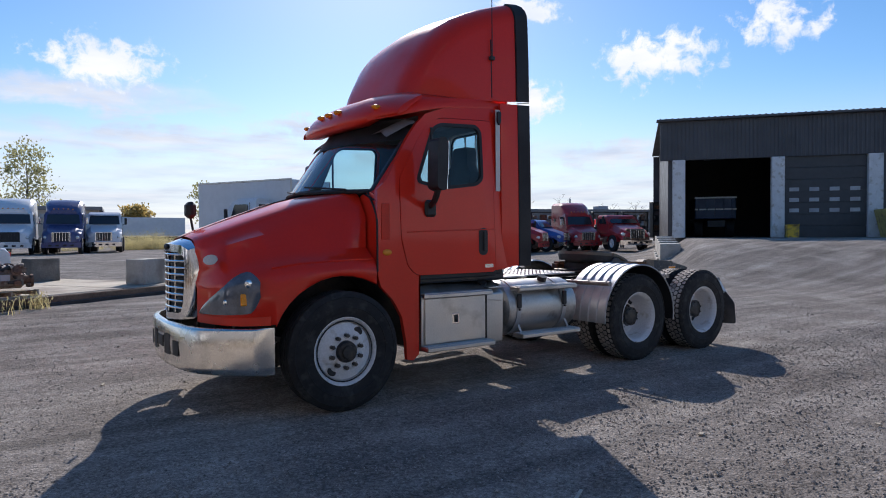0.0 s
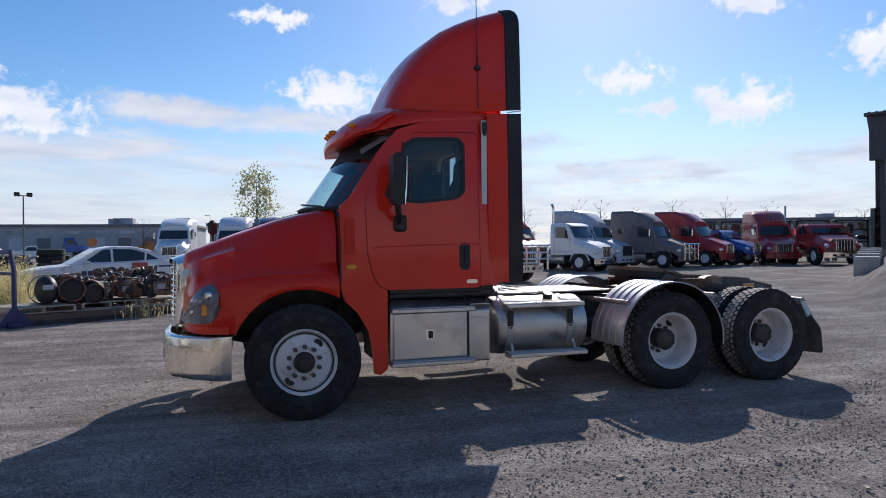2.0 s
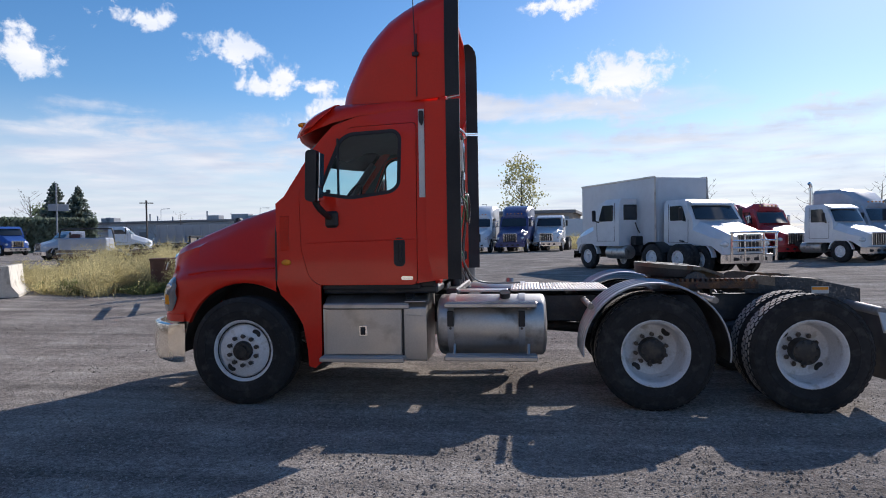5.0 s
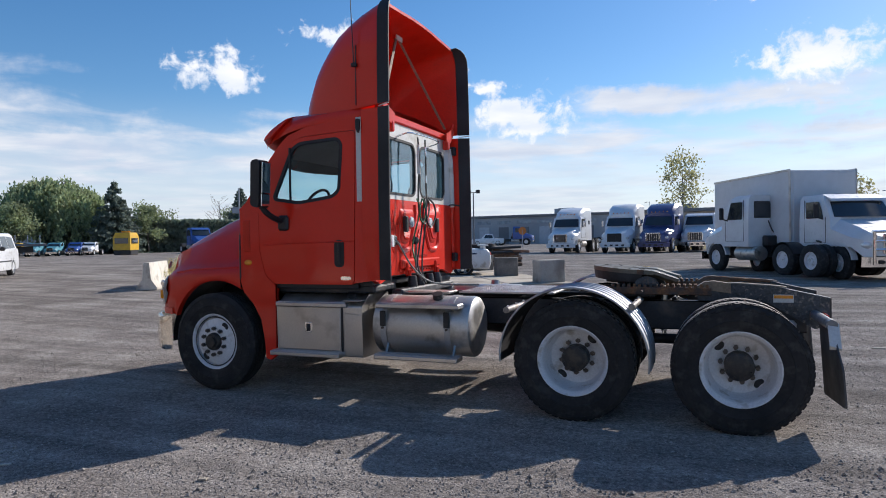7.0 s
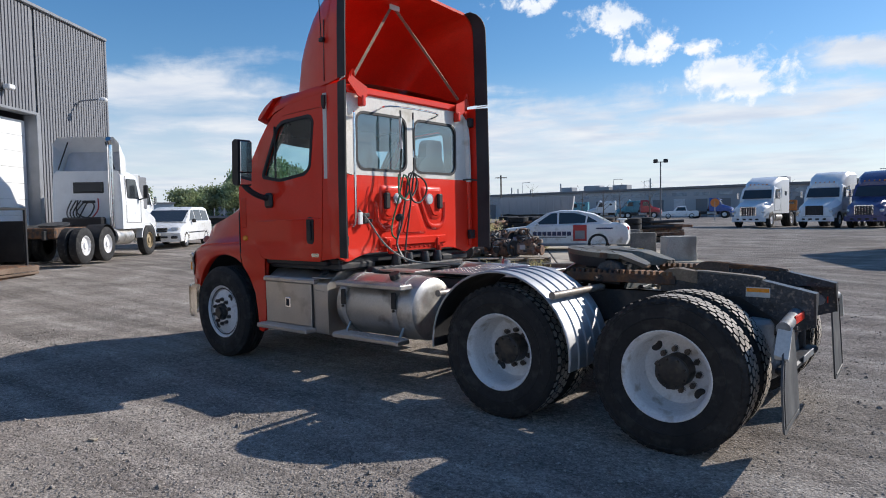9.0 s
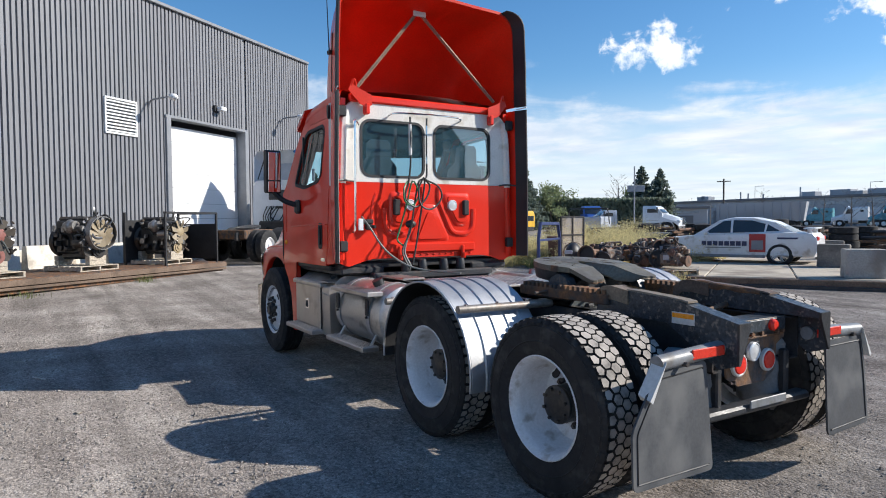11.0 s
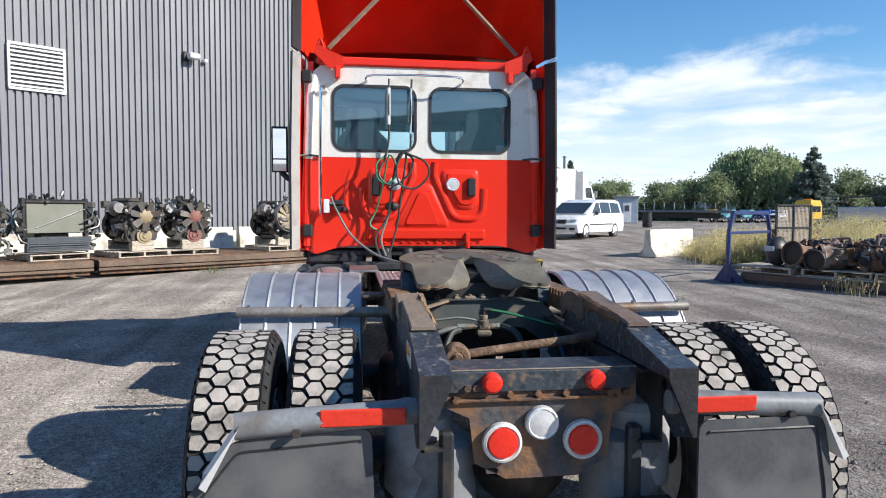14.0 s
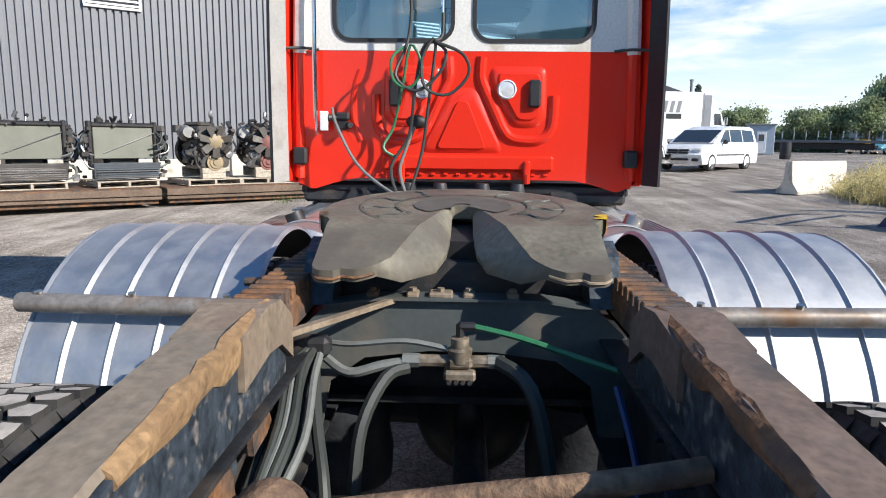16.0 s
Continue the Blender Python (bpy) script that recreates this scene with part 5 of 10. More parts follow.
# frame, cross-members, axles ----------------------------------------------------
for nm, sd in SIDES:
    y0, y1 = sd * 0.43, sd * 0.345
    rail = Shape()
    rail.prism([(0.4, 0.70), (5.80, 0.72), (5.80, 0.985), (0.4, 0.985)], sd * 0.43, sd * 0.42)
    rail.prism([(0.4, 0.975), (5.80, 0.975), (5.80, 0.985), (0.4, 0.985)], sd * 0.43, y1)
    rail.prism([(0.4, 0.70), (5.80, 0.72), (5.80, 0.73), (0.4, 0.71)], sd * 0.43, y1)
    part("frame_rail", rail, FRAME, truck, "black steel frame rail")
    # sloped pick-up ramp on the rail's end
    ramp = Shape()
    top = [(4.92, 1.08), (5.0, 1.140), (5.20, 1.142), (5.55, 1.118), (5.98, 1.02), (5.98, 0.80), (5.86, 0.76), (5.50, 0.98), (4.92, 0.99)]
    inner = [p for p in top[:5]] + [(5.98, 0.995), (4.92, 0.995)]
    ramp.prism(inner, sd * 0.357, sd * 0.368)
    ramp.prism(top, sd * 0.443, sd * 0.455)
    ramp.loft([[(x, sd * 0.354, z), (x, sd * 0.458, z), (x, sd * 0.458, z + 0.012), (x, sd * 0.354, z + 0.012)] for x, z in ((5.13, 1.133), (5.20, 1.136), (5.55, 1.114), (5.98, 1.02))])
    # worn tops: paler colour for the sun-facing driver's side, darker brown for the other
    top_mt, wy = (WORN_TOP, 0.361) if sd < 0 else (BROWN_TOP, 0.358)
    rp = part("pickup_ramp", ramp, RAMP, truck, "dusty black pick-up ramp with a worn rusty edge")
    part("ramp_top", Shape().loft([[(x, sd * wy, z + 0.008), (x, sd * 0.454, z + 0.008), (x, sd * 0.450, z + 0.019), (x, sd * (wy + 0.006), z + 0.019)] for x, z in ((5.18, 1.138), (5.25, 1.1365), (5.45, 1.124), (5.60, 1.112), (5.65, 1.103))]), top_mt, rp, "worn scraped ramp top")
    part("ramp_end", Shape().prism([(sd * 0.356, 0.995), (sd * 0.443, 0.80), (sd * 0.457, 0.80), (sd * 0.457, 1.03), (sd * 0.356, 1.03)], 5.972, 5.986, "x"), FRAME, rp)
    # worn raised block at the head of the ramp
    part("ramp_block", Shape().loft([[(x, sd * 0.346, z - 0.09), (x, sd * 0.466, z - 0.09), (x, sd * 0.466, z), (x, sd * 0.346, z)] for x, z in ((4.90, 1.11), (4.98, 1.162), (5.06, 1.170), (5.20, 1.150))]), HEAD_BLOCK if sd < 0 else BROWN_TOP, rp, "scraped brown bearing block")
    wob = random.Random(31)
    edge_x = [5.00 + 0.0449 * k for k in range(14)]
    fade = lambda x: max(0.12, math.sin(math.pi * min(1, max(0, (x - 5.0) / 0.584))) ** 0.6)
    edge_z = lambda x: 1.148 if x < 5.18 else 1.143 - 0.0255 * (x - 5.16) / 0.39 if x < 5.55 else 1.1175 - 0.0975 * (x - 5.55) / 0.43
    band = 0.024 if sd < 0 else 0.014
    part("ramp_edge", Shape().loft([[(x, sd * 0.3545, edge_z(x) + 0.014 + wob.uniform(-0.002, 0.002)), (x, sd * 0.349, edge_z(x) + wob.uniform(-0.004, 0.002)), (x, sd * (0.351 + wob.uniform(0, 0.003)), edge_z(x) - (band + wob.uniform(-0.010, 0.014)) * fade(x)), (x, sd * 0.362, edge_z(x) - band * fade(x)), (x, sd * (0.364 + wob.uniform(0, 0.012)), edge_z(x) + 0.021)] for x in edge_x]), WORN_EDGE if sd < 0 else RUST, rp, "chipped rusty ramp edge")
    part("reflector_label", Shape().box((5.62, sd * 0.458, 1.02), (0.16, 0.004, 0.07), 0.001), REFLECT, rp, "faded white and orange warning label")
    part("label_band", Shape().box((5.62, sd * 0.4605, 1.035), (0.15, 0.004, 0.028), 0.001), AMBER, rp)
    # toothed slider rack beside the fifth wheel
    rack = Shape().box((4.58, sd * 0.43, 1.075), (0.92, 0.11, 0.07), 0.006)
    for k in range(18):
        rack.box((4.17 + 0.049 * k, sd * 0.43, 1.122), (0.026, 0.105, 0.034), 0.004)
    part("slider_rack", rack, RUST, truck, "rusty toothed slider rail")
    for k in range(9):
        part("rail_bolt", Shape().rod((4.95 + 0.09 * (k % 5), sd * 0.414, 0.80 + 0.09 * (k // 5)), (4.95 + 0.09 * (k % 5), sd * 0.395, 0.80 + 0.09 * (k // 5)), 0.016, 6), FRAME_DUST, truck)
    # air springs, dampers, brake chambers
    for ax in (R1_X, R2_X):
        part("air_spring", Shape().lathe([(0.40, 0.0), (0.40, 0.12), (0.43, 0.15), (0.52, 0.155), (0.60, 0.14), (0.64, 0.155), (0.70, 0.145), (0.73, 0.10), (0.74, 0.0)], 28, "z", (ax + 0.36, sd * 0.36, 0)), FRAME if ax == R1_X else GREY_BAR, truck, "grey rubber air spring")
        part("brake_chamber", Shape().lathe([(0, 0.0), (0, 0.07), (0.03, 0.085), (0.09, 0.09), (0.10, 0.098), (0.115, 0.098), (0.125, 0.09), (0.22, 0.085), (0.25, 0.06), (0.25, 0)], 24, "x", (ax + 0.10, sd * 0.46, 0.50)), FRAME, truck)
        part("spring_beam", Shape().tube([(ax - 0.45, sd * 0.38, 0.62), (ax - 0.1, sd * 0.38, 0.60), (ax + 0.15, sd * 0.38, 0.48), (ax + 0.45, sd * 0.36, 0.40)], 0.045, 6), FRAME, truck)
        part("damper", Shape().rod((ax + 0.24, sd * 0.30, 0.45), (ax + 0.12, sd * 0.32, 0.92), 0.035, 10), FRAME, truck)
    part("front_spring", Shape().tube([(-0.75, sd * 0.42, 0.72), (0, sd * 0.42, 0.58), (0.75, sd * 0.42, 0.74)], 0.045, 6), FRAME, truck)
for ax in (R1_X, R2_X):
    part("drive_axle", Shape().rod((ax, -1.0, 0.515), (ax, 1.0, 0.515), 0.075, 16).ball((ax, 0.05, 0.515), 0.24, 18, 12, s=(1, 0.9, 1)).lathe([(-0.30, 0.10), (-0.2, 0.13), (0, 0.17)], 18, "x", (ax - 0.08, 0.05, 0.53)), FRAME, truck, "black drive axle with its differential")
part("front_axle", Shape().box((0, 0, 0.46), (0.12, 1.9, 0.12), 0.03), FRAME, truck)
part("drive_shaft", Shape().rod((1.6, 0.0, 0.72), (3.65, 0.03, 0.56), 0.055, 14).rod((4.1, 0.03, 0.56), (5.0, 0.04, 0.56), 0.05, 14), FRAME, truck)
for x, mt, z in ((2.2, FRAME, 0.86), (3.25, FRAME, 0.86), (4.15, FRAME, 0.86), (4.40, FRAME, 0.86)):
    part("cross_member", Shape().prism([(x - 0.06, z - 0.12), (x + 0.06, z - 0.12), (x + 0.06, z - 0.10), (x + 0.01, z - 0.09), (x + 0.01, z + 0.09), (x + 0.06, z + 0.10), (x + 0.06, z + 0.12), (x - 0.06, z + 0.12)], -0.42, 0.42), mt, truck)
part("engine_block", Shape().box((0.2, 0, 1.05), (1.7, 0.62, 0.75), 0.06).box((1.35, 0, 0.85), (0.75, 0.45, 0.45), 0.08), FRAME, truck)
# suspension tower plate between the axles, with a big round opening
tower = Shape().sheet([(-0.42, 0.70), (-0.36, 0.70), (-0.33, 0.86), (-0.24, 0.925), (-0.08, 0.945), (0.08, 0.945), (0.24, 0.925), (0.33, 0.86), (0.36, 0.70), (0.42, 0.70), (0.42, 0.98), (0.34, 1.055), (0.20, 1.075), (-0.20, 1.075), (-0.34, 1.055), (-0.42, 0.98)], [], 0.02, lambda u, v, w: (4.60 + w, u, v))
part("tower_plate", tower, TOWER, truck)
part("tower_flange", Shape().prism([(-0.34, 1.058), (-0.20, 1.078), (0.20, 1.078), (0.34, 1.058), (0.34, 1.064), (0.20, 1.084), (-0.20, 1.084), (-0.34, 1.064)], 4.56, 4.64, "x"), TOWER, truck)
for y in (-0.22, -0.12, -0.05, 0.02, 0.13):
    part("tower_clip", Shape().box((4.60, y, 1.088), (0.05, 0.06 if y == -0.05 else 0.03, 0.014), 0.004).rod((4.60, y, 1.09), (4.60, y, 1.104), 0.010, 6), HEAD_BLOCK if y > -0.2 else RUST, truck)
part("flat_strut", Shape().loft([[(4.90, -0.37, 1.075), (4.90, -0.37, 1.062), (4.94, -0.37, 1.062), (4.94, -0.37, 1.075)], [(4.60, -0.16, 1.082), (4.60, -0.16, 1.070), (4.63, -0.16, 1.070), (4.63, -0.16, 1.082)]]), HEAD_BLOCK, truck)
part("torque_rod", Shape().tube([(5.39, -0.21, 0.962), (5.37, 0.0, 0.983), (5.355, 0.2, 1.001), (5.34, 0.35, 1.020)], 0.019, 12), TORQUE, truck, "pale rusty torque rod")
eye = part("torque_rod_end", Shape().lathe([(-0.04, 0.028), (-0.04, 0.046), (-0.02, 0.056), (0.02, 0.056), (0.04, 0.046), (0.04, 0.028)], 18, "x", (5.40, -0.250, 0.957)).ball((5.40, -0.250, 0.957), 0.046, 14, 10), TORQUE, truck, "rusty ball eye of the torque rod")
part("eye_bolt", Shape().rod((5.43, -0.250, 0.957), (5.462, -0.250, 0.957), 0.019, 6), RUST, eye)
part("rod_clamp", Shape().tube([(5.38, -0.29, 0.97), (5.40, -0.33, 0.94), (5.40, -0.39, 0.90)], 0.020, 8), TORQUE, truck)
part("axle_stop", Shape().prism([(0.125, 0.86), (0.165, 0.86), (0.168, 0.93), (0.150, 0.955), (0.128, 0.955)], 5.295, 5.31, "x").box((5.28, 0.146, 0.955), (0.04, 0.03, 0.012), 0.003), AIR_TANK, truck)

# rear cross-member with lamps
rear = part("rear_cross_member", Shape().sheet([(-0.345, 0.985), (0.345, 0.985), (0.345, 0.86), (0.26, 0.82), (0.24, 0.66), (0.13, 0.60), (-0.13, 0.60), (-0.24, 0.66), (-0.26, 0.82), (-0.345, 0.86)],
                                               [rounded(-0.20, 0.62, -0.155, 0.64, 0.008)], 0.014, lambda u, v, w: (5.76 - w, u, v)), CROSS_RUST, truck, "dusty rusted rear cross-member")
part("cross_member_lip", Shape().prism([(5.60, 0.975), (5.765, 0.975), (5.765, 0.99), (5.60, 0.99)], -0.345, 0.345), FRAME_DUST, rear)
part("lip_wear", Shape().tube([(5.764 + 0.001 * math.sin(9 * y), y, 0.9885) for y in [-0.34 + 0.04 * k for k in range(18)]], 0.0035, 5), WORN_TOP, rear)
part("upper_plate", Shape().box((5.766, 0.0, 0.948), (0.014, 0.67, 0.075), 0.004), FRAME_DUST, rear)
part("cross_member_joint", Shape().box((5.77, -0.03, 0.885), (0.02, 0.60, 0.012), 0.003), RUST, rear)
for k, (y, z) in enumerate(((-0.33, 0.93), (-0.31, 0.89), (-0.27, 0.93), (-0.24, 0.93), (-0.12, 0.905), (-0.02, 0.905), (0.08, 0.905), (0.24, 0.90), (0.30, 0.90), (-0.335, 0.95))):
    part("bolt", Shape().rod((5.76, y, z), (5.785, y, z), 0.013, 6), RUST, rear)
for y in (-0.186, 0.186):
    part("round_marker", Shape().lathe([(0.0, 0.037), (0.02, 0.036), (0.032, 0.026), (0.036, 0.0)], 20, "x", (5.772, y, 0.948)), RED_LENS, truck, "round red marker lamp")
    yy = y * 0.78
    part("tail_lamp", Shape().lathe([(0.0, 0.071), (0.018, 0.069), (0.022, 0.060), (0.016, 0.054)], 28, "x", (5.765, yy, 0.735)), REFLECT, truck, "round red tail lamp in a pale bezel")
    part("tail_lens", Shape().lathe([(0.012, 0.057), (0.026, 0.050), (0.032, 0.0)], 24, "x", (5.765, yy, 0.735)), RED_LENS, truck)
part("reverse_lamp", Shape().lathe([(0.0, 0.060), (0.02, 0.058), (0.024, 0.052), (0.02, 0.048), (0.034, 0.0)], 24, "x", (5.765, -0.004, 0.80)), CLEAR_LENS, truck, "round clear reverse lamp")
part("rear_bar", Shape().box((5.80, -0.02, 0.485), (0.10, 1.02, 0.055), 0.015), FRAME, truck, "low black steel rear bar")
part("rear_bar_plate", Shape().box((5.86, 0.02, 0.515), (0.012, 0.36, 0.05), 0.004), GREY_BAR, truck)
for sd in (-1, 1):
    part("bar_hanger", Shape().box((5.76, sd * 0.34, 0.63), (0.05, 0.05, 0.30), 0.01), FRAME, truck)
    part("rear_air_tank", Shape().lathe([(0.50, 0), (0.50, 0.10), (0.53, 0.125), (0.80, 0.125), (0.83, 0.10), (0.84, 0.0)], 28, "z", (5.60, sd * 0.42, 0)), AIR_TANK, truck, "pale grey air reservoir")
    k = 1.0 if sd < 0 else 0.93
    hang = part("mudflap_bar", Shape().rod((5.86, sd * 0.45 * k, 0.885), (5.90, sd * 1.02 * k, 0.868), 0.042, 14), GREY_BAR, truck, "grey tubular mudflap hanger")
    part("hanger_strip", Shape().box((5.917, sd * (0.627 if sd < 0 else 0.575), 0.887), (0.012, 0.27, 0.055), 0.004), RED_TAPE, hang, "red reflective strip")
    part("hanger_tip", Shape().loft([[(5.87, sd * 1.0 * k, 0.90), (5.95, sd * 1.0 * k, 0.88), (5.95, sd * 1.02 * k, 0.84), (5.87, sd * 1.02 * k, 0.85)], [(5.87, sd * 1.12 * k, 0.72), (5.95, sd * 1.12 * k, 0.70), (5.95, sd * 1.10 * k, 0.685), (5.87, sd * 1.10 * k, 0.69)]]), REFLECT, hang)
    part("hanger_bolt", Shape().rod((5.90, sd * 0.83, 0.85), (5.945, sd * 0.83, 0.85), 0.014, 6), NUT, hang)
    fl = soft_poly([(sd * 0.60, 0.84), (sd * 1.03, 0.825), (sd * 1.24, 0.56), (sd * 1.25, 0.27), (sd * 0.58, 0.24)] if sd < 0 else [(sd * 0.49, 0.84), (sd * 0.965, 0.835), (sd * 1.00, 0.60), (sd * 1.01, 0.25), (sd * 0.47, 0.25)], 0.04)
    flap = part("mudflap", Shape().sheet(fl, [], 0.012, lambda u, v, w, sd=sd: (5.90 + 0.06 * (0.84 - v) + 0.03 * math.sin(3 * u) + w, u, v)), FLAP, truck, "grey rubber mudflap")
    part("mudflap_seam", Shape().tube([(5.914 + 0.06 * (0.84 - v) + 0.03 * math.sin(3 * u), u, v) for u, v in grow(fl, -0.035)], 0.004, 4, 1), BLACK, flap)

# ribbed stainless half fenders over the first drive axle
for nm, sd in SIDES:
    sh = Shape()
    ya, yb = sd * 1.245, sd * 0.605
    cols = [ya + (yb - ya) * k / 60 for k in range(61)]
    rings = []
    for k in range(41):
        a = radians(-8 + 192 * k / 40)
        r = 0.622
        ring = []
        for j, y in enumerate(cols):
            rib = 0.009 if j % 12 == 0 and 3 < j < 57 else 0.0
            edge = -0.012 if j in (0, 60) else 0.0
            ring.append((R1_X + (r + rib + edge) * math.cos(a) * 1.04, y, 0.535 + (r + rib + edge) * math.sin(a)))
        rings.append(ring)
    sh.loft(rings, closed=False, caps=False)
    fend = part("half_fender", sh, STAINLESS, truck, "ribbed stainless steel half fender", sharp=25)
    # a separate black sheet just inside the fender makes its underside dark
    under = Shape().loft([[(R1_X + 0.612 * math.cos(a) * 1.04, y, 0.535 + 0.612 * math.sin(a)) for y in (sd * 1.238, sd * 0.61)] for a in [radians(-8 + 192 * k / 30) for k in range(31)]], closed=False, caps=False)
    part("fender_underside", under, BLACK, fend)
    for x, z in ((4.42, 1.0), (3.34, 0.95)):
        part("fender_pole", Shape().rod((x, sd * 0.43, z - 0.01), (x, sd * 1.26, z), 0.028, 14), POLE, fend, "round rust-stained steel fender pole")
        for y in (0.66, 0.93, 1.2):
            part("pole_bolt", Shape().rod((x, sd * y, z + 0.015), (x + 0.004, sd * y, z + 0.034), 0.011, 8), ALU, fend)
    # reflective edge roll
    part("fender_edge", Shape().tube([(R1_X + 0.617 * math.cos(a) * 1.04, ya, 0.535 + 0.617 * math.sin(a)) for a in [radians(-8 + 192 * k / 24) for k in range(25)]], 0.009, 6, 1), STAINLESS, fend)

# deck plate behind the cab, with a lozenge tread
deck = part("deck_plate", Shape().box((3.10, 0, 1.035), (1.00, 0.94, 0.02), 0.004), ALU, truck, "bright chequered aluminium deck plate")
loz = Shape()
for i in range(30):
    for j in range(26):
        a = 45 if (i + j) % 2 else -45
        loz.box((0, 0, 0), (0.026, 0.008, 0.004), 0.0015, m=pose(2.63 + 0.0325 * i, -0.44 + 0.0352 * j, 1.046, 0, 0, a))
part("deck_tread", loz, ALU, deck)
part("deck_strip", Shape().box((2.30, -0.56, 1.045), (0.55, 0.24, 0.02), 0.004), ALU, truck)
# battery cables and blocks behind the cab
for y in (-0.35, -0.15, 0.12, 0.34):
    part("cab_mount", Shape().lathe([(1.06, 0.0), (1.06, 0.045), (1.09, 0.055), (1.15, 0.05), (1.20, 0.04), (1.20, 0)], 16, "z", (2.02, y, 0)), FRAME, truck)
part("cab_crossbeam", Shape().box((2.02, 0, 1.04), (0.12, 1.5, 0.08), 0.015), FRAME, truck)

# fifth wheel --------------------------------------------------------------------
FW = pose(4.36, 0, 1.268, 0, 4.5, 0) @ Matrix.Diagonal((0.85, 0.85, 1, 1))
plate_out = [(0.47 * math.cos(radians(a)) * 1.02 - 0.03, 0.47 * math.sin(radians(a))) for a in range(76, 285, 8)]
front_half = [(0.115, -0.425), (0.15, -0.412), (0.20, -0.41), (0.20, -0.129), (-0.09, -0.055), (-0.125, -0.028), (-0.13, 0.0)]
plate_out += front_half + [(u, -v) for u, v in reversed(front_half[:-1])]
horn = soft_poly([(0.20, 0.41), (0.455, 0.402), (0.475, 0.385), (0.478, 0.34), (0.463, 0.325), (0.470, 0.28), (0.445, 0.235), (0.40, 0.195), (0.20, 0.129)], 0.010, 2)


def fw_place(u, v, w):
    drop = 0.22 * max(0, u - 0.20)
    return tuple(FW @ Vector((u, v, -drop - w)))
fifth = part("fifth_wheel", Shape().sheet(plate_out, [], 0.04, fw_place), GREASE, truck, "greasy worn fifth wheel plate, tilted back", sharp=25)
for sd in (-1, 1):
    part("plate_horn", Shape().sheet([(u, sd * v) for u, v in horn], [], 0.030, fw_place), GREASE, fifth, sharp=25)
    part("throat_ramp", Shape().loft([[fw_place(u, sd * v, 0.001), fw_place(u1, sd * v1, w), fw_place(u1, sd * v1, w + 0.012), fw_place(u, sd * (v + 0.008), 0.022)] for u, v, u1, v1, w in ((-0.10, 0.052, -0.10, 0.036, 0.025), (0.05, 0.092, 0.02, 0.036, 0.045), (0.20, 0.130, 0.12, 0.038, 0.060), (0.33, 0.173, 0.22, 0.046, 0.070), (0.41, 0.203, 0.30, 0.075, 0.072), (0.447, 0.240, 0.40, 0.165, 0.050))]), GREASE, fifth, sharp=40)
    part("worn_lip", Shape().tube([fw_place(u, sd * v, 0.020) for u, v in ((0.455, 0.40), (0.476, 0.38), (0.478, 0.34), (0.464, 0.322), (0.470, 0.28), (0.445, 0.236))], 0.004, 6, 2), RUST if sd < 0 else HEAD_BLOCK, fifth)
part("plate_skirt", Shape().loft([[fw_place(u, v, 0.03), fw_place(u * 0.95, v * 0.95, 0.12)] for u, v in plate_out[:27]], closed=False, caps=False), FRAME, fifth)
part("worn_disc", Shape().loft([[fw_place(-0.12 + 0.17 * math.cos(radians(a)), 0.17 * math.sin(radians(a)), -0.003), fw_place(-0.12 + 0.03 * math.cos(radians(a)), 0.03 * math.sin(radians(a)), -0.003)] for a in range(40, 321, 8)], closed=False, caps=False), GREASE_DARK, fifth)
for r, wd in ((0.225, 0.010), (0.35, 0.005)):
    ringp = [(r * math.cos(radians(a)) - 0.12, r * math.sin(radians(a))) for a in range(44, 317, 6)]
    part("wear_ring", Shape().loft([[fw_place(u, v, -0.004), fw_place(u + wd * (u + 0.12) / r, v + wd * v / r, -0.004)] for u, v in ringp], closed=False, caps=False), GREASE_DARK, fifth)
for a in (52, 80, 112, 148, 212, 248, 280, 308):
    part("grease_groove", Shape().tube([fw_place(-0.12 + r * math.cos(radians(a + b)), r * math.sin(radians(a + b)), -0.001) for r, b in ((0.235, 0), (0.27, 2), (0.31, -2), (0.345, 1))], 0.004, 5, 3), GREASE_DARK, fifth)
# black body added under the plate to stand for the deep shade in the throat
part("plate_casting", Shape().loft([[tuple(FW @ Vector((u * k, v * k, -w))) for u, v in ((-0.36, -0.2), (-0.2, -0.33), (0.1, -0.33), (0.12, -0.22), (0.12, 0.22), (0.1, 0.33), (-0.2, 0.33), (-0.36, 0.2))] for k, w in ((1.0, 0.06), (0.92, 0.15))]), BLACK, fifth)
part("lock_jaw", Shape().lathe([(-0.02, 0.055), (-0.02, 0.10), (-0.06, 0.10), (-0.06, 0.055)], 20, "z", m=FW @ pose(-0.10, 0, 0), a0=60, a1=300), FRAME, fifth)
for sd in (-1, 1):
    part("pivot_bracket", Shape().prism([(4.30, 1.06), (4.62, 1.06), (4.55, 1.18), (4.47, 1.21), (4.39, 1.18)], sd * 0.32, sd * 0.40), FRAME_DUST, fifth)
# paint left on the plate's rim
for mt, a0, a1, wide in ((YELLOW, 74, 84, 0.045), (RUST, 277, 286, 0.035)):
    ring = [(radians(a0 + (a1 - a0) * k / 5), wide * (0.6 + 0.4 * math.sin(2.1 * k + 0.6))) for k in range(6)]
    rim = lambda a, d: ((0.47 - d) * math.cos(a) * 1.02 - 0.03, (0.47 - d) * math.sin(a))
    part("paint_remnant", Shape().loft([[fw_place(*rim(a, d), -0.003), fw_place(*rim(a, -0.003), -0.003), fw_place(*rim(a, -0.003), 0.042)] for a, d in ring], closed=False, caps=False), mt, fifth)
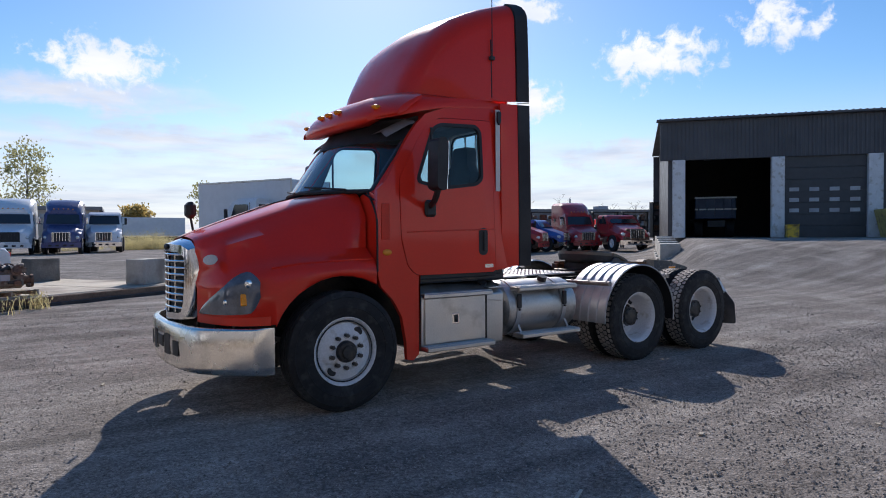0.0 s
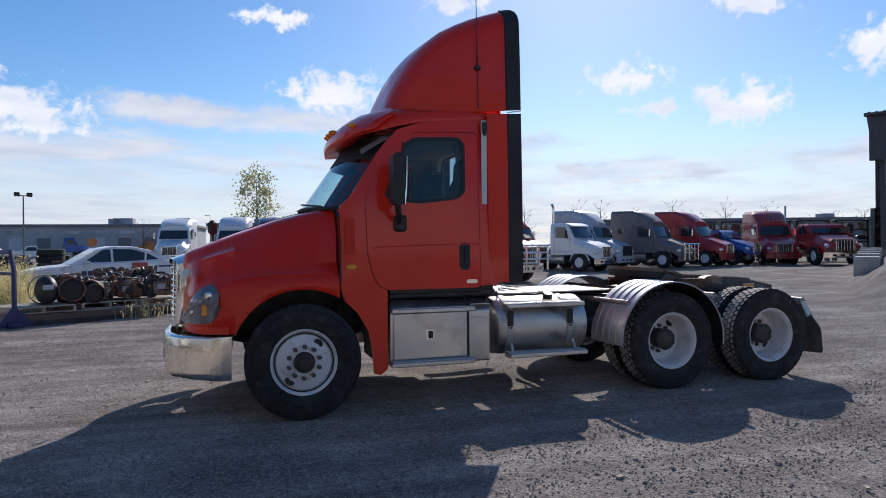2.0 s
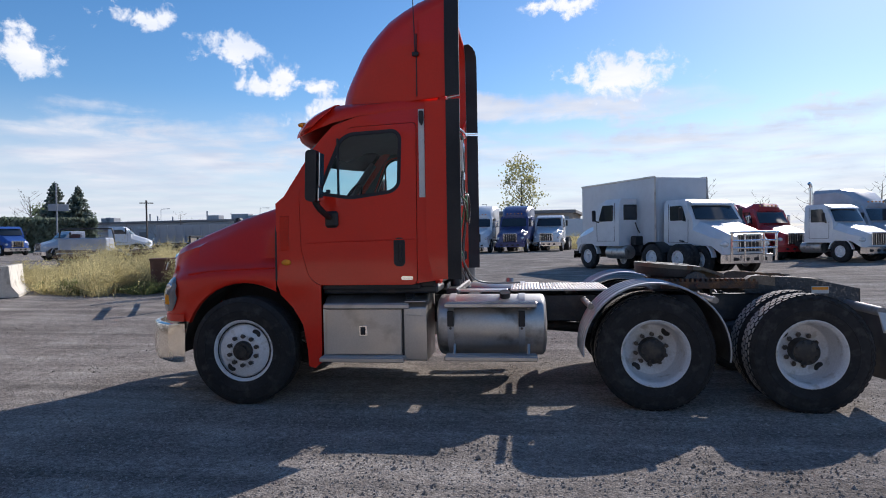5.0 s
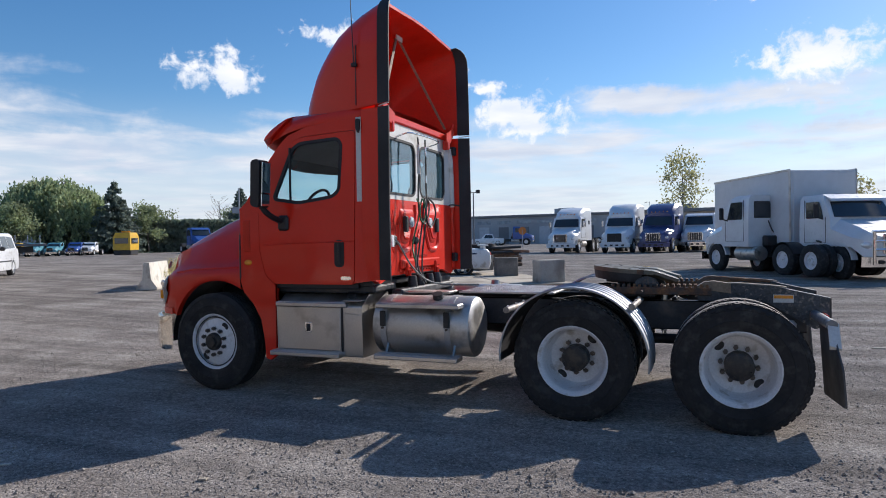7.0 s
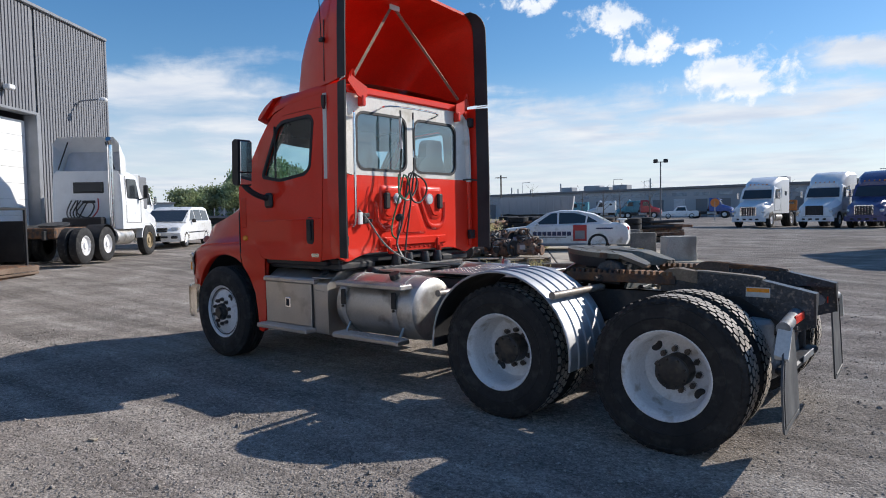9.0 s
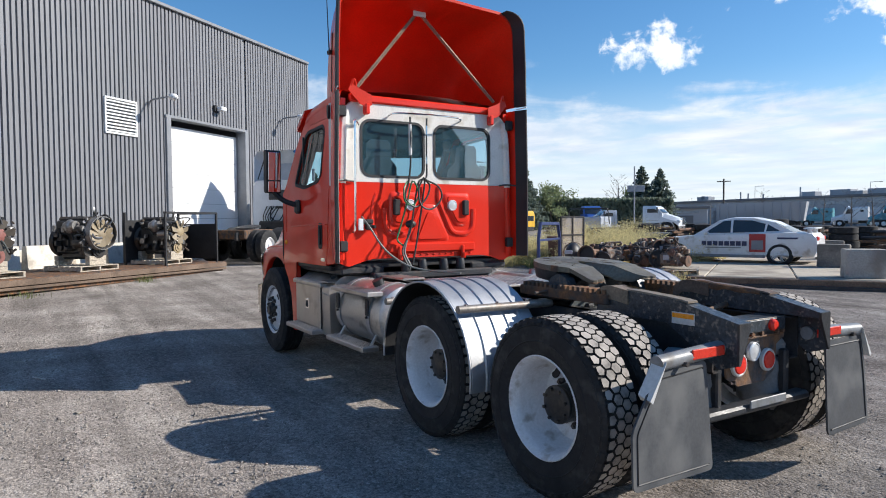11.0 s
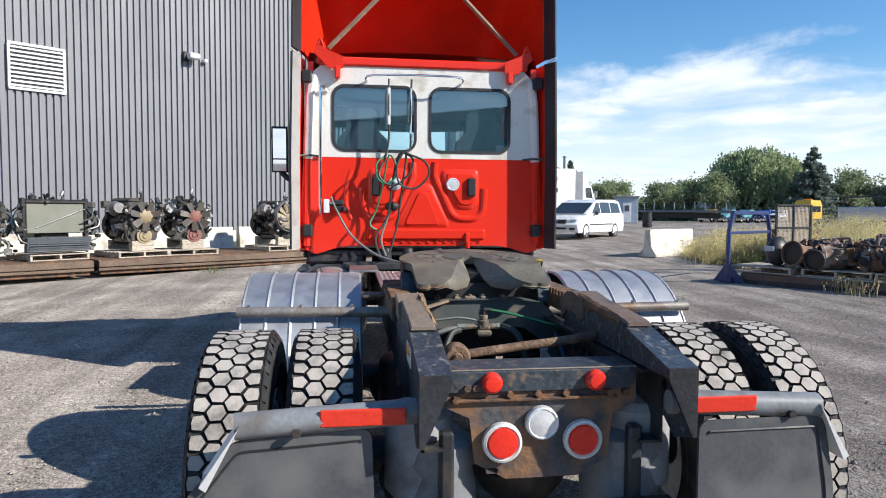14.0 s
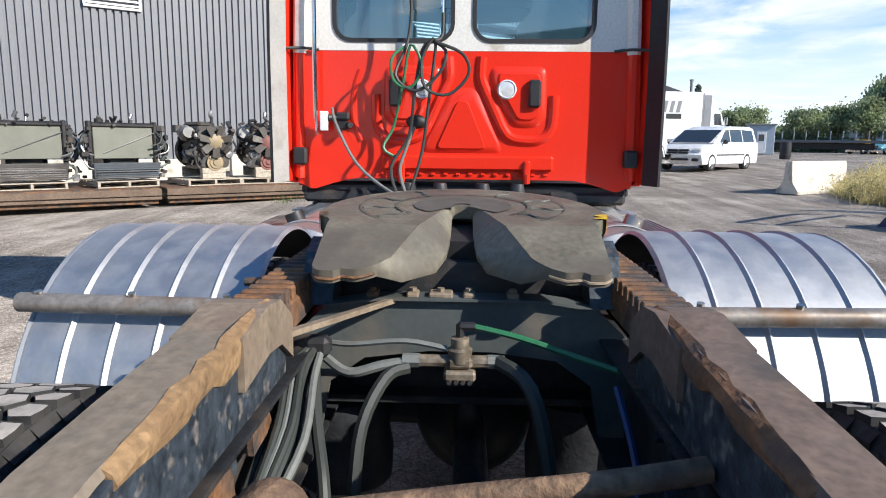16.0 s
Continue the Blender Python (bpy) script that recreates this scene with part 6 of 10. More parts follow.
part("release_handle", Shape().tube([(4.42, -0.30, 1.10), (4.44, -0.50, 1.08), (4.44, -0.60, 1.075)], 0.012, 6), RUST, fifth)
part("saddle", Shape().loft([[(4.22, -w, z), (4.50, -w, z), (4.50, w, z), (4.22, w, z)] for z, w in ((1.035, 0.34), (1.10, 0.33), (1.15, 0.22))]), FRAME, fifth)
part("slider_base", Shape().box((4.30, 0, 1.02), (0.50, 0.72, 0.03), 0.006), FRAME, truck)

# air and electric lines ---------------------------------------------------------
bx = CAB_B
part("air_line", Shape().tube([(bx + 0.15, -0.33, 2.70), (bx + 0.17, -0.335, 2.45), (bx + 0.15, -0.33, 2.2), (bx + 0.16, -0.36, 2.02), (bx + 0.20, -0.42, 1.85), (bx + 0.20, -0.30, 1.76), (bx + 0.19, -0.16, 1.86), (bx + 0.18, -0.12, 2.0), (bx + 0.18, -0.24, 2.04),
                               (bx + 0.18, -0.30, 1.8), (bx + 0.15, -0.34, 1.5), (bx + 0.18, -0.45, 1.3), (bx + 0.25, -0.40, 1.12)], 0.010, 7), HOSE_BLACK, truck, "coiled black air hose")
part("air_line", Shape().tube([(bx + 0.15, -0.13, 2.70), (bx + 0.16, -0.14, 2.4), (bx + 0.16, -0.14, 2.1), (bx + 0.20, -0.18, 2.05), (bx + 0.20, -0.02, 1.98), (bx + 0.20, 0.02, 1.86), (bx + 0.20, -0.10, 1.74), (bx + 0.21, -0.24, 1.78), (bx + 0.20, -0.26, 1.95), (bx + 0.19, -0.18, 2.06),
                               (bx + 0.17, -0.22, 1.7), (bx + 0.15, -0.26, 1.4), (bx + 0.18, -0.33, 1.15)], 0.010, 7), HOSE_BLACK, truck, "coiled black air hose")
part("air_line", Shape().tube([(bx + 0.14, -0.36, 2.03), (bx + 0.21, -0.44, 1.95), (bx + 0.21, -0.43, 1.82), (bx + 0.20, -0.33, 1.78), (bx + 0.20, -0.26, 1.90), (bx + 0.19, -0.33, 2.03), (bx + 0.16, -0.38, 1.8), (bx + 0.12, -0.44, 1.55), (bx + 0.16, -0.50, 1.42), (bx + 0.14, -0.42, 1.36)], 0.009, 7), HOSE_GREEN, truck, "green trailer air line")
part("air_line", Shape().tube([(bx + 0.03, -0.84, 1.66), (bx + 0.12, -0.80, 1.56), (bx + 0.20, -0.66, 1.32), (bx + 0.28, -0.45, 1.16), (bx + 0.42, -0.25, 1.10), (bx + 0.75, -0.1, 1.09)], 0.010, 7), HOSE_GREY, truck, "grey-green air line")
part("air_line", Shape().tube([(bx + 0.10, -0.30, 1.58), (bx + 0.12, -0.36, 1.42), (bx + 0.14, -0.40, 1.28), (bx + 0.2, -0.36, 1.14)], 0.011, 7), HOSE_GREY, truck)
part("line_spring", Shape().rod((bx + 0.155, -0.335, 2.62), (bx + 0.16, -0.335, 2.30), 0.017, 10), REFLECT, truck, "pale hose support spring")
part("line_spring", Shape().rod((bx + 0.155, -0.135, 2.62), (bx + 0.16, -0.14, 2.22), 0.010, 10), CHROME, truck)
part("glad_hand", Shape().box((bx + 0.05, -0.77, 1.61), (0.06, 0.09, 0.05), 0.012).box((bx + 0.045, -0.77, 1.555), (0.05, 0.075, 0.06), 0.012).rod((bx + 0.05, -0.80, 1.60), (bx + 0.09, -0.86, 1.60), 0.022).rod((bx + 0.05, -0.74, 1.56), (bx + 0.09, -0.715, 1.555), 0.018), BLACK, truck, "black air coupling holder")
part("coupling_tag", Shape().box((bx + 0.09, -0.88, 1.58), (0.03, 0.05, 0.12), 0.004), WHITE, truck)
part("glad_hand", Shape().ball((bx + 0.09, -0.30, 1.58), 0.055, 12, 8, s=(0.6, 1.2, 0.8)), BLACK, truck)
# pipes on the frame between ramps
part("frame_hose", Shape().tube([(4.68, -0.33, 0.985), (4.70, -0.26, 0.985), (4.715, -0.13, 1.0), (4.72, -0.03, 0.985)], 0.007, 6), HOSE_GREY, truck)
part("frame_hose", Shape().tube([(4.70, -0.32, 0.95), (4.73, -0.26, 0.925), (4.73, -0.18, 0.945), (4.72, -0.10, 0.955)], 0.012, 7), HOSE_GREY, truck)
part("frame_hose", Shape().tube([(4.73, -0.12, 0.94), (4.76, -0.17, 0.925), (4.84, -0.215, 0.84), (4.9, -0.225, 0.70), (4.92, -0.23, 0.55)], 0.015, 7), HOSE_BLACK, truck)
part("frame_hose", Shape().tube([(4.72, 0.09, 0.955), (4.80, 0.16, 0.92), (4.86, 0.20, 0.75), (4.9, 0.2, 0.55)], 0.018, 7), HOSE_BLACK, truck)
part("frame_hose", Shape().tube([(4.72, 0.03, 1.04), (4.74, 0.14, 1.02), (4.78, 0.28, 0.985), (4.82, 0.36, 0.97)], 0.0075, 6), HOSE_GREEN, truck, "bright green nylon air line")
part("frame_hose", Shape().tube([(4.70, -0.35, 0.96), (4.86, -0.31, 0.86), (4.98, -0.27, 0.76), (5.05, -0.26, 0.6)], 0.014, 10), HOSE_BLACK, truck)
part("frame_hose", Shape().tube([(4.80, 0.35, 0.93), (4.92, 0.37, 0.8), (4.98, 0.36, 0.68)], 0.008, 6), HOSE_BLUE, truck)
wr = random.Random(17)
for k in range(9):
    dy, dz = wr.uniform(-0.03, 0.03), wr.uniform(-0.03, 0.03)
    part("wire_loom", Shape().tube([(4.70, -0.335 + 0.3 * dy, 0.985), (4.82, -0.350 + dy, 0.95 + dz), (4.98, -0.335 + dy, 0.88 + dz), (5.16, -0.350 + dy * 0.6, 0.80 + dz), (5.36, -0.345 + dy, 0.70 + dz)], wr.uniform(0.004, 0.009), 8), (HOSE_BLACK, HOSE_GREY, HOSE_BLACK, WORN_TOP)[k % 4], truck)
part("loom_clamp", Shape().box((4.72, -0.335, 0.985), (0.05, 0.06, 0.05), 0.012), BLACK, truck)
for x, z, t in ((5.02, 0.93, 12), (5.22, 0.88, -8), (5.46, 0.84, 5)):
    part("rusty_bracket", Shape().prism([(-0.06, -0.05), (0.06, -0.035), (0.05, 0.05), (-0.03, 0.045)], -0.006, 0.006, m=pose(x, -0.385, z, 0, t, 0)), RUST, truck)
for k in range(3):
    part("wire_loom", Shape().tube([(4.70 + 0.02 * k, -0.38, 0.97), (4.95, -0.39 + 0.012 * k, 0.88), (5.2, -0.385 + 0.01 * k, 0.80), (5.45, -0.38, 0.74 + 0.02 * k)], 0.007, 8), HOSE_GREY if k == 1 else HOSE_BLACK, truck)
valve = part("relay_valve", Shape().lathe([(0.955, 0.0), (0.955, 0.026), (0.985, 0.03), (0.99, 0.022), (1.012, 0.022), (1.016, 0.0)], 14, "z", (4.72, 0.0, 0)).box((4.72, 0.0, 0.955), (0.045, 0.06, 0.03), 0.008), VALVE, truck, "weathered brass and grey relay valve")
part("valve_base", Shape().box((4.725, 0.0, 0.925), (0.05, 0.075, 0.025), 0.006).rod((4.72, -0.10, 0.955), (4.72, 0.10, 0.955), 0.015, 10), VALVE, valve)
part("valve_elbow", Shape().rod((4.72, 0.0, 1.016), (4.72, 0.0, 1.045), 0.010, 8).rod((4.72, 0.0, 1.04), (4.72, 0.035, 1.04), 0.011, 8), BLACK, valve)
for y in (-0.115, 0.085):
    part("valve_fitting", Shape().rod((4.72, y - 0.02, 0.955), (4.72, y + 0.02, 0.955), 0.017, 6), HOSE_GREY, valve)
for k in range(4):
    part("valve_bolt", Shape().rod((4.745, -0.024 + 0.016 * k, 0.915), (4.758, -0.024 + 0.016 * k, 0.915), 0.006, 6), NUT, valve)


# ---- ground ----
def gravel_material():
    """Packed crushed stone: two sizes of chips in a fine dusty bed, with smoother worn tracks."""
    m = mat("gravel_yard", (0.236, 0.206, 0.181), 0.95, var=0.18, scale=0.35, fine=0.30, fscale=26, dirt=(0.340, 0.303, 0.266), dirt_amt=0.8, dscale=0.9, rvar=0.04, spec=0.08)
    n, l = m.node_tree.nodes, m.node_tree.links
    b = n["Principled BSDF"]
    b.inputs["Diffuse Roughness"].default_value = 0.4
    base = b.inputs["Base Color"].links[0].from_socket
    geo = n.new("ShaderNodeNewGeometry")
    heights = []
    col = base
    for scale, lo, hi, share in ((46.0, 0.58, 1.45, 0.55), (100.0, 0.58, 1.45, 0.7), (13.0, 0.8, 1.25, 0.45)):
        v = n.new("ShaderNodeTexVoronoi")
        v.inputs["Scale"].default_value = scale
        l.new(geo.outputs["Position"], v.inputs["Vector"])
        sep = n.new("ShaderNodeSeparateColor")
        l.new(v.outputs["Color"], sep.inputs[0])
        r = n.new("ShaderNodeMapRange")
        for k, x in enumerate((0.0, 1.0, lo, hi)):
            r.inputs[k + 1].default_value = x
        l.new(sep.outputs[0], r.inputs[0])
        hs = n.new("ShaderNodeHueSaturation")
        hs.inputs["Fac"].default_value = share
        l.new(col, hs.inputs["Color"])
        l.new(r.outputs[0], hs.inputs["Value"])
        col = hs.outputs[0]
        inv = n.new("ShaderNodeMath")
        inv.operation = "MULTIPLY_ADD"
        inv.inputs[1].default_value, inv.inputs[2].default_value = -1.0 / scale, 0.6 / scale
        l.new(v.outputs["Distance"], inv.inputs[0])
        mul = n.new("ShaderNodeMath")
        mul.operation = "MULTIPLY"
        l.new(inv.outputs[0], mul.inputs[0])
        l.new(sep.outputs[1], mul.inputs[1])
        heights.append(mul.outputs[0])
    total = heights[0]
    for h in heights[1:2]:
        add = n.new("ShaderNodeMath")
        l.new(total, add.inputs[0])
        l.new(h, add.inputs[1])
        total = add.outputs[0]
    # old wheel tracks: long drawn-out streaks of finer, paler dust in two directions
    for turn, along, across, amt in ((12.0, 0.16, 2.6, 0.17), (68.0, 0.12, 2.1, 0.15)):
        mp = n.new("ShaderNodeMapping")
        mp.inputs["Rotation"].default_value, mp.inputs["Scale"].default_value = (0, 0, radians(turn)), (along, across, 1)
        l.new(geo.outputs["Position"], mp.inputs["Vector"])
        t = n.new("ShaderNodeTexNoise")
        t.inputs["Scale"].default_value, t.inputs["Detail"].default_value, t.inputs["Distortion"].default_value = 1.0, 4.0, 0.6
        l.new(mp.outputs[0], t.inputs["Vector"])
        r = n.new("ShaderNodeMapRange")
        for k, x in enumerate((0.36, 0.64, 1 - amt, 1 + amt)):
            r.inputs[k + 1].default_value = x
        l.new(t.outputs["Fac"], r.inputs[0])
        hs = n.new("ShaderNodeHueSaturation")
        l.new(col, hs.inputs["Color"])
        l.new(r.outputs[0], hs.inputs["Value"])
        col = hs.outputs[0]
    # lumps and ruts
    big = n.new("ShaderNodeTexNoise")
    big.inputs["Scale"].default_value, big.inputs["Detail"].default_value = 5.0, 6.0
    l.new(geo.outputs["Position"], big.inputs["Vector"])
    lump = n.new("ShaderNodeMath")
    lump.operation = "MULTIPLY_ADD"
    lump.inputs[1].default_value = 0.035
    l.new(big.outputs["Fac"], lump.inputs[0])
    l.new(total, lump.inputs[2])
    bp = n.new("ShaderNodeBump")
    bp.inputs["Strength"].default_value, bp.inputs["Distance"].default_value = 0.62, 1.0
    l.new(lump.outputs[0], bp.inputs["Height"])
    l.new(bp.outputs[0], b.inputs["Normal"])
    l.new(col, b.inputs["Base Color"])
    return m


GRAVEL = gravel_material()
gs = Shape()
radii = [0, 0.6, 1.2, 1.8, 2.4, 3, 3.6, 4.2, 4.8, 5.4, 6, 6.6, 7.2, 7.8, 8.5, 9.3, 10.2, 11.2, 12.5, 14, 16, 18, 20, 22, 24, 26, 28, 30, 33, 36, 40, 46, 55, 70, 100, 160, 300, 700, 2000]
SEG = 120
verts, faces = [], []
for i, r in enumerate(radii):
    for k in range(SEG):
        a = 2 * math.pi * k / SEG
        x, y = 3 + r * math.cos(a), r * math.sin(a)
        dz = 0.022 * noise.noise(Vector((x * 0.7, y * 0.7, 0.3))) + 0.012 * noise.noise(Vector((x * 2.1, y * 2.1, 5.0))) if r < 40 else 0
        verts.append((x, y, rise(x, y) + dz - 0.008))
for i in range(len(radii) - 1):
    for k in range(SEG):
        faces.append((i * SEG + k, i * SEG + (k + 1) % SEG, (i + 1) * SEG + (k + 1) % SEG, (i + 1) * SEG + k))
gs.add(verts, faces)
ground = solid("ground", gs, GRAVEL, "grey-brown packed gravel yard", "ground", kind="structure", sharp=180)

STONE = mat("loose_stone", (0.30, 0.268, 0.238), 0.95, var=0.5, scale=20, fine=0.4, fscale=80, spec=0.1)
STONE.node_tree.nodes["Principled BSDF"].inputs["Diffuse Roughness"].default_value = 0.4
rng = random.Random(7)
stones = Shape()
for k in range(60000):
    x, y = rng.uniform(-7, 12), rng.uniform(-8, 8)
    if k % 2 == 0:
        x, y = rng.uniform(-4, 10), rng.uniform(-6.8, -1.5)
    r = rng.uniform(0.005, 0.013) * (2.0 if rng.random() < 0.04 else 1)
    z = rise(x, y) + 0.022 * noise.noise(Vector((x * 0.7, y * 0.7, 0.3))) + 0.012 * noise.noise(Vector((x * 2.1, y * 2.1, 5.0))) - 0.008 + r * 0.2
    a = rng.uniform(0, 6.28)
    ca, sa = math.cos(a) * r, math.sin(a) * r
    h = r * rng.uniform(0.5, 0.9)
    stones.add([(x + ca, y + sa, z), (x - sa * 0.8, y + ca * 0.8, z), (x - ca, y - sa, z), (x + sa * 0.9, y - ca * 0.9, z), (x + ca * 0.2, y + sa * 0.3, z + h)], [(0, 1, 4), (1, 2, 4), (2, 3, 4), (3, 0, 4)])
me = bpy.data.meshes.new("gravel")
me.from_pydata(stones.v, [], stones.f)
me.materials.append(STONE)
tagged(new("gravel", me), "loose grey stones strewn over the yard", "gravel", kind="stuff")

# a few pale scraps on the ground
for k, (x, y, sx, sy, a) in enumerate(((1.85, -3.42, 0.06, 0.04, 20), (0.2, -3.7, 0.22, 0.02, 30), (-1.6, 1.2, 0.10, 0.02, 70), (6.9, -3.1, 0.08, 0.03, 10), (3.2, -4.1, 0.05, 0.03, 60), (7.2, 3.6, 0.24, 0.03, 15), (-0.9, -3.9, 0.16, 0.015, 50))):
    solid("scrap", Shape().box((0, 0, 0.006), (sx, sy, 0.012), 0.003), CONCRETE_PALE if k % 2 else WOOD, "pale scrap lying on the gravel", "scrap", pose(x, y, rise(x, y) + 0.004, 0, 0, a), group="scraps on the gravel")

# ---- the big grey building ----
CLAD = mat("grey_cladding", (0.19, 0.195, 0.212), 0.55, var=0.06, scale=0.6, fine=0.05, fscale=40, bump=0.05, bscale=40, metal=0.0, stretch=(1, 1, 0.3))
DARK_CLAD = mat("dark_cladding", (0.055, 0.057, 0.065), 0.5, var=0.12, scale=0.8)
DOOR_W = mat("white_door", (0.80, 0.80, 0.80), 0.5, var=0.05, scale=0.8)
GREY_PAINT = mat("grey_paint", (0.22, 0.23, 0.25), 0.5, var=0.1)
S0, S1, TOP, D0, D1, DTOP = -26.0, 18.85, 9.0, 10.15, 14.25, 5.30


def ribbed(a, b, z0, z1, pitch=0.165, deep=0.055, gap=0.05):
    """Upright ribs between a and b along the wall's s, standing out along n."""
    s, u, line = Shape(), a, []
    while u < b - 1e-6:
        e = min(u + pitch, b)
        f = min(u + pitch - gap, b)
        line += [(u + 0.006, 0.0), (f - 0.006, 0.0), (f, -deep), (e, -deep)]
        u = e
    s.loft([[(p[0], p[1], z0) for p in line], [(p[0], p[1], z1) for p in line]], closed=False, caps=False)
    return s


wall_w = thing("wall_west", "light grey ribbed steel wall of a tall industrial building", "building wall", WALL_M, kind="structure")
part("cladding", ribbed(S0, D0, 0.9, TOP), CLAD, wall_w, sharp=20)
part("cladding", ribbed(D0, D1, DTOP, TOP), CLAD, wall_w, sharp=20)
part("cladding", ribbed(D1 + 0.15, S1, 0.9, TOP), CLAD, wall_w, sharp=20)
part("wall_core", Shape().box(((S0 + D0) / 2, -0.25, 4.5), (D0 - S0, 0.38, 9.0), 0.01).box(((D1 + S1) / 2, -0.25, 4.5), (S1 - D1, 0.38, 9.0), 0.01).box(((D0 + D1) / 2, -0.25, (DTOP + 9) / 2), (D1 - D0, 0.38, 9 - DTOP), 0.01), GREY_PAINT, wall_w)
part("plinth", Shape().box(((S0 + D0) / 2, -0.01, 0.5), (D0 - S0, 0.1, 0.85), 0.01).box(((D1 + S1) / 2, -0.01, 0.5), (S1 - D1, 0.1, 0.85), 0.01), CONCRETE_PALE, wall_w)
part("roof_flashing", Shape().box(((S0 + S1) / 2, -0.08, TOP + 0.05), (S1 - S0 + 0.1, 0.36, 0.12), 0.02), GREY_PAINT, wall_w)
part("corner_flashing", Shape().box((S1 + 0.0, -0.05, 4.6), (0.12, 0.2, 8.9), 0.02), GREY_PAINT, wall_w)
bld = thing("building_body", "flat roofed body of the grey industrial building", "building", WALL_M, kind="structure")
part("side_wall", Shape().box((S1 - 0.15, -10.4, 4.5), (0.3, 20.0, 9.0), 0.01), CLAD, bld)
part("roof", Shape().box(((S0 + S1) / 2, -10.4, 8.9), (S1 - S0 - 0.2, 20, 0.25), 0.02), GREY_PAINT, bld)
part("back_wall", Shape().box(((S0 + S1) / 2, -20.4, 4.4), (S1 - S0, 0.3, 8.8), 0.01), GREY_PAINT, bld)
door_big = thing("door_1", "white roll-up door, closed, in a deep steel frame", "door", WALL_M, kind="structure")
for k in range(9):
    part("door_panel", Shape().box(((D0 + D1) / 2, -0.40, 0.45 + 0.545 * k), (D1 - D0 - 0.1, 0.06, 0.538), 0.006), DOOR_W, door_big)
for s in (D0 - 0.02, D1 + 0.07):
    part("door_jamb", Shape().box((s, -0.16, 2.75), (0.22, 0.46, 5.1), 0.015), GREY_PAINT, door_big)
part("door_header", Shape().box(((D0 + D1) / 2, -0.14, DTOP + 0.02), (D1 - D0 + 0.3, 0.40, 0.10), 0.015), GREY_PAINT, door_big)
part("door_bumper", Shape().box(((D0 + D1) / 2, -0.3, 0.8), (D1 - D0 - 0.2, 0.12, 0.7), 0.02), WHITE, door_big)


def louvre(s, z):
    v = thing("wall_louvre", "white metal louvre with horizontal slats in the wall", "vent", WALL_M @ pose(s, 0.02, z), group="louvres in the grey wall")
    fr = Shape().box((0, 0, 0.54), (1.24, 0.07, 0.06), 0.008).box((0, 0, -0.54), (1.24, 0.07, 0.06), 0.008).box((-0.6, 0, 0), (0.06, 0.07, 1.05), 0.008).box((0.6, 0, 0), (0.06, 0.07, 1.05), 0.008)
    part("frame", fr, DOOR_W, v)
    part("backing", Shape().box((0, -0.03, 0), (1.2, 0.02, 1.05), 0.002), GREY_PAINT, v)
    for k in range(10):
        part("slat", Shape().box((0, 0, 0), (1.14, 0.10, 0.012), 0.003, m=pose(0, 0.005, -0.46 + 0.102 * k, -38)), DOOR_W, v)


louvre(-0.62, 5.0)
louvre(8.16, 5.0)


def flood(s, z):
    v = thing("flood_lamp", "white and black flood lamp on the wall", "lamp", WALL_M @ pose(s, 0, z), group="lamps on the grey wall")
    part("backplate", Shape().box((0, 0.05, 0), (0.16, 0.12, 0.26), 0.02), BLACK, v)
    part("head", Shape().box((0.16, 0.22, 0.0), (0.30, 0.26, 0.16), 0.03), WHITE, v)


def arm_lamp(s, z):
    v = thing("arm_lamp", "small lamp on a curved arm from the wall", "lamp", WALL_M @ pose(s, 0, z), group="lamps on the grey wall")
    part("arm", Shape().tube([(0, 0, -0.3), (0, 0.12, -0.05), (0.0, 0.5, 0.0), (0, 0.95, 0.02)], 0.03, 8), GREY_PAINT, v)
    part("head", Shape().ball((0, 1.05, 0.0), 0.14, 14, 8, s=(1, 1.3, 0.8)), WHITE, v)


flood(3.1, 5.92)
flood(12.5, 5.94)
arm_lamp(9.3, 5.75)
arm_lamp(16.7, 6.2)
# small box lamp beside the flood lamp
solid("box_lamp", Shape().box((0, 0.08, 0), (0.10, 0.18, 0.10), 0.02), WHITE, "small white box lamp on the wall", "camera", WALL_M @ pose(3.66, 0, 5.87))

# concrete barriers against the plinth
def jersey(m, label, mt=CONCRETE_PALE, length=2.4, h=0.82):
    pro = [(-0.30, 0.0), (0.30, 0.0), (0.30, 0.07), (0.13, 0.30), (0.085, h - 0.02), (0.07, h), (-0.07, h), (-0.085, h - 0.02), (-0.13, 0.30), (-0.30, 0.07)]
    s = Shape().loft([[(x, py * w, pz) for py, pz in pro] for x, w in ((-length / 2, 0.97), (-length / 2 + 0.03, 1.0), (-0.3, 1.0), (0.3, 1.0), (length / 2 - 0.03, 1.0), (length / 2, 0.97))])
    return solid("concrete_barrier", s, mt, label, "barrier", m, group="concrete barriers")


for s in (2.9, 5.4, 7.9):
    jersey(WALL_M @ pose(s, 0.8, 0.2), "pale concrete barrier standing against the grey wall", length=2.3, h=0.86)
bx, by = -11.35, 9.2
jersey(pose(bx, by, rise(bx, by) - 0.01, 0, 0, 123), "pale concrete barrier standing alone on the gravel", length=2.5)

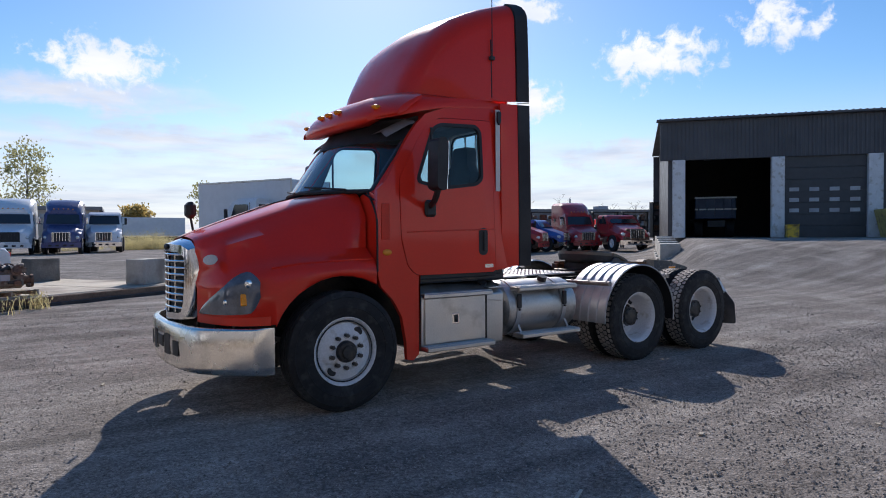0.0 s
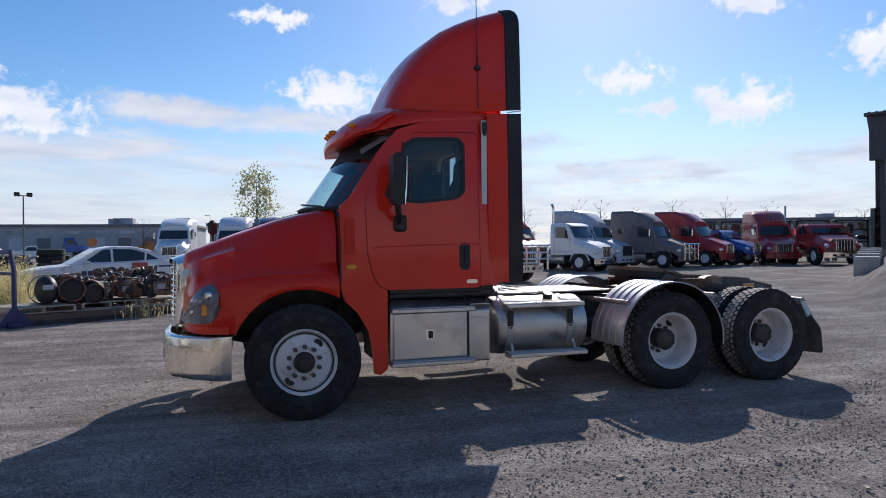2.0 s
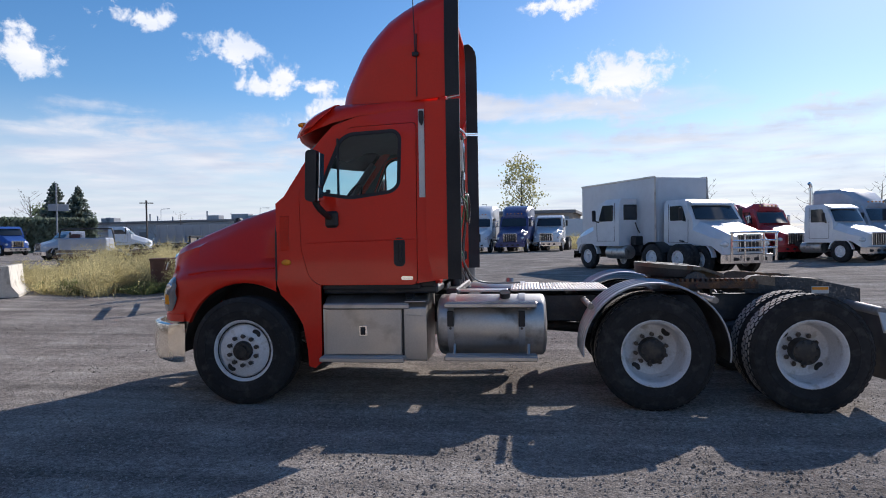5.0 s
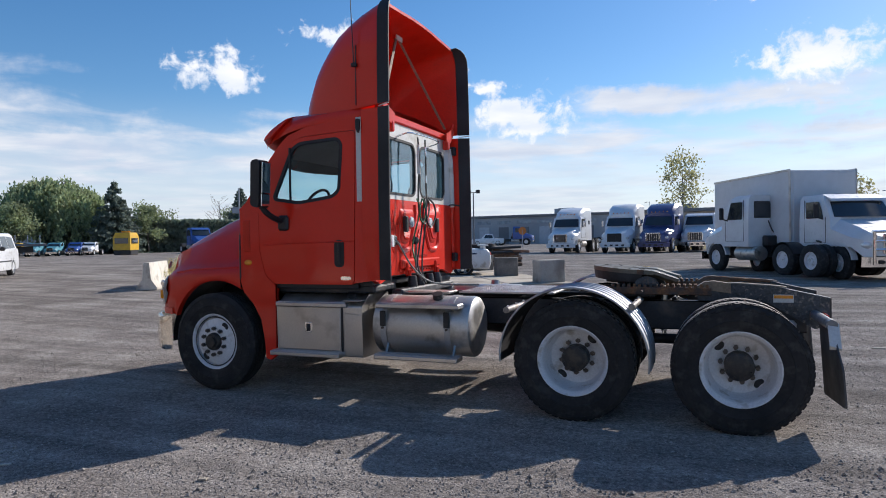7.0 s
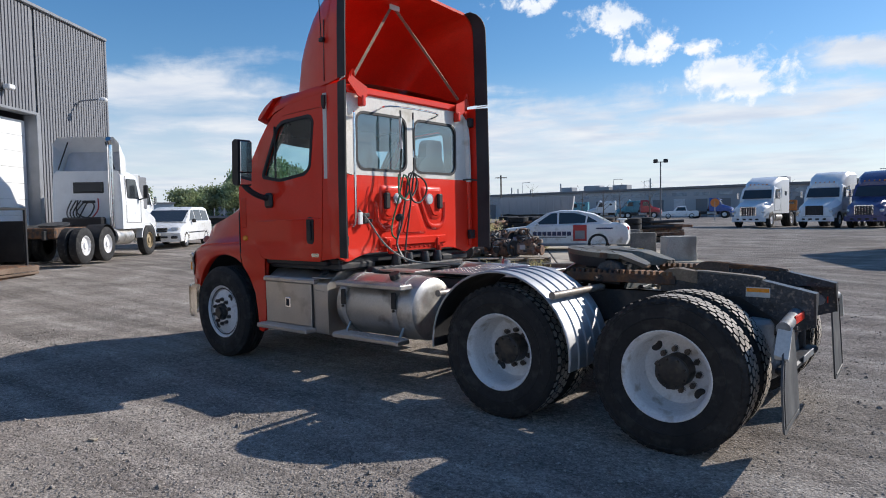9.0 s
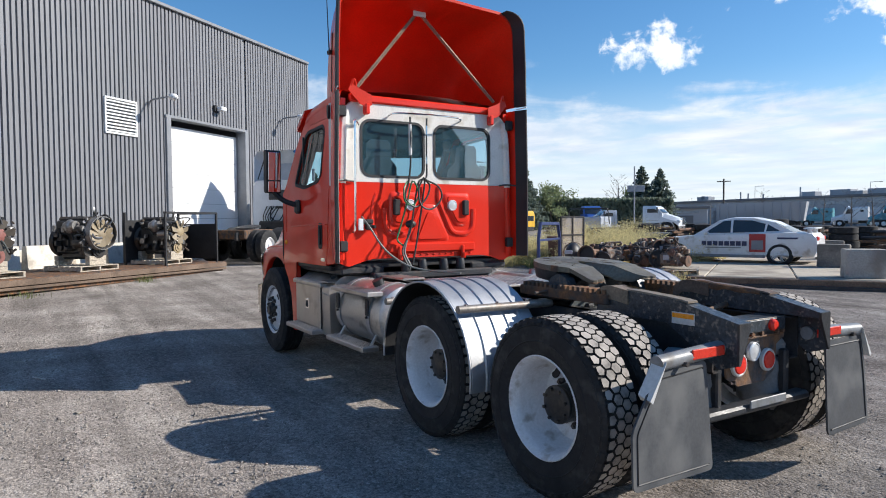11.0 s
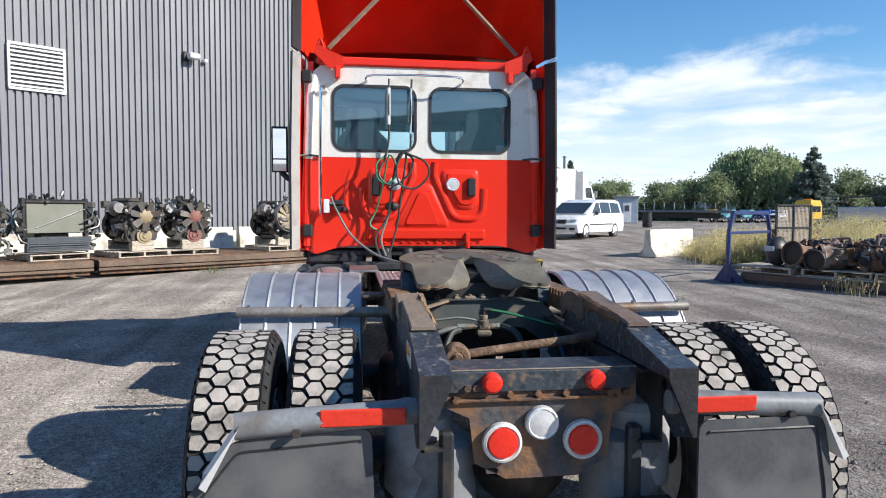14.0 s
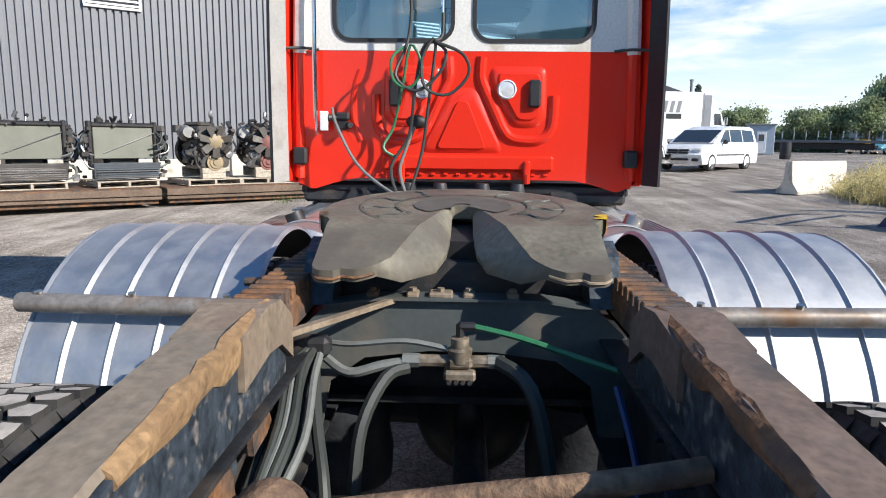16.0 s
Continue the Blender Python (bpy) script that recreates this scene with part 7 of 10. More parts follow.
# ---- rusty flat decks with engines on pallets ----
PLAT_Z = 0.46
decks = []
for s0, s1 in ((-7.2, -0.55), (-0.45, 8.55)):
    dk = thing("flat_deck", "rusty steel flat deck lying along the wall", "steel deck", WALL_M, group="flat decks")
    part("deck_sheet", Shape().box(((s0 + s1) / 2, 2.35, PLAT_Z - 0.02), (s1 - s0, 2.6, 0.04), 0.008), RUST, dk)
    part("side_beam", Shape().box(((s0 + s1) / 2, 3.66, PLAT_Z - 0.085), (s1 - s0, 0.06, 0.13), 0.008).box(((s0 + s1) / 2, 3.62, PLAT_Z - 0.20), (s1 - s0, 0.12, 0.06), 0.008), WOOD_DARK, dk)
    part("lower_beam", Shape().box(((s0 + s1) / 2, 3.55, PLAT_Z - 0.27), (s1 - s0 - 0.1, 0.1, 0.10), 0.01), RUST, dk)
    for k in range(int((s1 - s0) / 1.1)):
        part("cross_beam", Shape().box((s0 + 0.4 + 1.1 * k, 2.4, PLAT_Z - 0.16), (0.10, 2.4, 0.20), 0.01), RUST, dk)

M_TOPB = Shape().box((0, 0, 0), (1.2, 0.115, 0.02), 0.003).mesh("board", WOOD)
M_STR = Shape().box((0, 0, 0), (0.05, 1.15, 0.085), 0.004).mesh("stringer", WOOD)


def pallet(m, label="pale wooden pallet under an engine"):
    p = thing("pallet", label, "pallet", m, group="pallets on the flat decks")
    for k in range(7):
        part("board", M_TOPB, None, p, "", pose(0, -0.51 + 0.17 * k, 0.125))
    for k in range(3):
        part("board", M_TOPB, None, p, "", pose(0, -0.51 + 0.51 * k, 0.012))
    for x in (-0.57, 0, 0.57):
        part("stringer", M_STR, None, p, "", pose(x, 0, 0.068))
    return p


ENG = [mat("engine_black", (0.016, 0.016, 0.017), 0.45, var=0.4, fine=0.3, dirt=(0.05, 0.04, 0.032), dirt_amt=0.5), mat("engine_cast", (0.075, 0.07, 0.065), 0.5, metal=0.4, var=0.35, fine=0.3, dirt=(0.08, 0.06, 0.045), dirt_amt=0.6),
       mat("engine_alloy", (0.30, 0.29, 0.28), 0.4, metal=0.8, var=0.3, fine=0.2)]
FAN_TAN = mat("tan_fan", (0.26, 0.21, 0.14), 0.6, var=0.2)
FAN_GREY = mat("grey_brown_fan", (0.07, 0.06, 0.05), 0.6, var=0.25)
PULLEY_RED = mat("red_pulley", (0.22, 0.085, 0.07), 0.6, var=0.25)
PULLEY_TAN = mat("rusty_tan_pulley", (0.30, 0.235, 0.14), 0.6, var=0.25)


def engine(m, seed, fan_mt, pul_mt, shroud=False, label=""):
    """A truck engine whose fan faces +y, standing on wooden blocks on a pallet."""
    r = random.Random(seed)
    e = thing("truck_engine", label, "engine", m, group="engines on pallets")
    part("block", Shape().box((0, -0.55, 0.58), (0.46, 1.05, 0.52), 0.05).box((0, -0.5, 0.30), (0.36, 0.9, 0.16), 0.04), ENG[0], e)
    part("cylinder_head", Shape().box((-0.04, -0.55, 0.93), (0.38, 1.0, 0.20), 0.04).box((-0.04, -0.55, 1.06), (0.30, 0.95, 0.10), 0.04), ENG[1] if seed % 2 else ENG[0], e)
    part("front_cover", Shape().prism(soft_poly([(-0.28, 0.28), (0.28, 0.28), (0.32, 0.60), (0.24, 0.98), (-0.22, 0.98), (-0.32, 0.55)], 0.08), -0.03, 0.05), ENG[1], e)
    part("turbo", Shape().ball((-0.34, -0.35, 0.90), 0.15, 14, 9, s=(0.8, 1, 1)).rod((-0.34, -0.5, 0.90), (-0.34, -0.15, 0.92), 0.10, 14), ENG[2], e)
    part("crank_pulley", Shape().lathe([(0.05, 0.0), (0.05, 0.14), (0.08, 0.15), (0.10, 0.145), (0.10, 0.11), (0.125, 0.10), (0.125, 0.05), (0.15, 0.045), (0.15, 0.0)], 24, "y", (0.02, 0.02, 0.38)), pul_mt, e, "large front pulley")
    part("fan_hub", Shape().lathe([(0.06, 0.10), (0.16, 0.10), (0.18, 0.13), (0.22, 0.13), (0.25, 0.09), (0.27, 0.05), (0.27, 0.0)], 24, "y", (0.02, 0.0, 0.76)), pul_mt if not shroud else fan_mt, e)
    n = 11 if shroud else 7
    for k in range(n):
        a = radians(360 * k / n + 12)
        bl = Shape().loft([[(0.09, -0.02, -0.05), (0.09, 0.03, 0.05), (0.09, 0.018, 0.055), (0.09, -0.032, -0.045)], [(0.27, -0.03, -0.062), (0.27, 0.04, 0.062), (0.27, 0.028, 0.068), (0.27, -0.042, -0.056)], [(0.29, -0.02, -0.045), (0.29, 0.03, 0.045), (0.29, 0.018, 0.05), (0.29, -0.032, -0.04)]])
        part("fan_blade", bl, fan_mt, e, "", pose(0.02, 0.22, 0.76) @ pose(0, 0, 0, 0, -math.degrees(a), 0))
    if shroud:
        part("fan_ring", Shape().lathe([(0.14, 0.345), (0.30, 0.335), (0.30, 0.35), (0.14, 0.36)], 36, "y", (0.02, 0, 0.76)), ENG[2], e)
    for k in range(3):
        x, z = r.choice((-0.27, 0.27)) * r.uniform(0.8, 1.2), r.uniform(0.5, 0.95)
        part("accessory_pulley", Shape().lathe([(0.05, 0.0), (0.05, 0.065), (0.07, 0.06), (0.09, 0.065), (0.09, 0.03), (0.11, 0.0)], 16, "y", (x, 0.0, z)), ENG[2] if k else ENG[1], e)
        part("alternator", Shape().rod((x, -0.25, z), (x, 0.05, z), 0.085, 14), r.choice(ENG), e)
    for k in range(70):
        x, y, z = r.choice((-1, 1)) * r.uniform(0.20, 0.34), r.uniform(-1.0, 0.0), r.uniform(0.35, 1.05)
        if k % 2 == 0:
            y, x = r.uniform(-0.02, 0.12), r.uniform(-0.36, 0.36)
        part("engine_fitting", Shape().box((x, y, z), (r.uniform(0.05, 0.16), r.uniform(0.05, 0.2), r.uniform(0.04, 0.15)), 0.012) if k % 2 else Shape().rod((x, y, z), (x + r.uniform(-0.08, 0.08), y + r.uniform(-0.15, 0.15), z + r.uniform(-0.1, 0.12)), r.uniform(0.015, 0.045), 10), r.choice(ENG), e)
    for k in range(16):
        x, y, z = r.uniform(-0.34, 0.34), r.uniform(-0.9, 0.05), r.uniform(0.45, 1.12)
        part("engine_pipe", Shape().tube([(x, y, z), (x + r.uniform(-0.12, 0.12), y + 0.15, z + r.uniform(-0.05, 0.12)), (x + r.uniform(-0.2, 0.2), y + 0.32, z + r.uniform(-0.2, 0.08)), (x + r.uniform(-0.2, 0.2), y + 0.42, z - 0.15)], r.uniform(0.012, 0.03), 7), r.choice(ENG + [HOSE_BLACK]), e)
    part("filler_pipe", Shape().tube([(0.05, -0.1, 1.05), (0.04, -0.05, 1.17), (0.0, 0.0, 1.22), (0.02, -0.02, 1.30)], 0.03, 8), ENG[2], e)
    part("flywheel_housing", Shape().lathe([(-1.08, 0.0), (-1.08, 0.30), (-1.18, 0.32), (-1.2, 0.30), (-1.2, 0)], 24, "y", (0, 0, 0.58)), ENG[1], e)
    return e


def blocks_under(m, wide=0.52):
    b = thing("timber_blocks", "pale timber blocks under an engine", "timber", m, group="timber blocks under engines")
    for y in (0.02, -0.95):
        for k in range(2):
            part("beam", Shape().box((0, y, 0.065 + 0.115 * k), (wide, 0.14, 0.11), 0.006), WOOD, b)
    return b


for k, (s, n, fan, pul, shr, turn, txt) in enumerate(((0.60, 3.22, FAN_GREY, PULLEY_TAN, False, 8, "greasy black truck engine with a tan pulley and grey fan"), (1.80, 3.18, FAN_GREY, PULLEY_RED, False, -4, "greasy truck engine with a brown fan and red pulley"),
                                              (4.40, 3.10, FAN_TAN, ENG[0], True, 4, "black truck engine with a large tan ringed fan"), (7.10, 3.05, FAN_TAN, PULLEY_TAN, False, 6, "greasy truck engine with a tan fan"))):
    mm = WALL_M @ pose(s, n, PLAT_Z, 0, 0, -turn)
    pallet(mm @ pose(0, -0.42, 0.002))
    blocks_under(mm @ pose(0, 0, 0.136))
    engine(mm @ pose(0, 0, 0.035) @ Matrix.Diagonal((1.24, 0.87, 1.18, 1)), 3 + k, fan, pul, shr, txt)

RAD_CORE = mat("radiator_core", (0.17, 0.175, 0.14), 0.6, var=0.1, fine=0.25, fscale=120)
RAD_GREY = mat("blue_grey_plastic", (0.10, 0.115, 0.13), 0.35, var=0.15)


def radiator(m, label, tone):
    r = thing("radiator", label, "radiator", m, group="radiators on pallets")
    part("core", Shape().box((0, 0, 0.75), (1.0, 0.10, 0.62), 0.01), RAD_CORE, r)
    part("top_tank", Shape().box((0, 0, 1.10), (1.08, 0.16, 0.10), 0.03), ENG[0], r)
    part("lower_cooler", Shape().loft([[(-0.56, 0.06, 0.06), (0.56, 0.06, 0.06), (0.58, 0.16, 0.36), (-0.58, 0.16, 0.36)], [(-0.54, 0.14, 0.04), (0.54, 0.14, 0.04), (0.56, 0.24, 0.34), (-0.56, 0.24, 0.34)]]), tone, r)
    for sd in (-1, 1):
        part("side_frame", Shape().box((sd * 0.55, 0, 0.70), (0.07, 0.14, 0.95), 0.015), ENG[0], r)
        part("hose", Shape().tube([(sd * 0.5, -0.05, 1.0), (sd * 0.66, 0.05, 0.85), (sd * 0.72, 0.1, 0.6), (sd * 0.64, 0.1, 0.4)], 0.045, 8), HOSE_BLACK, r)
        part("bracket", Shape().box((sd * 0.63, 0.06, 0.80), (0.10, 0.10, 0.14), 0.02), ENG[1], r)
    part("engine_behind", Shape().box((0, -0.55, 0.62), (0.6, 0.95, 0.85), 0.08).box((0.1, -0.5, 1.05), (0.35, 0.7, 0.16), 0.05), ENG[0], r)
    part("surge_cap", Shape().rod((-0.38, 0, 1.15), (-0.38, 0, 1.22), 0.07, 14), ENG[0], r)
    part("stay_rod", Shape().rod((-0.35, 0.07, 0.55), (0.52, 0.075, 0.95), 0.008, 6), ENG[2], r)
    rg = random.Random(len(label))
    for k in range(7):
        part("cooler_slat", Shape().box((0, 0.235 - 0.005 * k, 0.07 + 0.04 * k), (1.04, 0.02, 0.014), 0.004), ENG[2] if k % 3 == 0 else tone, r)
    for k in range(40):
        side = rg.choice((-1, 1))
        x, y, z = side * rg.uniform(0.56, 0.74), rg.uniform(-0.25, 0.18), rg.uniform(0.05, 1.05)
        if k % 4 == 0:
            x, z = rg.uniform(-0.5, 0.5), rg.uniform(1.10, 1.24)
        part("fitting", Shape().box((x, y, z), (rg.uniform(0.05, 0.15), rg.uniform(0.05, 0.14), rg.uniform(0.04, 0.16)), 0.012) if k % 2 else Shape().rod((x, y, z), (x + rg.uniform(-0.07, 0.07), y + rg.uniform(-0.1, 0.1), z + rg.uniform(-0.12, 0.12)), rg.uniform(0.014, 0.04), 10), rg.choice(ENG + [ENG[0]]), r)
    for k in range(6):
        side = rg.choice((-1, 1))
        x, z = side * rg.uniform(0.5, 0.7), rg.uniform(0.3, 1.0)
        part("hose", Shape().tube([(x, 0.05, z), (x + side * 0.08, 0.15, z - 0.08), (x + side * 0.04, 0.2, z - 0.22), (x - side * 0.1, 0.18, z - 0.28)], rg.uniform(0.012, 0.024), 7), rg.choice((HOSE_BLACK, HOSE_GREY, ENG[2])), r)
    return r


for s, n, turn, txt, tone in ((-1.10, 3.05, 10, "truck radiator pack with a grey cooler on a pallet", RAD_GREY), (-2.75, 3.05, 4, "truck radiator pack with a silver slotted beam", ENG[2]), (-4.4, 3.0, 0, "dusty truck radiator pack on a pallet", RAD_GREY)):
    mm = WALL_M @ pose(s, n, PLAT_Z, 0, 0, -turn)
    pallet(mm @ pose(0, -0.35, 0.002), "pale wooden pallet under a radiator")
    radiator(mm @ pose(0, 0, 0.137) @ Matrix.Diagonal((1.14, 1, 1, 1)), txt, tone)
# dark rack at the deck's end
rack = thing("steel_rack", "dark open steel rack at the end of the deck", "rack", WALL_M @ pose(7.30, 2.75, PLAT_Z))
for x in (-0.9, 0.95):
    for y in (-0.7, 0.75):
        part("post", Shape().box((x * 1.1, y, 0.74), (0.06, 0.06, 1.48), 0.006), BLACK, rack)
part("top_rail", Shape().box((0.02, 0.75, 1.46), (2.1, 0.06, 0.06), 0.006).box((1.04, 0.02, 1.46), (0.06, 1.5, 0.06), 0.006), BLACK, rack)
part("end_panel", Shape().box((1.04, 0.0, 0.62), (0.03, 1.4, 1.05), 0.006), BLACK, rack)
part("back_panel", Shape().box((0.02, -0.74, 0.66), (2.1, 0.03, 1.2), 0.006), BLACK, rack)

# ---- the dark shed on its ramp ----
shed = thing("shed", "dark ribbed steel shed with white pillars and an open bay", "shed", SHED_M, kind="structure")
FZ, HZ, EZ = 1.25, 5.50, 7.6
fascia = Shape()
u = -0.7
line = []
while u < 24:
    line += [(u, 0.0), (u + 0.10, 0.0), (u + 0.12, 0.03), (u + 0.18, 0.03)]
    u += 0.2
fascia.loft([[(a, 0.06 + b, HZ) for a, b in line], [(a, 0.06 + b, EZ) for a, b in line]], closed=False, caps=False)
part("fascia", fascia, DARK_CLAD, shed, sharp=20)
part("fascia_core", Shape().box((11.6, -0.12, (HZ + EZ) / 2), (24.6, 0.3, EZ - HZ), 0.01), DARK_CLAD, shed)
part("eave", Shape().box((11.6, 0.15, EZ + 0.06), (25.0, 0.5, 0.12), 0.02), DARK_CLAD, shed)
for k in range(80):
    part("roof_ridge", Shape().box((-0.7 + 0.31 * k, -0.1, EZ + 0.14), (0.08, 0.9, 0.05), 0.01), DARK_CLAD, shed)
SHED_WHITE = mat("white_pillar", (0.60, 0.61, 0.62), 0.6, var=0.08, dirt=(0.4, 0.38, 0.34), dirt_amt=0.3)
for a, b in ((-0.05, 0.60), (4.88, 5.50), (9.34, 10.0), (14.0, 14.6), (18.6, 19.2)):
    part("pillar", Shape().box(((a + b) / 2, 0.0, (FZ + HZ) / 2), (b - a, 0.4, HZ - FZ), 0.02), SHED_WHITE, shed)
part("side_wall", Shape().box((-0.15, -8.2, (FZ + EZ) / 2 - 0.4), (0.25, 16, EZ - FZ + 0.8), 0.01), DARK_CLAD, shed)
part("back_wall", Shape().box((11.6, -16.2, 4.2), (24.6, 0.3, 6.6), 0.01), DARK_CLAD, shed)
part("end_wall", Shape().box((23.8, -8.2, 4.2), (0.3, 16, 6.6), 0.01), DARK_CLAD, shed)
part("roof", Shape().box((11.6, -8.2, EZ + 0.02), (24.8, 16.4, 0.1), 0.01), DARK_CLAD, shed)
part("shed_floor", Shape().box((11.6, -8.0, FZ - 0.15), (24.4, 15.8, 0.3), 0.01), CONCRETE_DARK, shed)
DOOR_DK = mat("dark_door", (0.045, 0.047, 0.052), 0.55, var=0.12)
PANE_FAR = mat("far_window_glass", (0.30, 0.34, 0.38), 0.15, var=0.25, scale=1.5)
for n0, (a, b) in enumerate(((5.5, 9.34), (10.0, 14.0), (14.6, 18.6), (19.2, 23.6))):
    dr = thing(f"door_{n0 + 2}", "dark sectional shed door, closed, with small panes", "door", SHED_M, kind="structure")
    for k in range(7):
        part("door_panel", Shape().box(((a + b) / 2, -0.12, FZ + 0.30 + 0.61 * k), (b - a, 0.06, 0.60), 0.006), DOOR_DK, dr)
    for i in range(4):
        for j in range(3):
            part("pane", Shape().box((a + (b - a) * (0.13 + 0.245 * i), -0.085, FZ + 1.42 + 0.55 * j), (0.46, 0.02, 0.20), 0.004), PANE_FAR, dr)
BLUE_DK = mat("dark_blue_paint", (0.035, 0.055, 0.10), 0.5, var=0.2)
dump = thing("dump_truck", "dark blue dump truck parked inside the open bay", "truck", SHED_M @ pose(2.6, -6.5, FZ))
part("dump_body", Shape().box((0, 0, 1.75), (2.3, 4.4, 1.3), 0.05), BLUE_DK, dump)
for k in range(5):
    part("body_rib", Shape().box((-0.95 + 0.47 * k, 2.23, 1.75), (0.09, 0.08, 1.2), 0.01), BLUE_DK, dump)
part("body_rim", Shape().box((0, 2.22, 2.38), (2.35, 0.12, 0.10), 0.01).box((0, 2.22, 1.68), (2.35, 0.10, 0.09), 0.01), REFLECT, dump)
part("chassis", Shape().box((0, 0, 0.8), (1.0, 5.4, 0.4), 0.03), BLACK, dump)
for x in (-0.9, 0.9):
    part("tyre", Shape().lathe([(-0.27, 0.3), (-0.27, 0.45), (-0.2, 0.52), (0.2, 0.52), (0.27, 0.45), (0.27, 0.3)], 24, "x", (x, 1.2, 0.525)), RUBBER, dump)
for x, y in ((0.9, -2.5), (3.2, -2.2), (2.4, -7.0)):
    solid("bay_lamp", Shape().lathe([(-0.05, 0.18), (0.0, 0.2), (0.12, 0.08), (0.14, 0.0)], 20, "z").rod((0, 0, 0.12), (0, 0, 0.6), 0.02), GREY_PAINT, "grey bell lamp hanging in the bay", "lamp", SHED_M @ pose(x, y, 6.2))
solid("yellow_crate", Shape().box((0, 0, 0.35), (0.55, 0.5, 0.7), 0.03).box((0, 0, 0.72), (0.6, 0.55, 0.06), 0.02), YELLOW, "yellow plastic bin beside the pillar", "bin", SHED_M @ pose(5.75, 0.75, FZ - 0.08))
skip = thing("yellow_skip", "faded yellow steel skip in front of the shed", "skip", SHED_M @ pose(11.0, 1.2, FZ - 0.12))
SKIP_Y = mat("faded_yellow", (0.45, 0.40, 0.15), 0.6, var=0.15, dirt=(0.25, 0.2, 0.1), dirt_amt=0.4)
part("body", Shape().loft([[(-1.2, -0.7, 0.1), (1.2, -0.7, 0.1), (1.2, 0.7, 0.1), (-1.2, 0.7, 0.1)], [(-1.5, -0.8, 1.5), (1.5, -0.8, 1.5), (1.5, 0.8, 1.5), (-1.5, 0.8, 1.5)]]), SKIP_Y, skip)
for k in range(5):
    part("rib", Shape().box((-1.2 + 0.6 * k, 0.80, 0.8), (0.08, 0.08, 1.3), 0.01), SKIP_Y, skip)
# the block that holds the ramp's edge
for k, (a, n, z, w) in enumerate(((-0.6, 9.0, 0.72, 1.5), (-0.6, 7.4, 0.80, 1.5), (-0.6, 5.8, 0.88, 1.5), (-0.6, 4.2, 0.95, 1.5), (-0.6, 2.6, 1.0, 1.5))):
    solid("ramp_block", Shape().box((0, 0, 0), (0.8, 1.56, 0.72), 0.03).box((0, 0, -0.62), (0.95, 1.6, 0.5), 0.03), CONCRETE, "weathered concrete block edging the ramp", "concrete block", SHED_M @ pose(a, n, z), group="concrete blocks by the ramp")

# ---- parked vehicles ----
CAR_GLASS = mat("dark_car_glass", (0.03, 0.036, 0.042), 0.06, var=0.1, spec=0.8)
SILVER = mat("silver_wheel", (0.5, 0.5, 0.5), 0.35, metal=0.7, var=0.1)
P_WHITE = mat("truck_white", (0.70, 0.72, 0.74), 0.35, var=0.05, coat=0.3)
CARGO = mat("cargo_panel", (0.62, 0.64, 0.66), 0.45, var=0.05, fine=0.04)
P_BLUE = mat("truck_navy", (0.045, 0.055, 0.16), 0.35, var=0.12, coat=0.4)
P_RED = mat("truck_red", (0.38, 0.025, 0.03), 0.35, var=0.1, coat=0.4)
P_GREY = mat("truck_grey", (0.42, 0.45, 0.50), 0.4, var=0.1, coat=0.2)
P_BROWN = mat("truck_taupe", (0.16, 0.14, 0.14), 0.45, var=0.12)
P_BLUE2 = mat("truck_blue", (0.03, 0.09, 0.32), 0.4, var=0.12, coat=0.3)
P_ORANGE = mat("truck_orange", (0.50, 0.17, 0.03), 0.5, var=0.15)
P_YELLOW = mat("bus_yellow", (0.62, 0.36, 0.02), 0.45, var=0.1)
P_TEAL = mat("truck_teal", (0.10, 0.30, 0.36), 0.5, var=0.2)

M_BT = Shape().lathe([(-0.13, 0.29), (-0.14, 0.38), (-0.135, 0.46), (-0.11, 0.51), (-0.1, 0.525), (0.1, 0.525), (0.11, 0.51), (0.135, 0.46), (0.14, 0.38), (0.13, 0.29)], 28).mesh("tyre", RUBBER)
M_BR = Shape().lathe([(0.10, 0.28), (-0.12, 0.29), (-0.125, 0.27), (-0.05, 0.25), (-0.07, 0.18), (-0.09, 0.16), (-0.09, 0.10), (-0.13, 0.09), (-0.14, 0.0)], 24).mesh("rim", RIM)
M_BRT = Shape().lathe([(0.10, 0.28), (-0.12, 0.29), (-0.125, 0.27), (-0.05, 0.25), (-0.07, 0.18), (-0.09, 0.16), (-0.09, 0.10), (-0.13, 0.09), (-0.14, 0.0)], 24).mesh("rim", PULLEY_TAN)


def oct_ring(x, y0, y1, z0, z1, c=0.12, ct=None):
    ct = c if ct is None else ct
    return [(x, y0, z0), (x, y1, z0), (x, y1, z1 - ct), (x, y1 - ct, z1), (x, y0 + ct, z1), (x, y0, z1 - ct)]


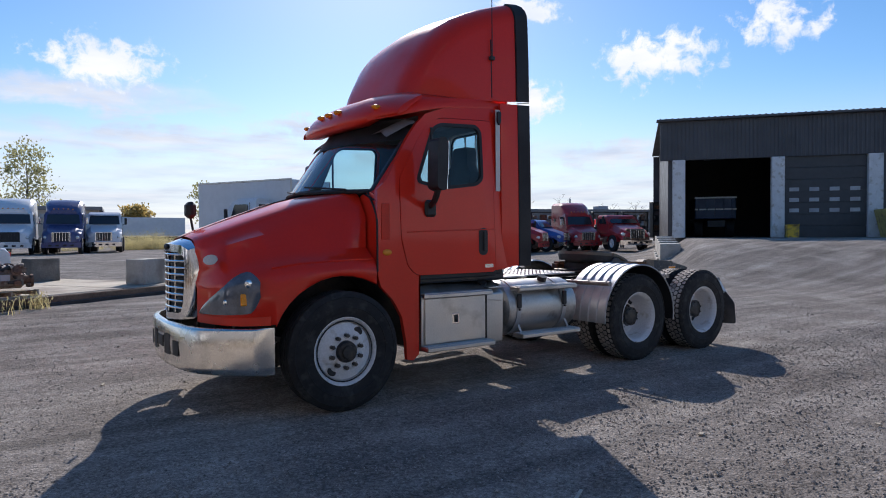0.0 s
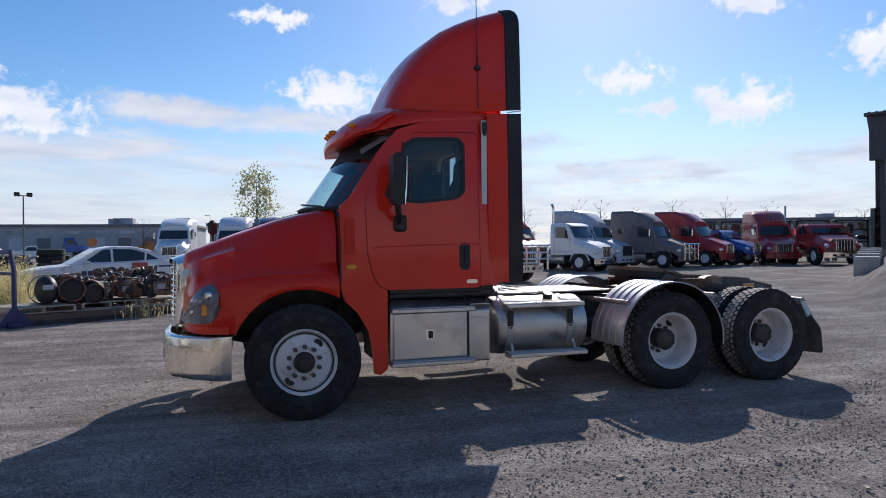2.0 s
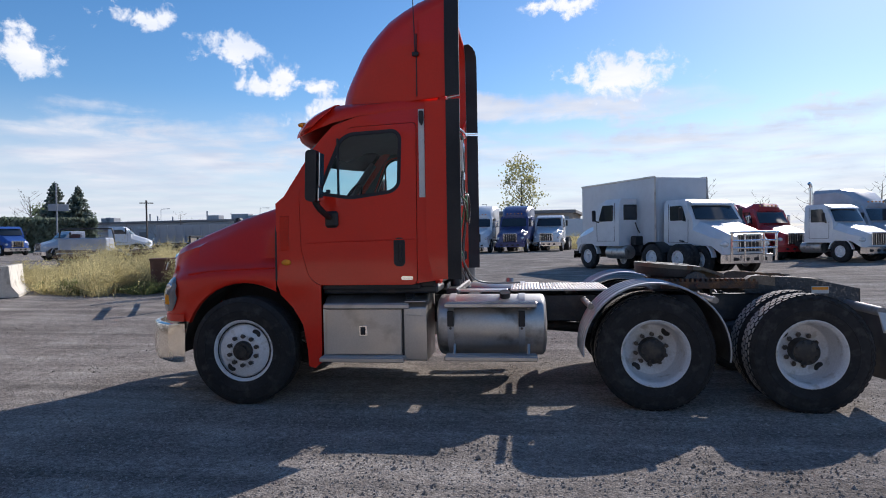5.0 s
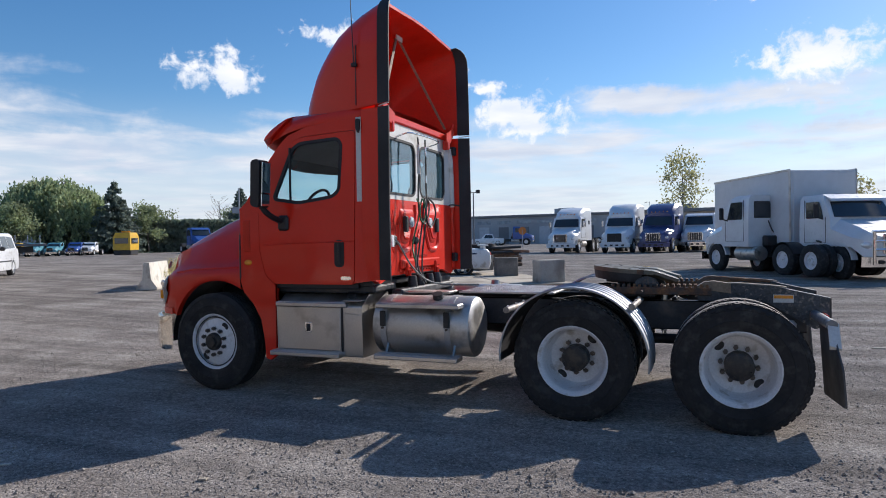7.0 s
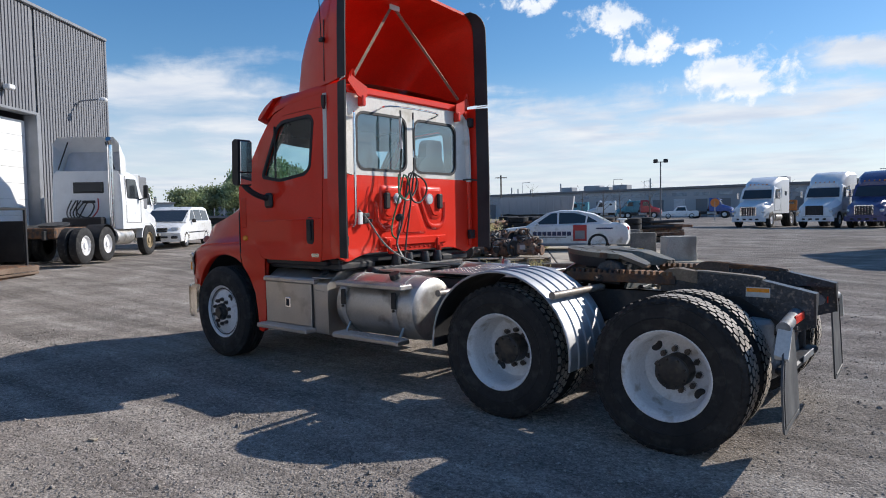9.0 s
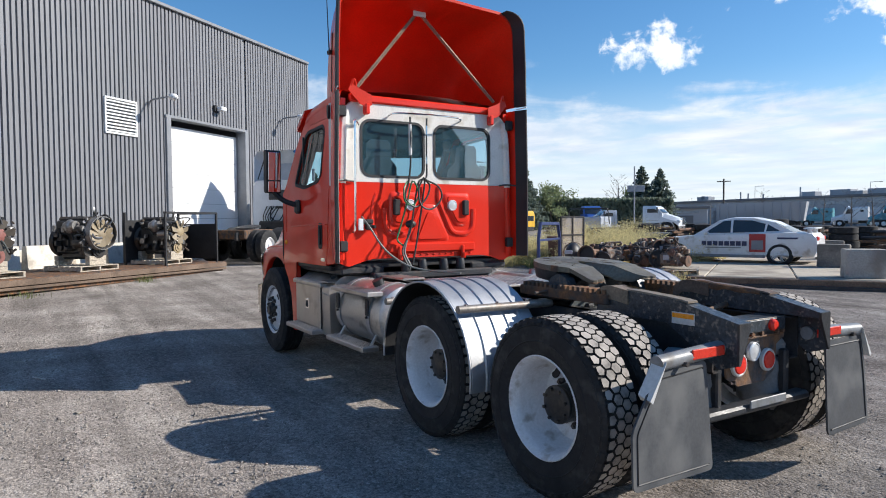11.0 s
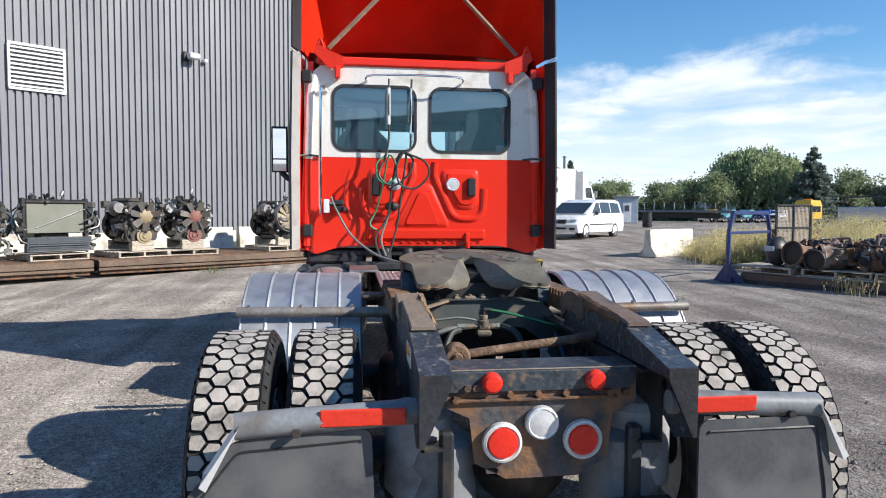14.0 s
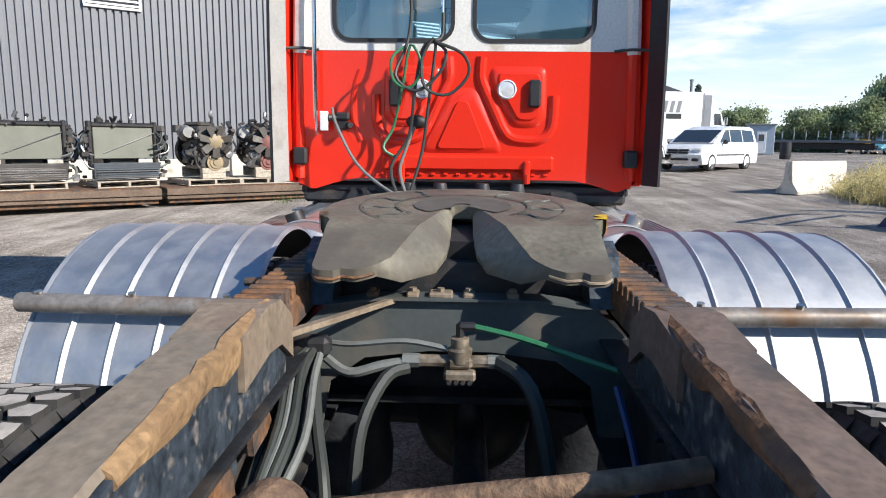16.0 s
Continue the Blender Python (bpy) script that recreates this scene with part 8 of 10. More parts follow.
def yard_truck(m, label, paint, style="day", h=3.5, group="parked trucks", grille=CHROME, body=None, rear=True, tan=False, bullbar=False, wb=3.9, two=True, extra=0.0, lone=False):
    """A parked truck: front axle at its origin, front towards -x. style: day, sleeper, box, old."""
    t = thing("parked_truck", label, "truck", m, group=group)
    w = 1.12
    top = {"day": 2.85, "box": 2.75, "old": 2.35}.get(style, 2.85)
    hz = 1.62 if style != "old" else 1.45
    part("hood", Shape().loft([oct_ring(-1.12, -0.72, 0.72, 0.75, hz - 0.28, 0.14), oct_ring(-0.95, -0.98, 0.98, 0.72, hz - 0.16, 0.22), oct_ring(-0.55, -1.10, 1.10, 1.02, hz, 0.30), oct_ring(0.4, -1.12, 1.12, 1.05, hz + 0.30, 0.32)]), paint, t)
    part("cab", Shape().loft([[(0.40, -w, 0.95), (0.40, w, 0.95), (2.0, w, 0.95), (2.0, -w, 0.95)], [(0.36, -w, hz + 0.28), (0.36, w, hz + 0.28), (2.0, w, hz + 0.28), (2.0, -w, hz + 0.28)],
                             [(0.78, -w + 0.07, top - 0.15), (0.78, w - 0.07, top - 0.15), (2.0, w - 0.05, top - 0.15), (2.0, -w + 0.05, top - 0.15)], [(1.0, -w + 0.2, top), (1.0, w - 0.2, top), (2.0, w - 0.15, top), (2.0, -w + 0.15, top)]]), paint, t)
    zb, zt = hz + 0.36, top - 0.26
    part("windshield", Shape().add([(0.372, -0.98, zb), (0.372, 0.98, zb), (0.70, 0.90, zt), (0.70, -0.90, zt), (0.30, -0.5, zb), (0.30, 0.5, zb), (0.62, 0.45, zt), (0.62, -0.45, zt)],
                                   [(0, 4, 7, 3), (4, 5, 6, 7), (5, 1, 2, 6)]), CAR_GLASS, t)
    for sd in (-1, 1):
        part("side_window", Shape().prism(soft_poly([(0.72, zb - 0.02), (1.62, zb - 0.02), (1.62, zt + 0.02), (0.98, zt + 0.02)], 0.05), sd * (w - 0.03), sd * (w + 0.006)), CAR_GLASS, t)
        part("door_line", Shape().tube([(0.60, sd * (w + 0.003), zb), (0.62, sd * (w + 0.003), 1.15), (1.72, sd * (w + 0.003), 1.15), (1.72, sd * (w - 0.02), zt + 0.1)], 0.010, 5, 1), BLACK, t)
        part("mirror", Shape().box((0.72, sd * (w + 0.24), zb + 0.22), (0.10, 0.17, 0.46), 0.03).rod((0.75, sd * w, zb - 0.05), (0.74, sd * (w + 0.24), zb + 0.02), 0.025, 6), BLACK if style != "sleeper" else CHROME, t)
        part("headlight", Shape().ball((-0.90, sd * 0.88, 1.08), 0.17, 12, 8, s=(1.2, 0.8, 0.75)), CLEAR_LENS, t)
        part("fuel_tank", Shape().lathe([(1.1, 0.0), (1.1, 0.27), (2.3, 0.27), (2.3, 0.0)], 20, "x", (0, sd * 0.82, 0.70)), ALU_TANK, t)
        part("fender", Shape().lathe([(sd * 0.90, 0.60), (sd * 1.13, 0.60), (sd * 1.13, 0.66)], 16, "y", (0, 0, 0.52), a0=10, a1=170), paint, t)
        for k, x in enumerate([0.0] + ([wb, wb + 1.32] if two else [wb]) * (1 if rear else 0)):
            y = sd * (1.02 if x == 0 else 1.07)
            mm = pose(x, y, 0.52, 0, 0, 0 if sd < 0 else 180)
            wh = part("wheel", M_BRT if tan and x == 0 else M_BR, None, t, "", mm)
            part("tyre", M_BT, None, wh)
            if x:
                part("inner_tyre", M_BT, None, wh, "", pose(0, 0.32, 0))
        if style == "sleeper":
            part("sleeper_window", Shape().prism(rounded(2.6, 2.2, 3.0, 2.5, 0.06), sd * (w - 0.01), sd * (w + 0.016)), CAR_GLASS, t)
        if rear and style in ("day", "sleeper"):
            part("mudguard", Shape().lathe([(sd * 0.68, 0.60), (sd * 1.20, 0.60)], 16, "y", (wb, 0, 0.52), a0=20, a1=160), BLACK, t)
    part("grille", Shape().box((-1.125, 0, 1.10), (0.06, 0.95, 0.56), 0.04), BLACK, t)
    part("grille_frame", Shape().box((-1.15, 0, 1.395), (0.05, 1.0, 0.06), 0.01).box((-1.15, -0.49, 1.1), (0.05, 0.06, 0.6), 0.01).box((-1.15, 0.49, 1.1), (0.05, 0.06, 0.6), 0.01), grille, t)
    for k in range(6):
        part("grille_bar", Shape().box((-1.16, -0.40 + 0.16 * k, 1.1), (0.03, 0.03, 0.54), 0.006), grille, t)
    part("bumper", Shape().loft([[(-1.02, y * 1.0, 0.42), (-1.25 + 0.16 * abs(y) ** 3, y, 0.42), (-1.27 + 0.16 * abs(y) ** 3, y, 0.72), (-1.02, y, 0.74)] for y in (-1.12, -0.9, -0.5, 0, 0.5, 0.9, 1.12)]), paint if style == "sleeper" and grille is not CHROME else (CHROME if style != "sleeper" else P_WHITE if paint is P_WHITE else paint), t)
    for y in (-0.6, -0.2, 0.2, 0.6):
        part("bumper_opening", Shape().box((-1.245 + 0.16 * abs(y) ** 3, y, 0.57), (0.05, 0.22, 0.12), 0.02), BLACK, t)
    part("chassis", Shape().box((2.6 + extra / 2, -0.39, 0.84), (5.4 + extra, 0.08, 0.26), 0.01).box((2.6 + extra / 2, 0.39, 0.84), (5.4 + extra, 0.08, 0.26), 0.01).box((1.5, 0, 0.75), (3.6, 0.7, 0.4), 0.05), FRAME, t)
    if style == "sleeper":
        part("sleeper_box", Shape().loft([[(2.0, -w - 0.01, 0.95), (2.0, w + 0.01, 0.95), (2.0, w, top - 0.1), (2.0, -w, top - 0.1)], [(3.55, -w - 0.01, 0.95), (3.55, w + 0.01, 0.95), (3.55, w, top - 0.1), (3.55, -w, top - 0.1)]]), paint, t)
        part("roof_fairing", Shape().loft([[(x, -ww, z0), (x, -ww + 0.02, z1 - 0.22), (x, -ww + 0.2, z1 - 0.04), (x, 0, z1), (x, ww - 0.2, z1 - 0.04), (x, ww - 0.02, z1 - 0.22), (x, ww, z0)] for x, ww, z0, z1 in
                                           ((0.72, 0.82, top - 0.2, top + 0.06), (1.0, 0.98, top - 0.2, top + 0.26), (1.5, 1.08, top - 0.2, h - 0.22), (2.1, 1.11, top - 0.2, h - 0.03), (3.55, 1.12, top - 0.2, h))]), paint, t)
        for y in (-0.55, -0.28, 0, 0.28, 0.55):
            part("marker_light", Shape().ball((0.80, y, top + 0.10), 0.05, 8, 6), AMBER, t)
    elif style in ("day", "box"):
        part("sun_visor", Shape().loft([[(0.62, y, top - 0.22), (0.55, y, top - 0.24), (0.60, y, top - 0.16), (0.95, y, top - 0.02)] for y in (-0.95, 0, 0.95)]), paint, t)
        for y, wy, wz in ((0.05, 0.98, 0.36),) if lone else ((-0.48, 0.80, 0.62), (0.48, 0.80, 0.62)):
            rim = part("rear_window", Shape().box((2.004, y, top - 0.54), (0.02, wy, wz), 0.03), BLACK_TRIM, t)
            part("rear_glass", Shape().box((2.012, y, top - 0.54), (0.02, wy - 0.10, wz - 0.10), 0.03), CAR_GLASS, rim)
        part("air_line", Shape().tube([(2.02, -0.3, 1.9), (2.2, -0.25, 1.5), (2.22, 0.1, 1.35), (2.18, 0.3, 1.7), (2.15, 0.1, 1.85), (2.2, -0.1, 1.5), (2.35, -0.2, 1.2)], 0.022, 6), BLACK, t)
        part("air_line", Shape().tube([(2.02, 0.35, 1.95), (2.18, 0.42, 1.6), (2.2, 0.2, 1.3), (2.3, 0.1, 1.15)], 0.022, 6), P_RED, t)
        part("deck_gear", Shape().box((2.25, 0, 1.15), (0.3, 1.3, 0.4), 0.05), BLACK, t)
    if style == "day":
        part("fifth_wheel", Shape().prism([(0.42 * math.cos(a), 0.42 * math.sin(a)) for a in [k * 0.4488 for k in range(14)]], 1.08, 1.14, "z", m=pose(wb + 0.6, 0, 0.03, 0, 8)), FRAME, t)
    if style == "box":
        bl, bw2, bh = body
        bx = part("cargo_box", Shape().box((2.35 + bl / 2, 0, 1.05 + bh / 2), (bl, bw2, bh), 0.03), CARGO, t, "white cargo box")
        for sd in (-1, 1):
            part("corner_post", Shape().box((2.37, sd * (bw2 / 2), 1.05 + bh / 2), (0.08, 0.05, bh), 0.01), ALU, bx)
        part("top_rail", Shape().box((2.35 + bl / 2, -bw2 / 2, 1.05 + bh), (bl, 0.05, 0.08), 0.01).box((2.35 + bl / 2, bw2 / 2, 1.05 + bh), (bl, 0.05, 0.08), 0.01), ALU, bx)
        part("nose_cap", Shape().box((2.34, 0, 1.05 + bh / 2), (0.02, bw2 - 0.2, bh - 0.2), 0.01), CARGO, bx)
    if bullbar:
        part("bull_bar", Shape().tube([(-1.36, -0.95, 0.5), (-1.38, -0.95, 1.4), (-1.38, -0.9, 1.48), (-1.38, 0.9, 1.48), (-1.38, 0.95, 1.4), (-1.36, 0.95, 0.5)], 0.045, 8).rod((-1.38, -0.95, 1.2), (-1.38, 0.95, 1.2), 0.035).rod((-1.38, -0.95, 0.95), (-1.38, 0.95, 0.95), 0.035).rod((-1.38, -0.4, 0.5), (-1.38, -0.4, 1.48), 0.035).rod((-1.38, 0.4, 0.5), (-1.38, 0.4, 1.48), 0.035), CHROME, t)
    return t


def spot(x, y, turn, up=0.0):
    return pose(x, y, rise(x, y) + up, 0, 0, turn)


def heading(fx, fy, rx, ry):
    """Degrees of a vehicle whose front is at f and whose tail is towards r."""
    return math.degrees(math.atan2(ry - fy, rx - fx))


# the far row that faces the camera
yard_truck(spot(-5.0, 43.2, 84), "white sleeper truck with a chrome grille, facing the yard", P_WHITE, "sleeper", 3.55, "row of far trucks")
yard_truck(spot(-1.0, 43.2, 82), "white sleeper truck with a dark grille in the far row", P_WHITE, "sleeper", 3.7, "row of far trucks", grille=BLACK)
yard_truck(spot(1.75, 42.9, 80), "navy blue sleeper truck in the far row", P_BLUE, "sleeper", 3.65, "row of far trucks")
yard_truck(spot(4.5, 45.2, 80), "white day-cab truck in the far row", P_WHITE, "day", 2.8, "row of far trucks")
# right of them: a rear-on day cab, a box truck, and the row by the fence
yard_truck(spot(6.35, 22.0, -58), "white day-cab truck with its tail to the yard", P_WHITE, "day", 2.9)
yard_truck(spot(9.9, 17.5, 115.8), "white box truck with a chrome bull bar", P_WHITE, "box", 2.8, body=(5.5, 2.45, 2.65), bullbar=True, wb=4.6, two=False, extra=3.4)
yard_truck(spot(16.9, 23.0, 118) @ Matrix.Diagonal((0.88, 0.88, 0.88, 1)), "white day-cab truck with a tall exhaust stack", P_WHITE, "day", 2.9)
yard_truck(spot(18.9, 24.2, 118) @ Matrix.Diagonal((0.88, 0.88, 0.88, 1)), "pale grey cab-forward sleeper truck", P_GREY, "sleeper", 3.75, grille=BLACK)
yard_truck(spot(22.3, 23.6, 118) @ Matrix.Diagonal((0.88, 0.88, 0.88, 1)), "dull taupe sleeper truck with a chrome guard", P_BROWN, "sleeper", 3.7, bullbar=True)
yard_truck(spot(25.6, 24.2, 116) @ Matrix.Diagonal((0.88, 0.88, 0.88, 1)), "dark red sleeper truck behind a taupe one", P_RED, "sleeper", 3.7)
yard_truck(spot(27.9, 24.6, 112) @ Matrix.Diagonal((0.88, 0.88, 0.88, 1)), "blue old flatbed truck", P_BLUE2, "old", 2.4, two=False)
yard_truck(spot(30.0, 23.9, 66) @ Matrix.Diagonal((0.88, 0.88, 0.88, 1)), "red sleeper truck facing the yard", P_RED, "sleeper", 3.75)
yard_truck(spot(12.6, 25.2, 114) @ Matrix.Diagonal((0.88, 0.88, 0.88, 1)), "red truck with a low roof fairing behind the box truck", P_RED, "sleeper", 3.15)
yard_truck(spot(14.9, 26.2, 114) @ Matrix.Diagonal((0.88, 0.88, 0.88, 1)), "red truck with a low roof fairing parked behind a white one", P_RED, "sleeper", 3.15)
st = thing("exhaust_stack", "bright tall exhaust stack behind a white cab", "exhaust", spot(15.9, 25.1, 0))
part("pipe", Shape().tube([(0, 0, 1.2), (0, 0, 3.0), (0, 0, 3.4), (-0.1, -0.05, 3.55)], 0.075, 10), CHROME, st)

# the white day cab by the grey building, seen from behind
wt = yard_truck(spot(-17.7, 5.75, heading(-19.1, 6.45, -16.08, 2.96)) @ Matrix.Diagonal((1.03, 1.03, 1.03, 1)), "white day-cab truck with a rusty frame and open roof fairing", P_WHITE, "day", 2.9, tan=True, wb=3.25, lone=True)
wf = Shape().loft([[(x, -ww, 2.75), (x, -ww + 0.02, z1 - 0.2), (x, -ww + 0.2, z1), (x, ww - 0.2, z1), (x, ww - 0.02, z1 - 0.2), (x, ww, 2.75)] for x, ww, z1 in ((0.9, 0.8, 2.95), (1.3, 0.98, 3.5), (1.95, 1.08, 3.95))], closed=False, caps=False)
part("roof_fairing", wf, P_WHITE, wt, "white roof fairing, open behind")
part("fairing_back", Shape().add([(1.6, -0.95, 2.85), (1.6, 0.95, 2.85), (1.3, 0.85, 3.6), (1.3, -0.85, 3.6)], [(0, 1, 2, 3)]), P_GREY, wt)
part("fairing_rib", Shape().rod((1.9, -0.6, 3.8), (1.98, -0.9, 2.9), 0.02).rod((1.9, 0.6, 3.8), (1.98, 0.9, 2.9), 0.02), BLACK, wt)
part("exhaust_pipe", Shape().tube([(2.15, 0.85, 1.0), (2.15, 0.85, 3.4), (2.15, 0.85, 3.7), (2.3, 0.88, 3.85)], 0.085, 12), CHROME, wt)
part("number_bar", Shape().box((2.012, 0.05, 1.85), (0.006, 0.42, 0.09), 0.002), BLACK, wt)
part("rusty_deck", Shape().box((3.6, 0, 1.02), (2.6, 0.95, 0.06), 0.01).box((4.9, 0, 0.9), (0.5, 1.3, 0.3), 0.03), RUST, wt)
for k in range(4):
    part("air_hose", Shape().tube([(2.02, -0.5 + 0.15 * k, 1.9), (2.15, -0.6 + 0.1 * k, 1.5), (2.2, -0.45 + 0.1 * k, 1.2), (2.5, -0.3, 1.1)], 0.02, 6), HOSE_BLACK, wt)


def body_car(m, name, label, cat, paint, prof, roof, w, wheels, wr, glass_side, glass_front, glass_rear, extra=None):
    """A car body lofted across its width from side profiles."""
    c = thing(name, label, cat, m)
    rings = []
    for f, lift, inset in ((-1.0, 0.06, 0.05), (-0.985, 0.02, 0.02), (-0.93, 0.0, 0.0), (-0.5, 0.0, -0.03), (0, 0.0, -0.04), (0.5, 0.0, -0.03), (0.93, 0.0, 0.0), (0.985, 0.02, 0.02), (1.0, 0.06, 0.05)):
        ring = []
        for i, (x, z) in enumerate(prof):
            cx = sum(p[0] for p in prof) / len(prof)
            ring.append((x + inset * (1 if x < cx else -1), f * w, z + (lift if z < 0.4 else -lift)))
        rings.append(ring)
    part("body", Shape().loft(rings), paint, c)
    rr = []
    for f, drop in ((-1.0, 0.0), (-0.9, 0.05), (-0.4, 0.07), (0.4, 0.07), (0.9, 0.05), (1.0, 0.0)):
        rr.append([(x, f * (w - 0.06 - 0.17 * max(0, (z - roof[0][1])) / (max(p[1] for p in roof) - roof[0][1])), z + (drop * 0.35 if z > roof[0][1] + 0.2 else 0)) for x, z in roof])
    part("cabin", Shape().loft(rr), paint, c)
    hh = max(p[1] for p in roof) - roof[0][1]
    for sd in (-1, 1):
        yy = lambda z, sd=sd: sd * (w - 0.06 - 0.17 * max(0, (z - roof[0][1])) / hh + 0.006)
        for g in glass_side:
            part("side_window", Shape().loft([[(x, yy(z), z) for x, z in g], [(x, yy(z) - sd * 0.03, z) for x, z in g]]), CAR_GLASS, c)
        for x in wheels:
            mm = pose(x, sd * (w - 0.10), wr, 0, 0, 0 if sd < 0 else 180)
            k = wr / 0.525
            wh = part("wheel", M_CR, None, c, "", mm @ Matrix.Diagonal((k, 0.8, k, 1)))
            part("tyre", M_CT, None, wh)
            part("wheel_arch", Shape().lathe([(sd * (w - 0.22), wr + 0.06), (sd * (w + 0.004), wr + 0.06)], 20, "y", (x, 0, wr), a0=-5, a1=185), BLACK, c)
    for g, nm in ((glass_front, "windshield"), (glass_rear, "rear_window")):
        part(nm, Shape().loft([[(x, f * (w - 0.20), z) for x, z in g] for f in (-1, -0.5, 0, 0.5, 1)], closed=False, caps=False), CAR_GLASS, c)
    return c


M_CT = Shape().lathe([(-0.13, 0.36), (-0.14, 0.42), (-0.12, 0.50), (-0.1, 0.525), (0.1, 0.525), (0.12, 0.50), (0.14, 0.42), (0.13, 0.36)], 28).mesh("tyre", RUBBER)
cr = Shape().lathe([(0.05, 0.37), (-0.12, 0.38), (-0.13, 0.36), (-0.06, 0.34)], 28)
for k in range(5):
    for d in (-7, 7):
        a = radians(72 * k + d)
        cr.rod((0.05 * math.cos(a), -0.10, 0.05 * math.sin(a)), (0.35 * math.cos(a), -0.09, 0.35 * math.sin(a)), 0.03, 6)
cr.rod((0, -0.12, 0), (0, -0.05, 0), 0.08, 12)
M_CR = cr.mesh("rim", SILVER)

car = body_car(pose(-4.50, 14.85, 0.27, 0, 0, 22) @ Matrix.Diagonal((1.06, 0.98, 0.97, 1)), "white_car", "white sedan with dark lettering bars and a door picture", "car", WHITE,
               [(-2.25, 0.28), (2.2, 0.28), (2.28, 0.5), (2.26, 0.85), (2.15, 0.98), (1.6, 1.02), (-0.7, 0.94), (-1.5, 0.86), (-2.1, 0.72), (-2.28, 0.55)],
               [(-0.95, 0.90), (-0.25, 1.36), (0.15, 1.45), (0.65, 1.44), (1.15, 1.32), (1.75, 0.98)], 0.90, (-1.38, 1.36), 0.34,
               [[(-0.62, 0.98), (0.08, 0.99), (0.08, 1.37), (-0.12, 1.36)], [(0.14, 0.99), (0.95, 1.02), (0.98, 1.26), (0.62, 1.37), (0.14, 1.38)], [(1.0, 1.03), (1.35, 1.05), (1.04, 1.25)]],
               [(-0.92, 0.93), (-0.28, 1.36)], [(1.70, 1.02), (1.18, 1.32)])
CAR_INK = mat("dark_blue_lettering", (0.03, 0.04, 0.10), 0.5, var=0.05)
for sd in (-1, 1):
    for k in range(8):
        part("lettering_bar", Shape().box((-0.62 + 0.155 * k, sd * 0.915, 0.66), (0.125, 0.008, 0.14), 0.002), CAR_INK, car, "dark blue lettering shape")
    part("fine_print_bar", Shape().box((-0.1, sd * 0.915, 0.53), (0.95, 0.006, 0.03), 0.002), GREY_PAINT, car)
    part("door_picture", Shape().box((0.80, sd * 0.916, 0.68), (0.42, 0.008, 0.55), 0.002), P_RED, car, "dark red picture panel on the door")
    part("picture_inset", Shape().box((0.80, sd * 0.920, 0.62), (0.30, 0.008, 0.28), 0.002), GREY_PAINT, car)
    part("phone_bar", Shape().box((1.55, sd * 0.915, 0.83), (0.5, 0.006, 0.05), 0.002), CAR_INK, car)
    part("tail_lamp", Shape().box((2.22, sd * 0.72, 0.82), (0.12, 0.30, 0.14), 0.03), RED_LENS, car)
    part("headlight", Shape().box((-2.12, sd * 0.66, 0.70), (0.2, 0.34, 0.12), 0.04), CLEAR_LENS, car)
    part("door_mirror", Shape().box((-0.55, sd * 0.98, 0.98), (0.14, 0.16, 0.10), 0.03), WHITE, car)
    part("sill", Shape().box((0, sd * 0.88, 0.28), (2.0, 0.05, 0.10), 0.02), GREY_PAINT, car)
part("spoiler", Shape().box((2.05, 0, 1.12), (0.3, 1.5, 0.05), 0.02).box((2.05, -0.6, 1.05), (0.12, 0.06, 0.14), 0.02).box((2.05, 0.6, 1.05), (0.12, 0.06, 0.14), 0.02), WHITE, car)

vx, vy = -21.2, 9.9
van = body_car(spot(vx, vy, 134) @ Matrix.Diagonal((1.0, 1.0, 1.0, 1)), "minivan", "white minivan parked beside the grey building", "van", WHITE,
               [(-2.3, 0.25), (2.5, 0.25), (2.56, 0.6), (2.52, 1.0), (2.45, 1.12), (-1.0, 1.10), (-1.7, 1.0), (-2.20, 0.86), (-2.42, 0.62)],
               [(-1.45, 1.06), (-0.45, 1.58), (0.1, 1.72), (2.0, 1.74), (2.35, 1.66), (2.46, 1.08)], 0.98, (-1.55, 1.5), 0.34,
               [[(-0.85, 1.12), (0.05, 1.12), (0.05, 1.60), (-0.25, 1.58)], [(0.12, 1.12), (1.15, 1.12), (1.15, 1.62), (0.12, 1.61)], [(1.22, 1.12), (2.25, 1.14), (2.18, 1.58), (1.22, 1.62)]],
               [(-1.40, 1.11), (-0.48, 1.59)], [(2.44, 1.14), (2.34, 1.62)])
for z in (0.70, 0.80):
    for y in (-0.23, 0.23):
        part("grille_bar", Shape().box((-2.40 + 0.5 * (z - 0.70), y, z), (0.10, 0.42, 0.075), 0.02), BLACK, van)
part("lower_grille", Shape().box((-2.44, 0, 0.45), (0.08, 0.95, 0.08), 0.03), BLACK, van)
for sd in (-1, 1):
    part("headlight", Shape().box((-2.22, sd * 0.74, 0.78), (0.2, 0.36, 0.18), 0.05), CLEAR_LENS, van)
    part("door_mirror", Shape().box((-0.75, sd * 1.08, 1.12), (0.14, 0.18, 0.16), 0.04), BLACK, van)
    part("fog_lamp", Shape().box((-2.40, sd * 0.72, 0.44), (0.10, 0.26, 0.11), 0.03), BLACK, van)
    part("rub_strip", Shape().box((0, sd * 0.985, 0.62), (2.4, 0.02, 0.05), 0.008), BLACK, van)

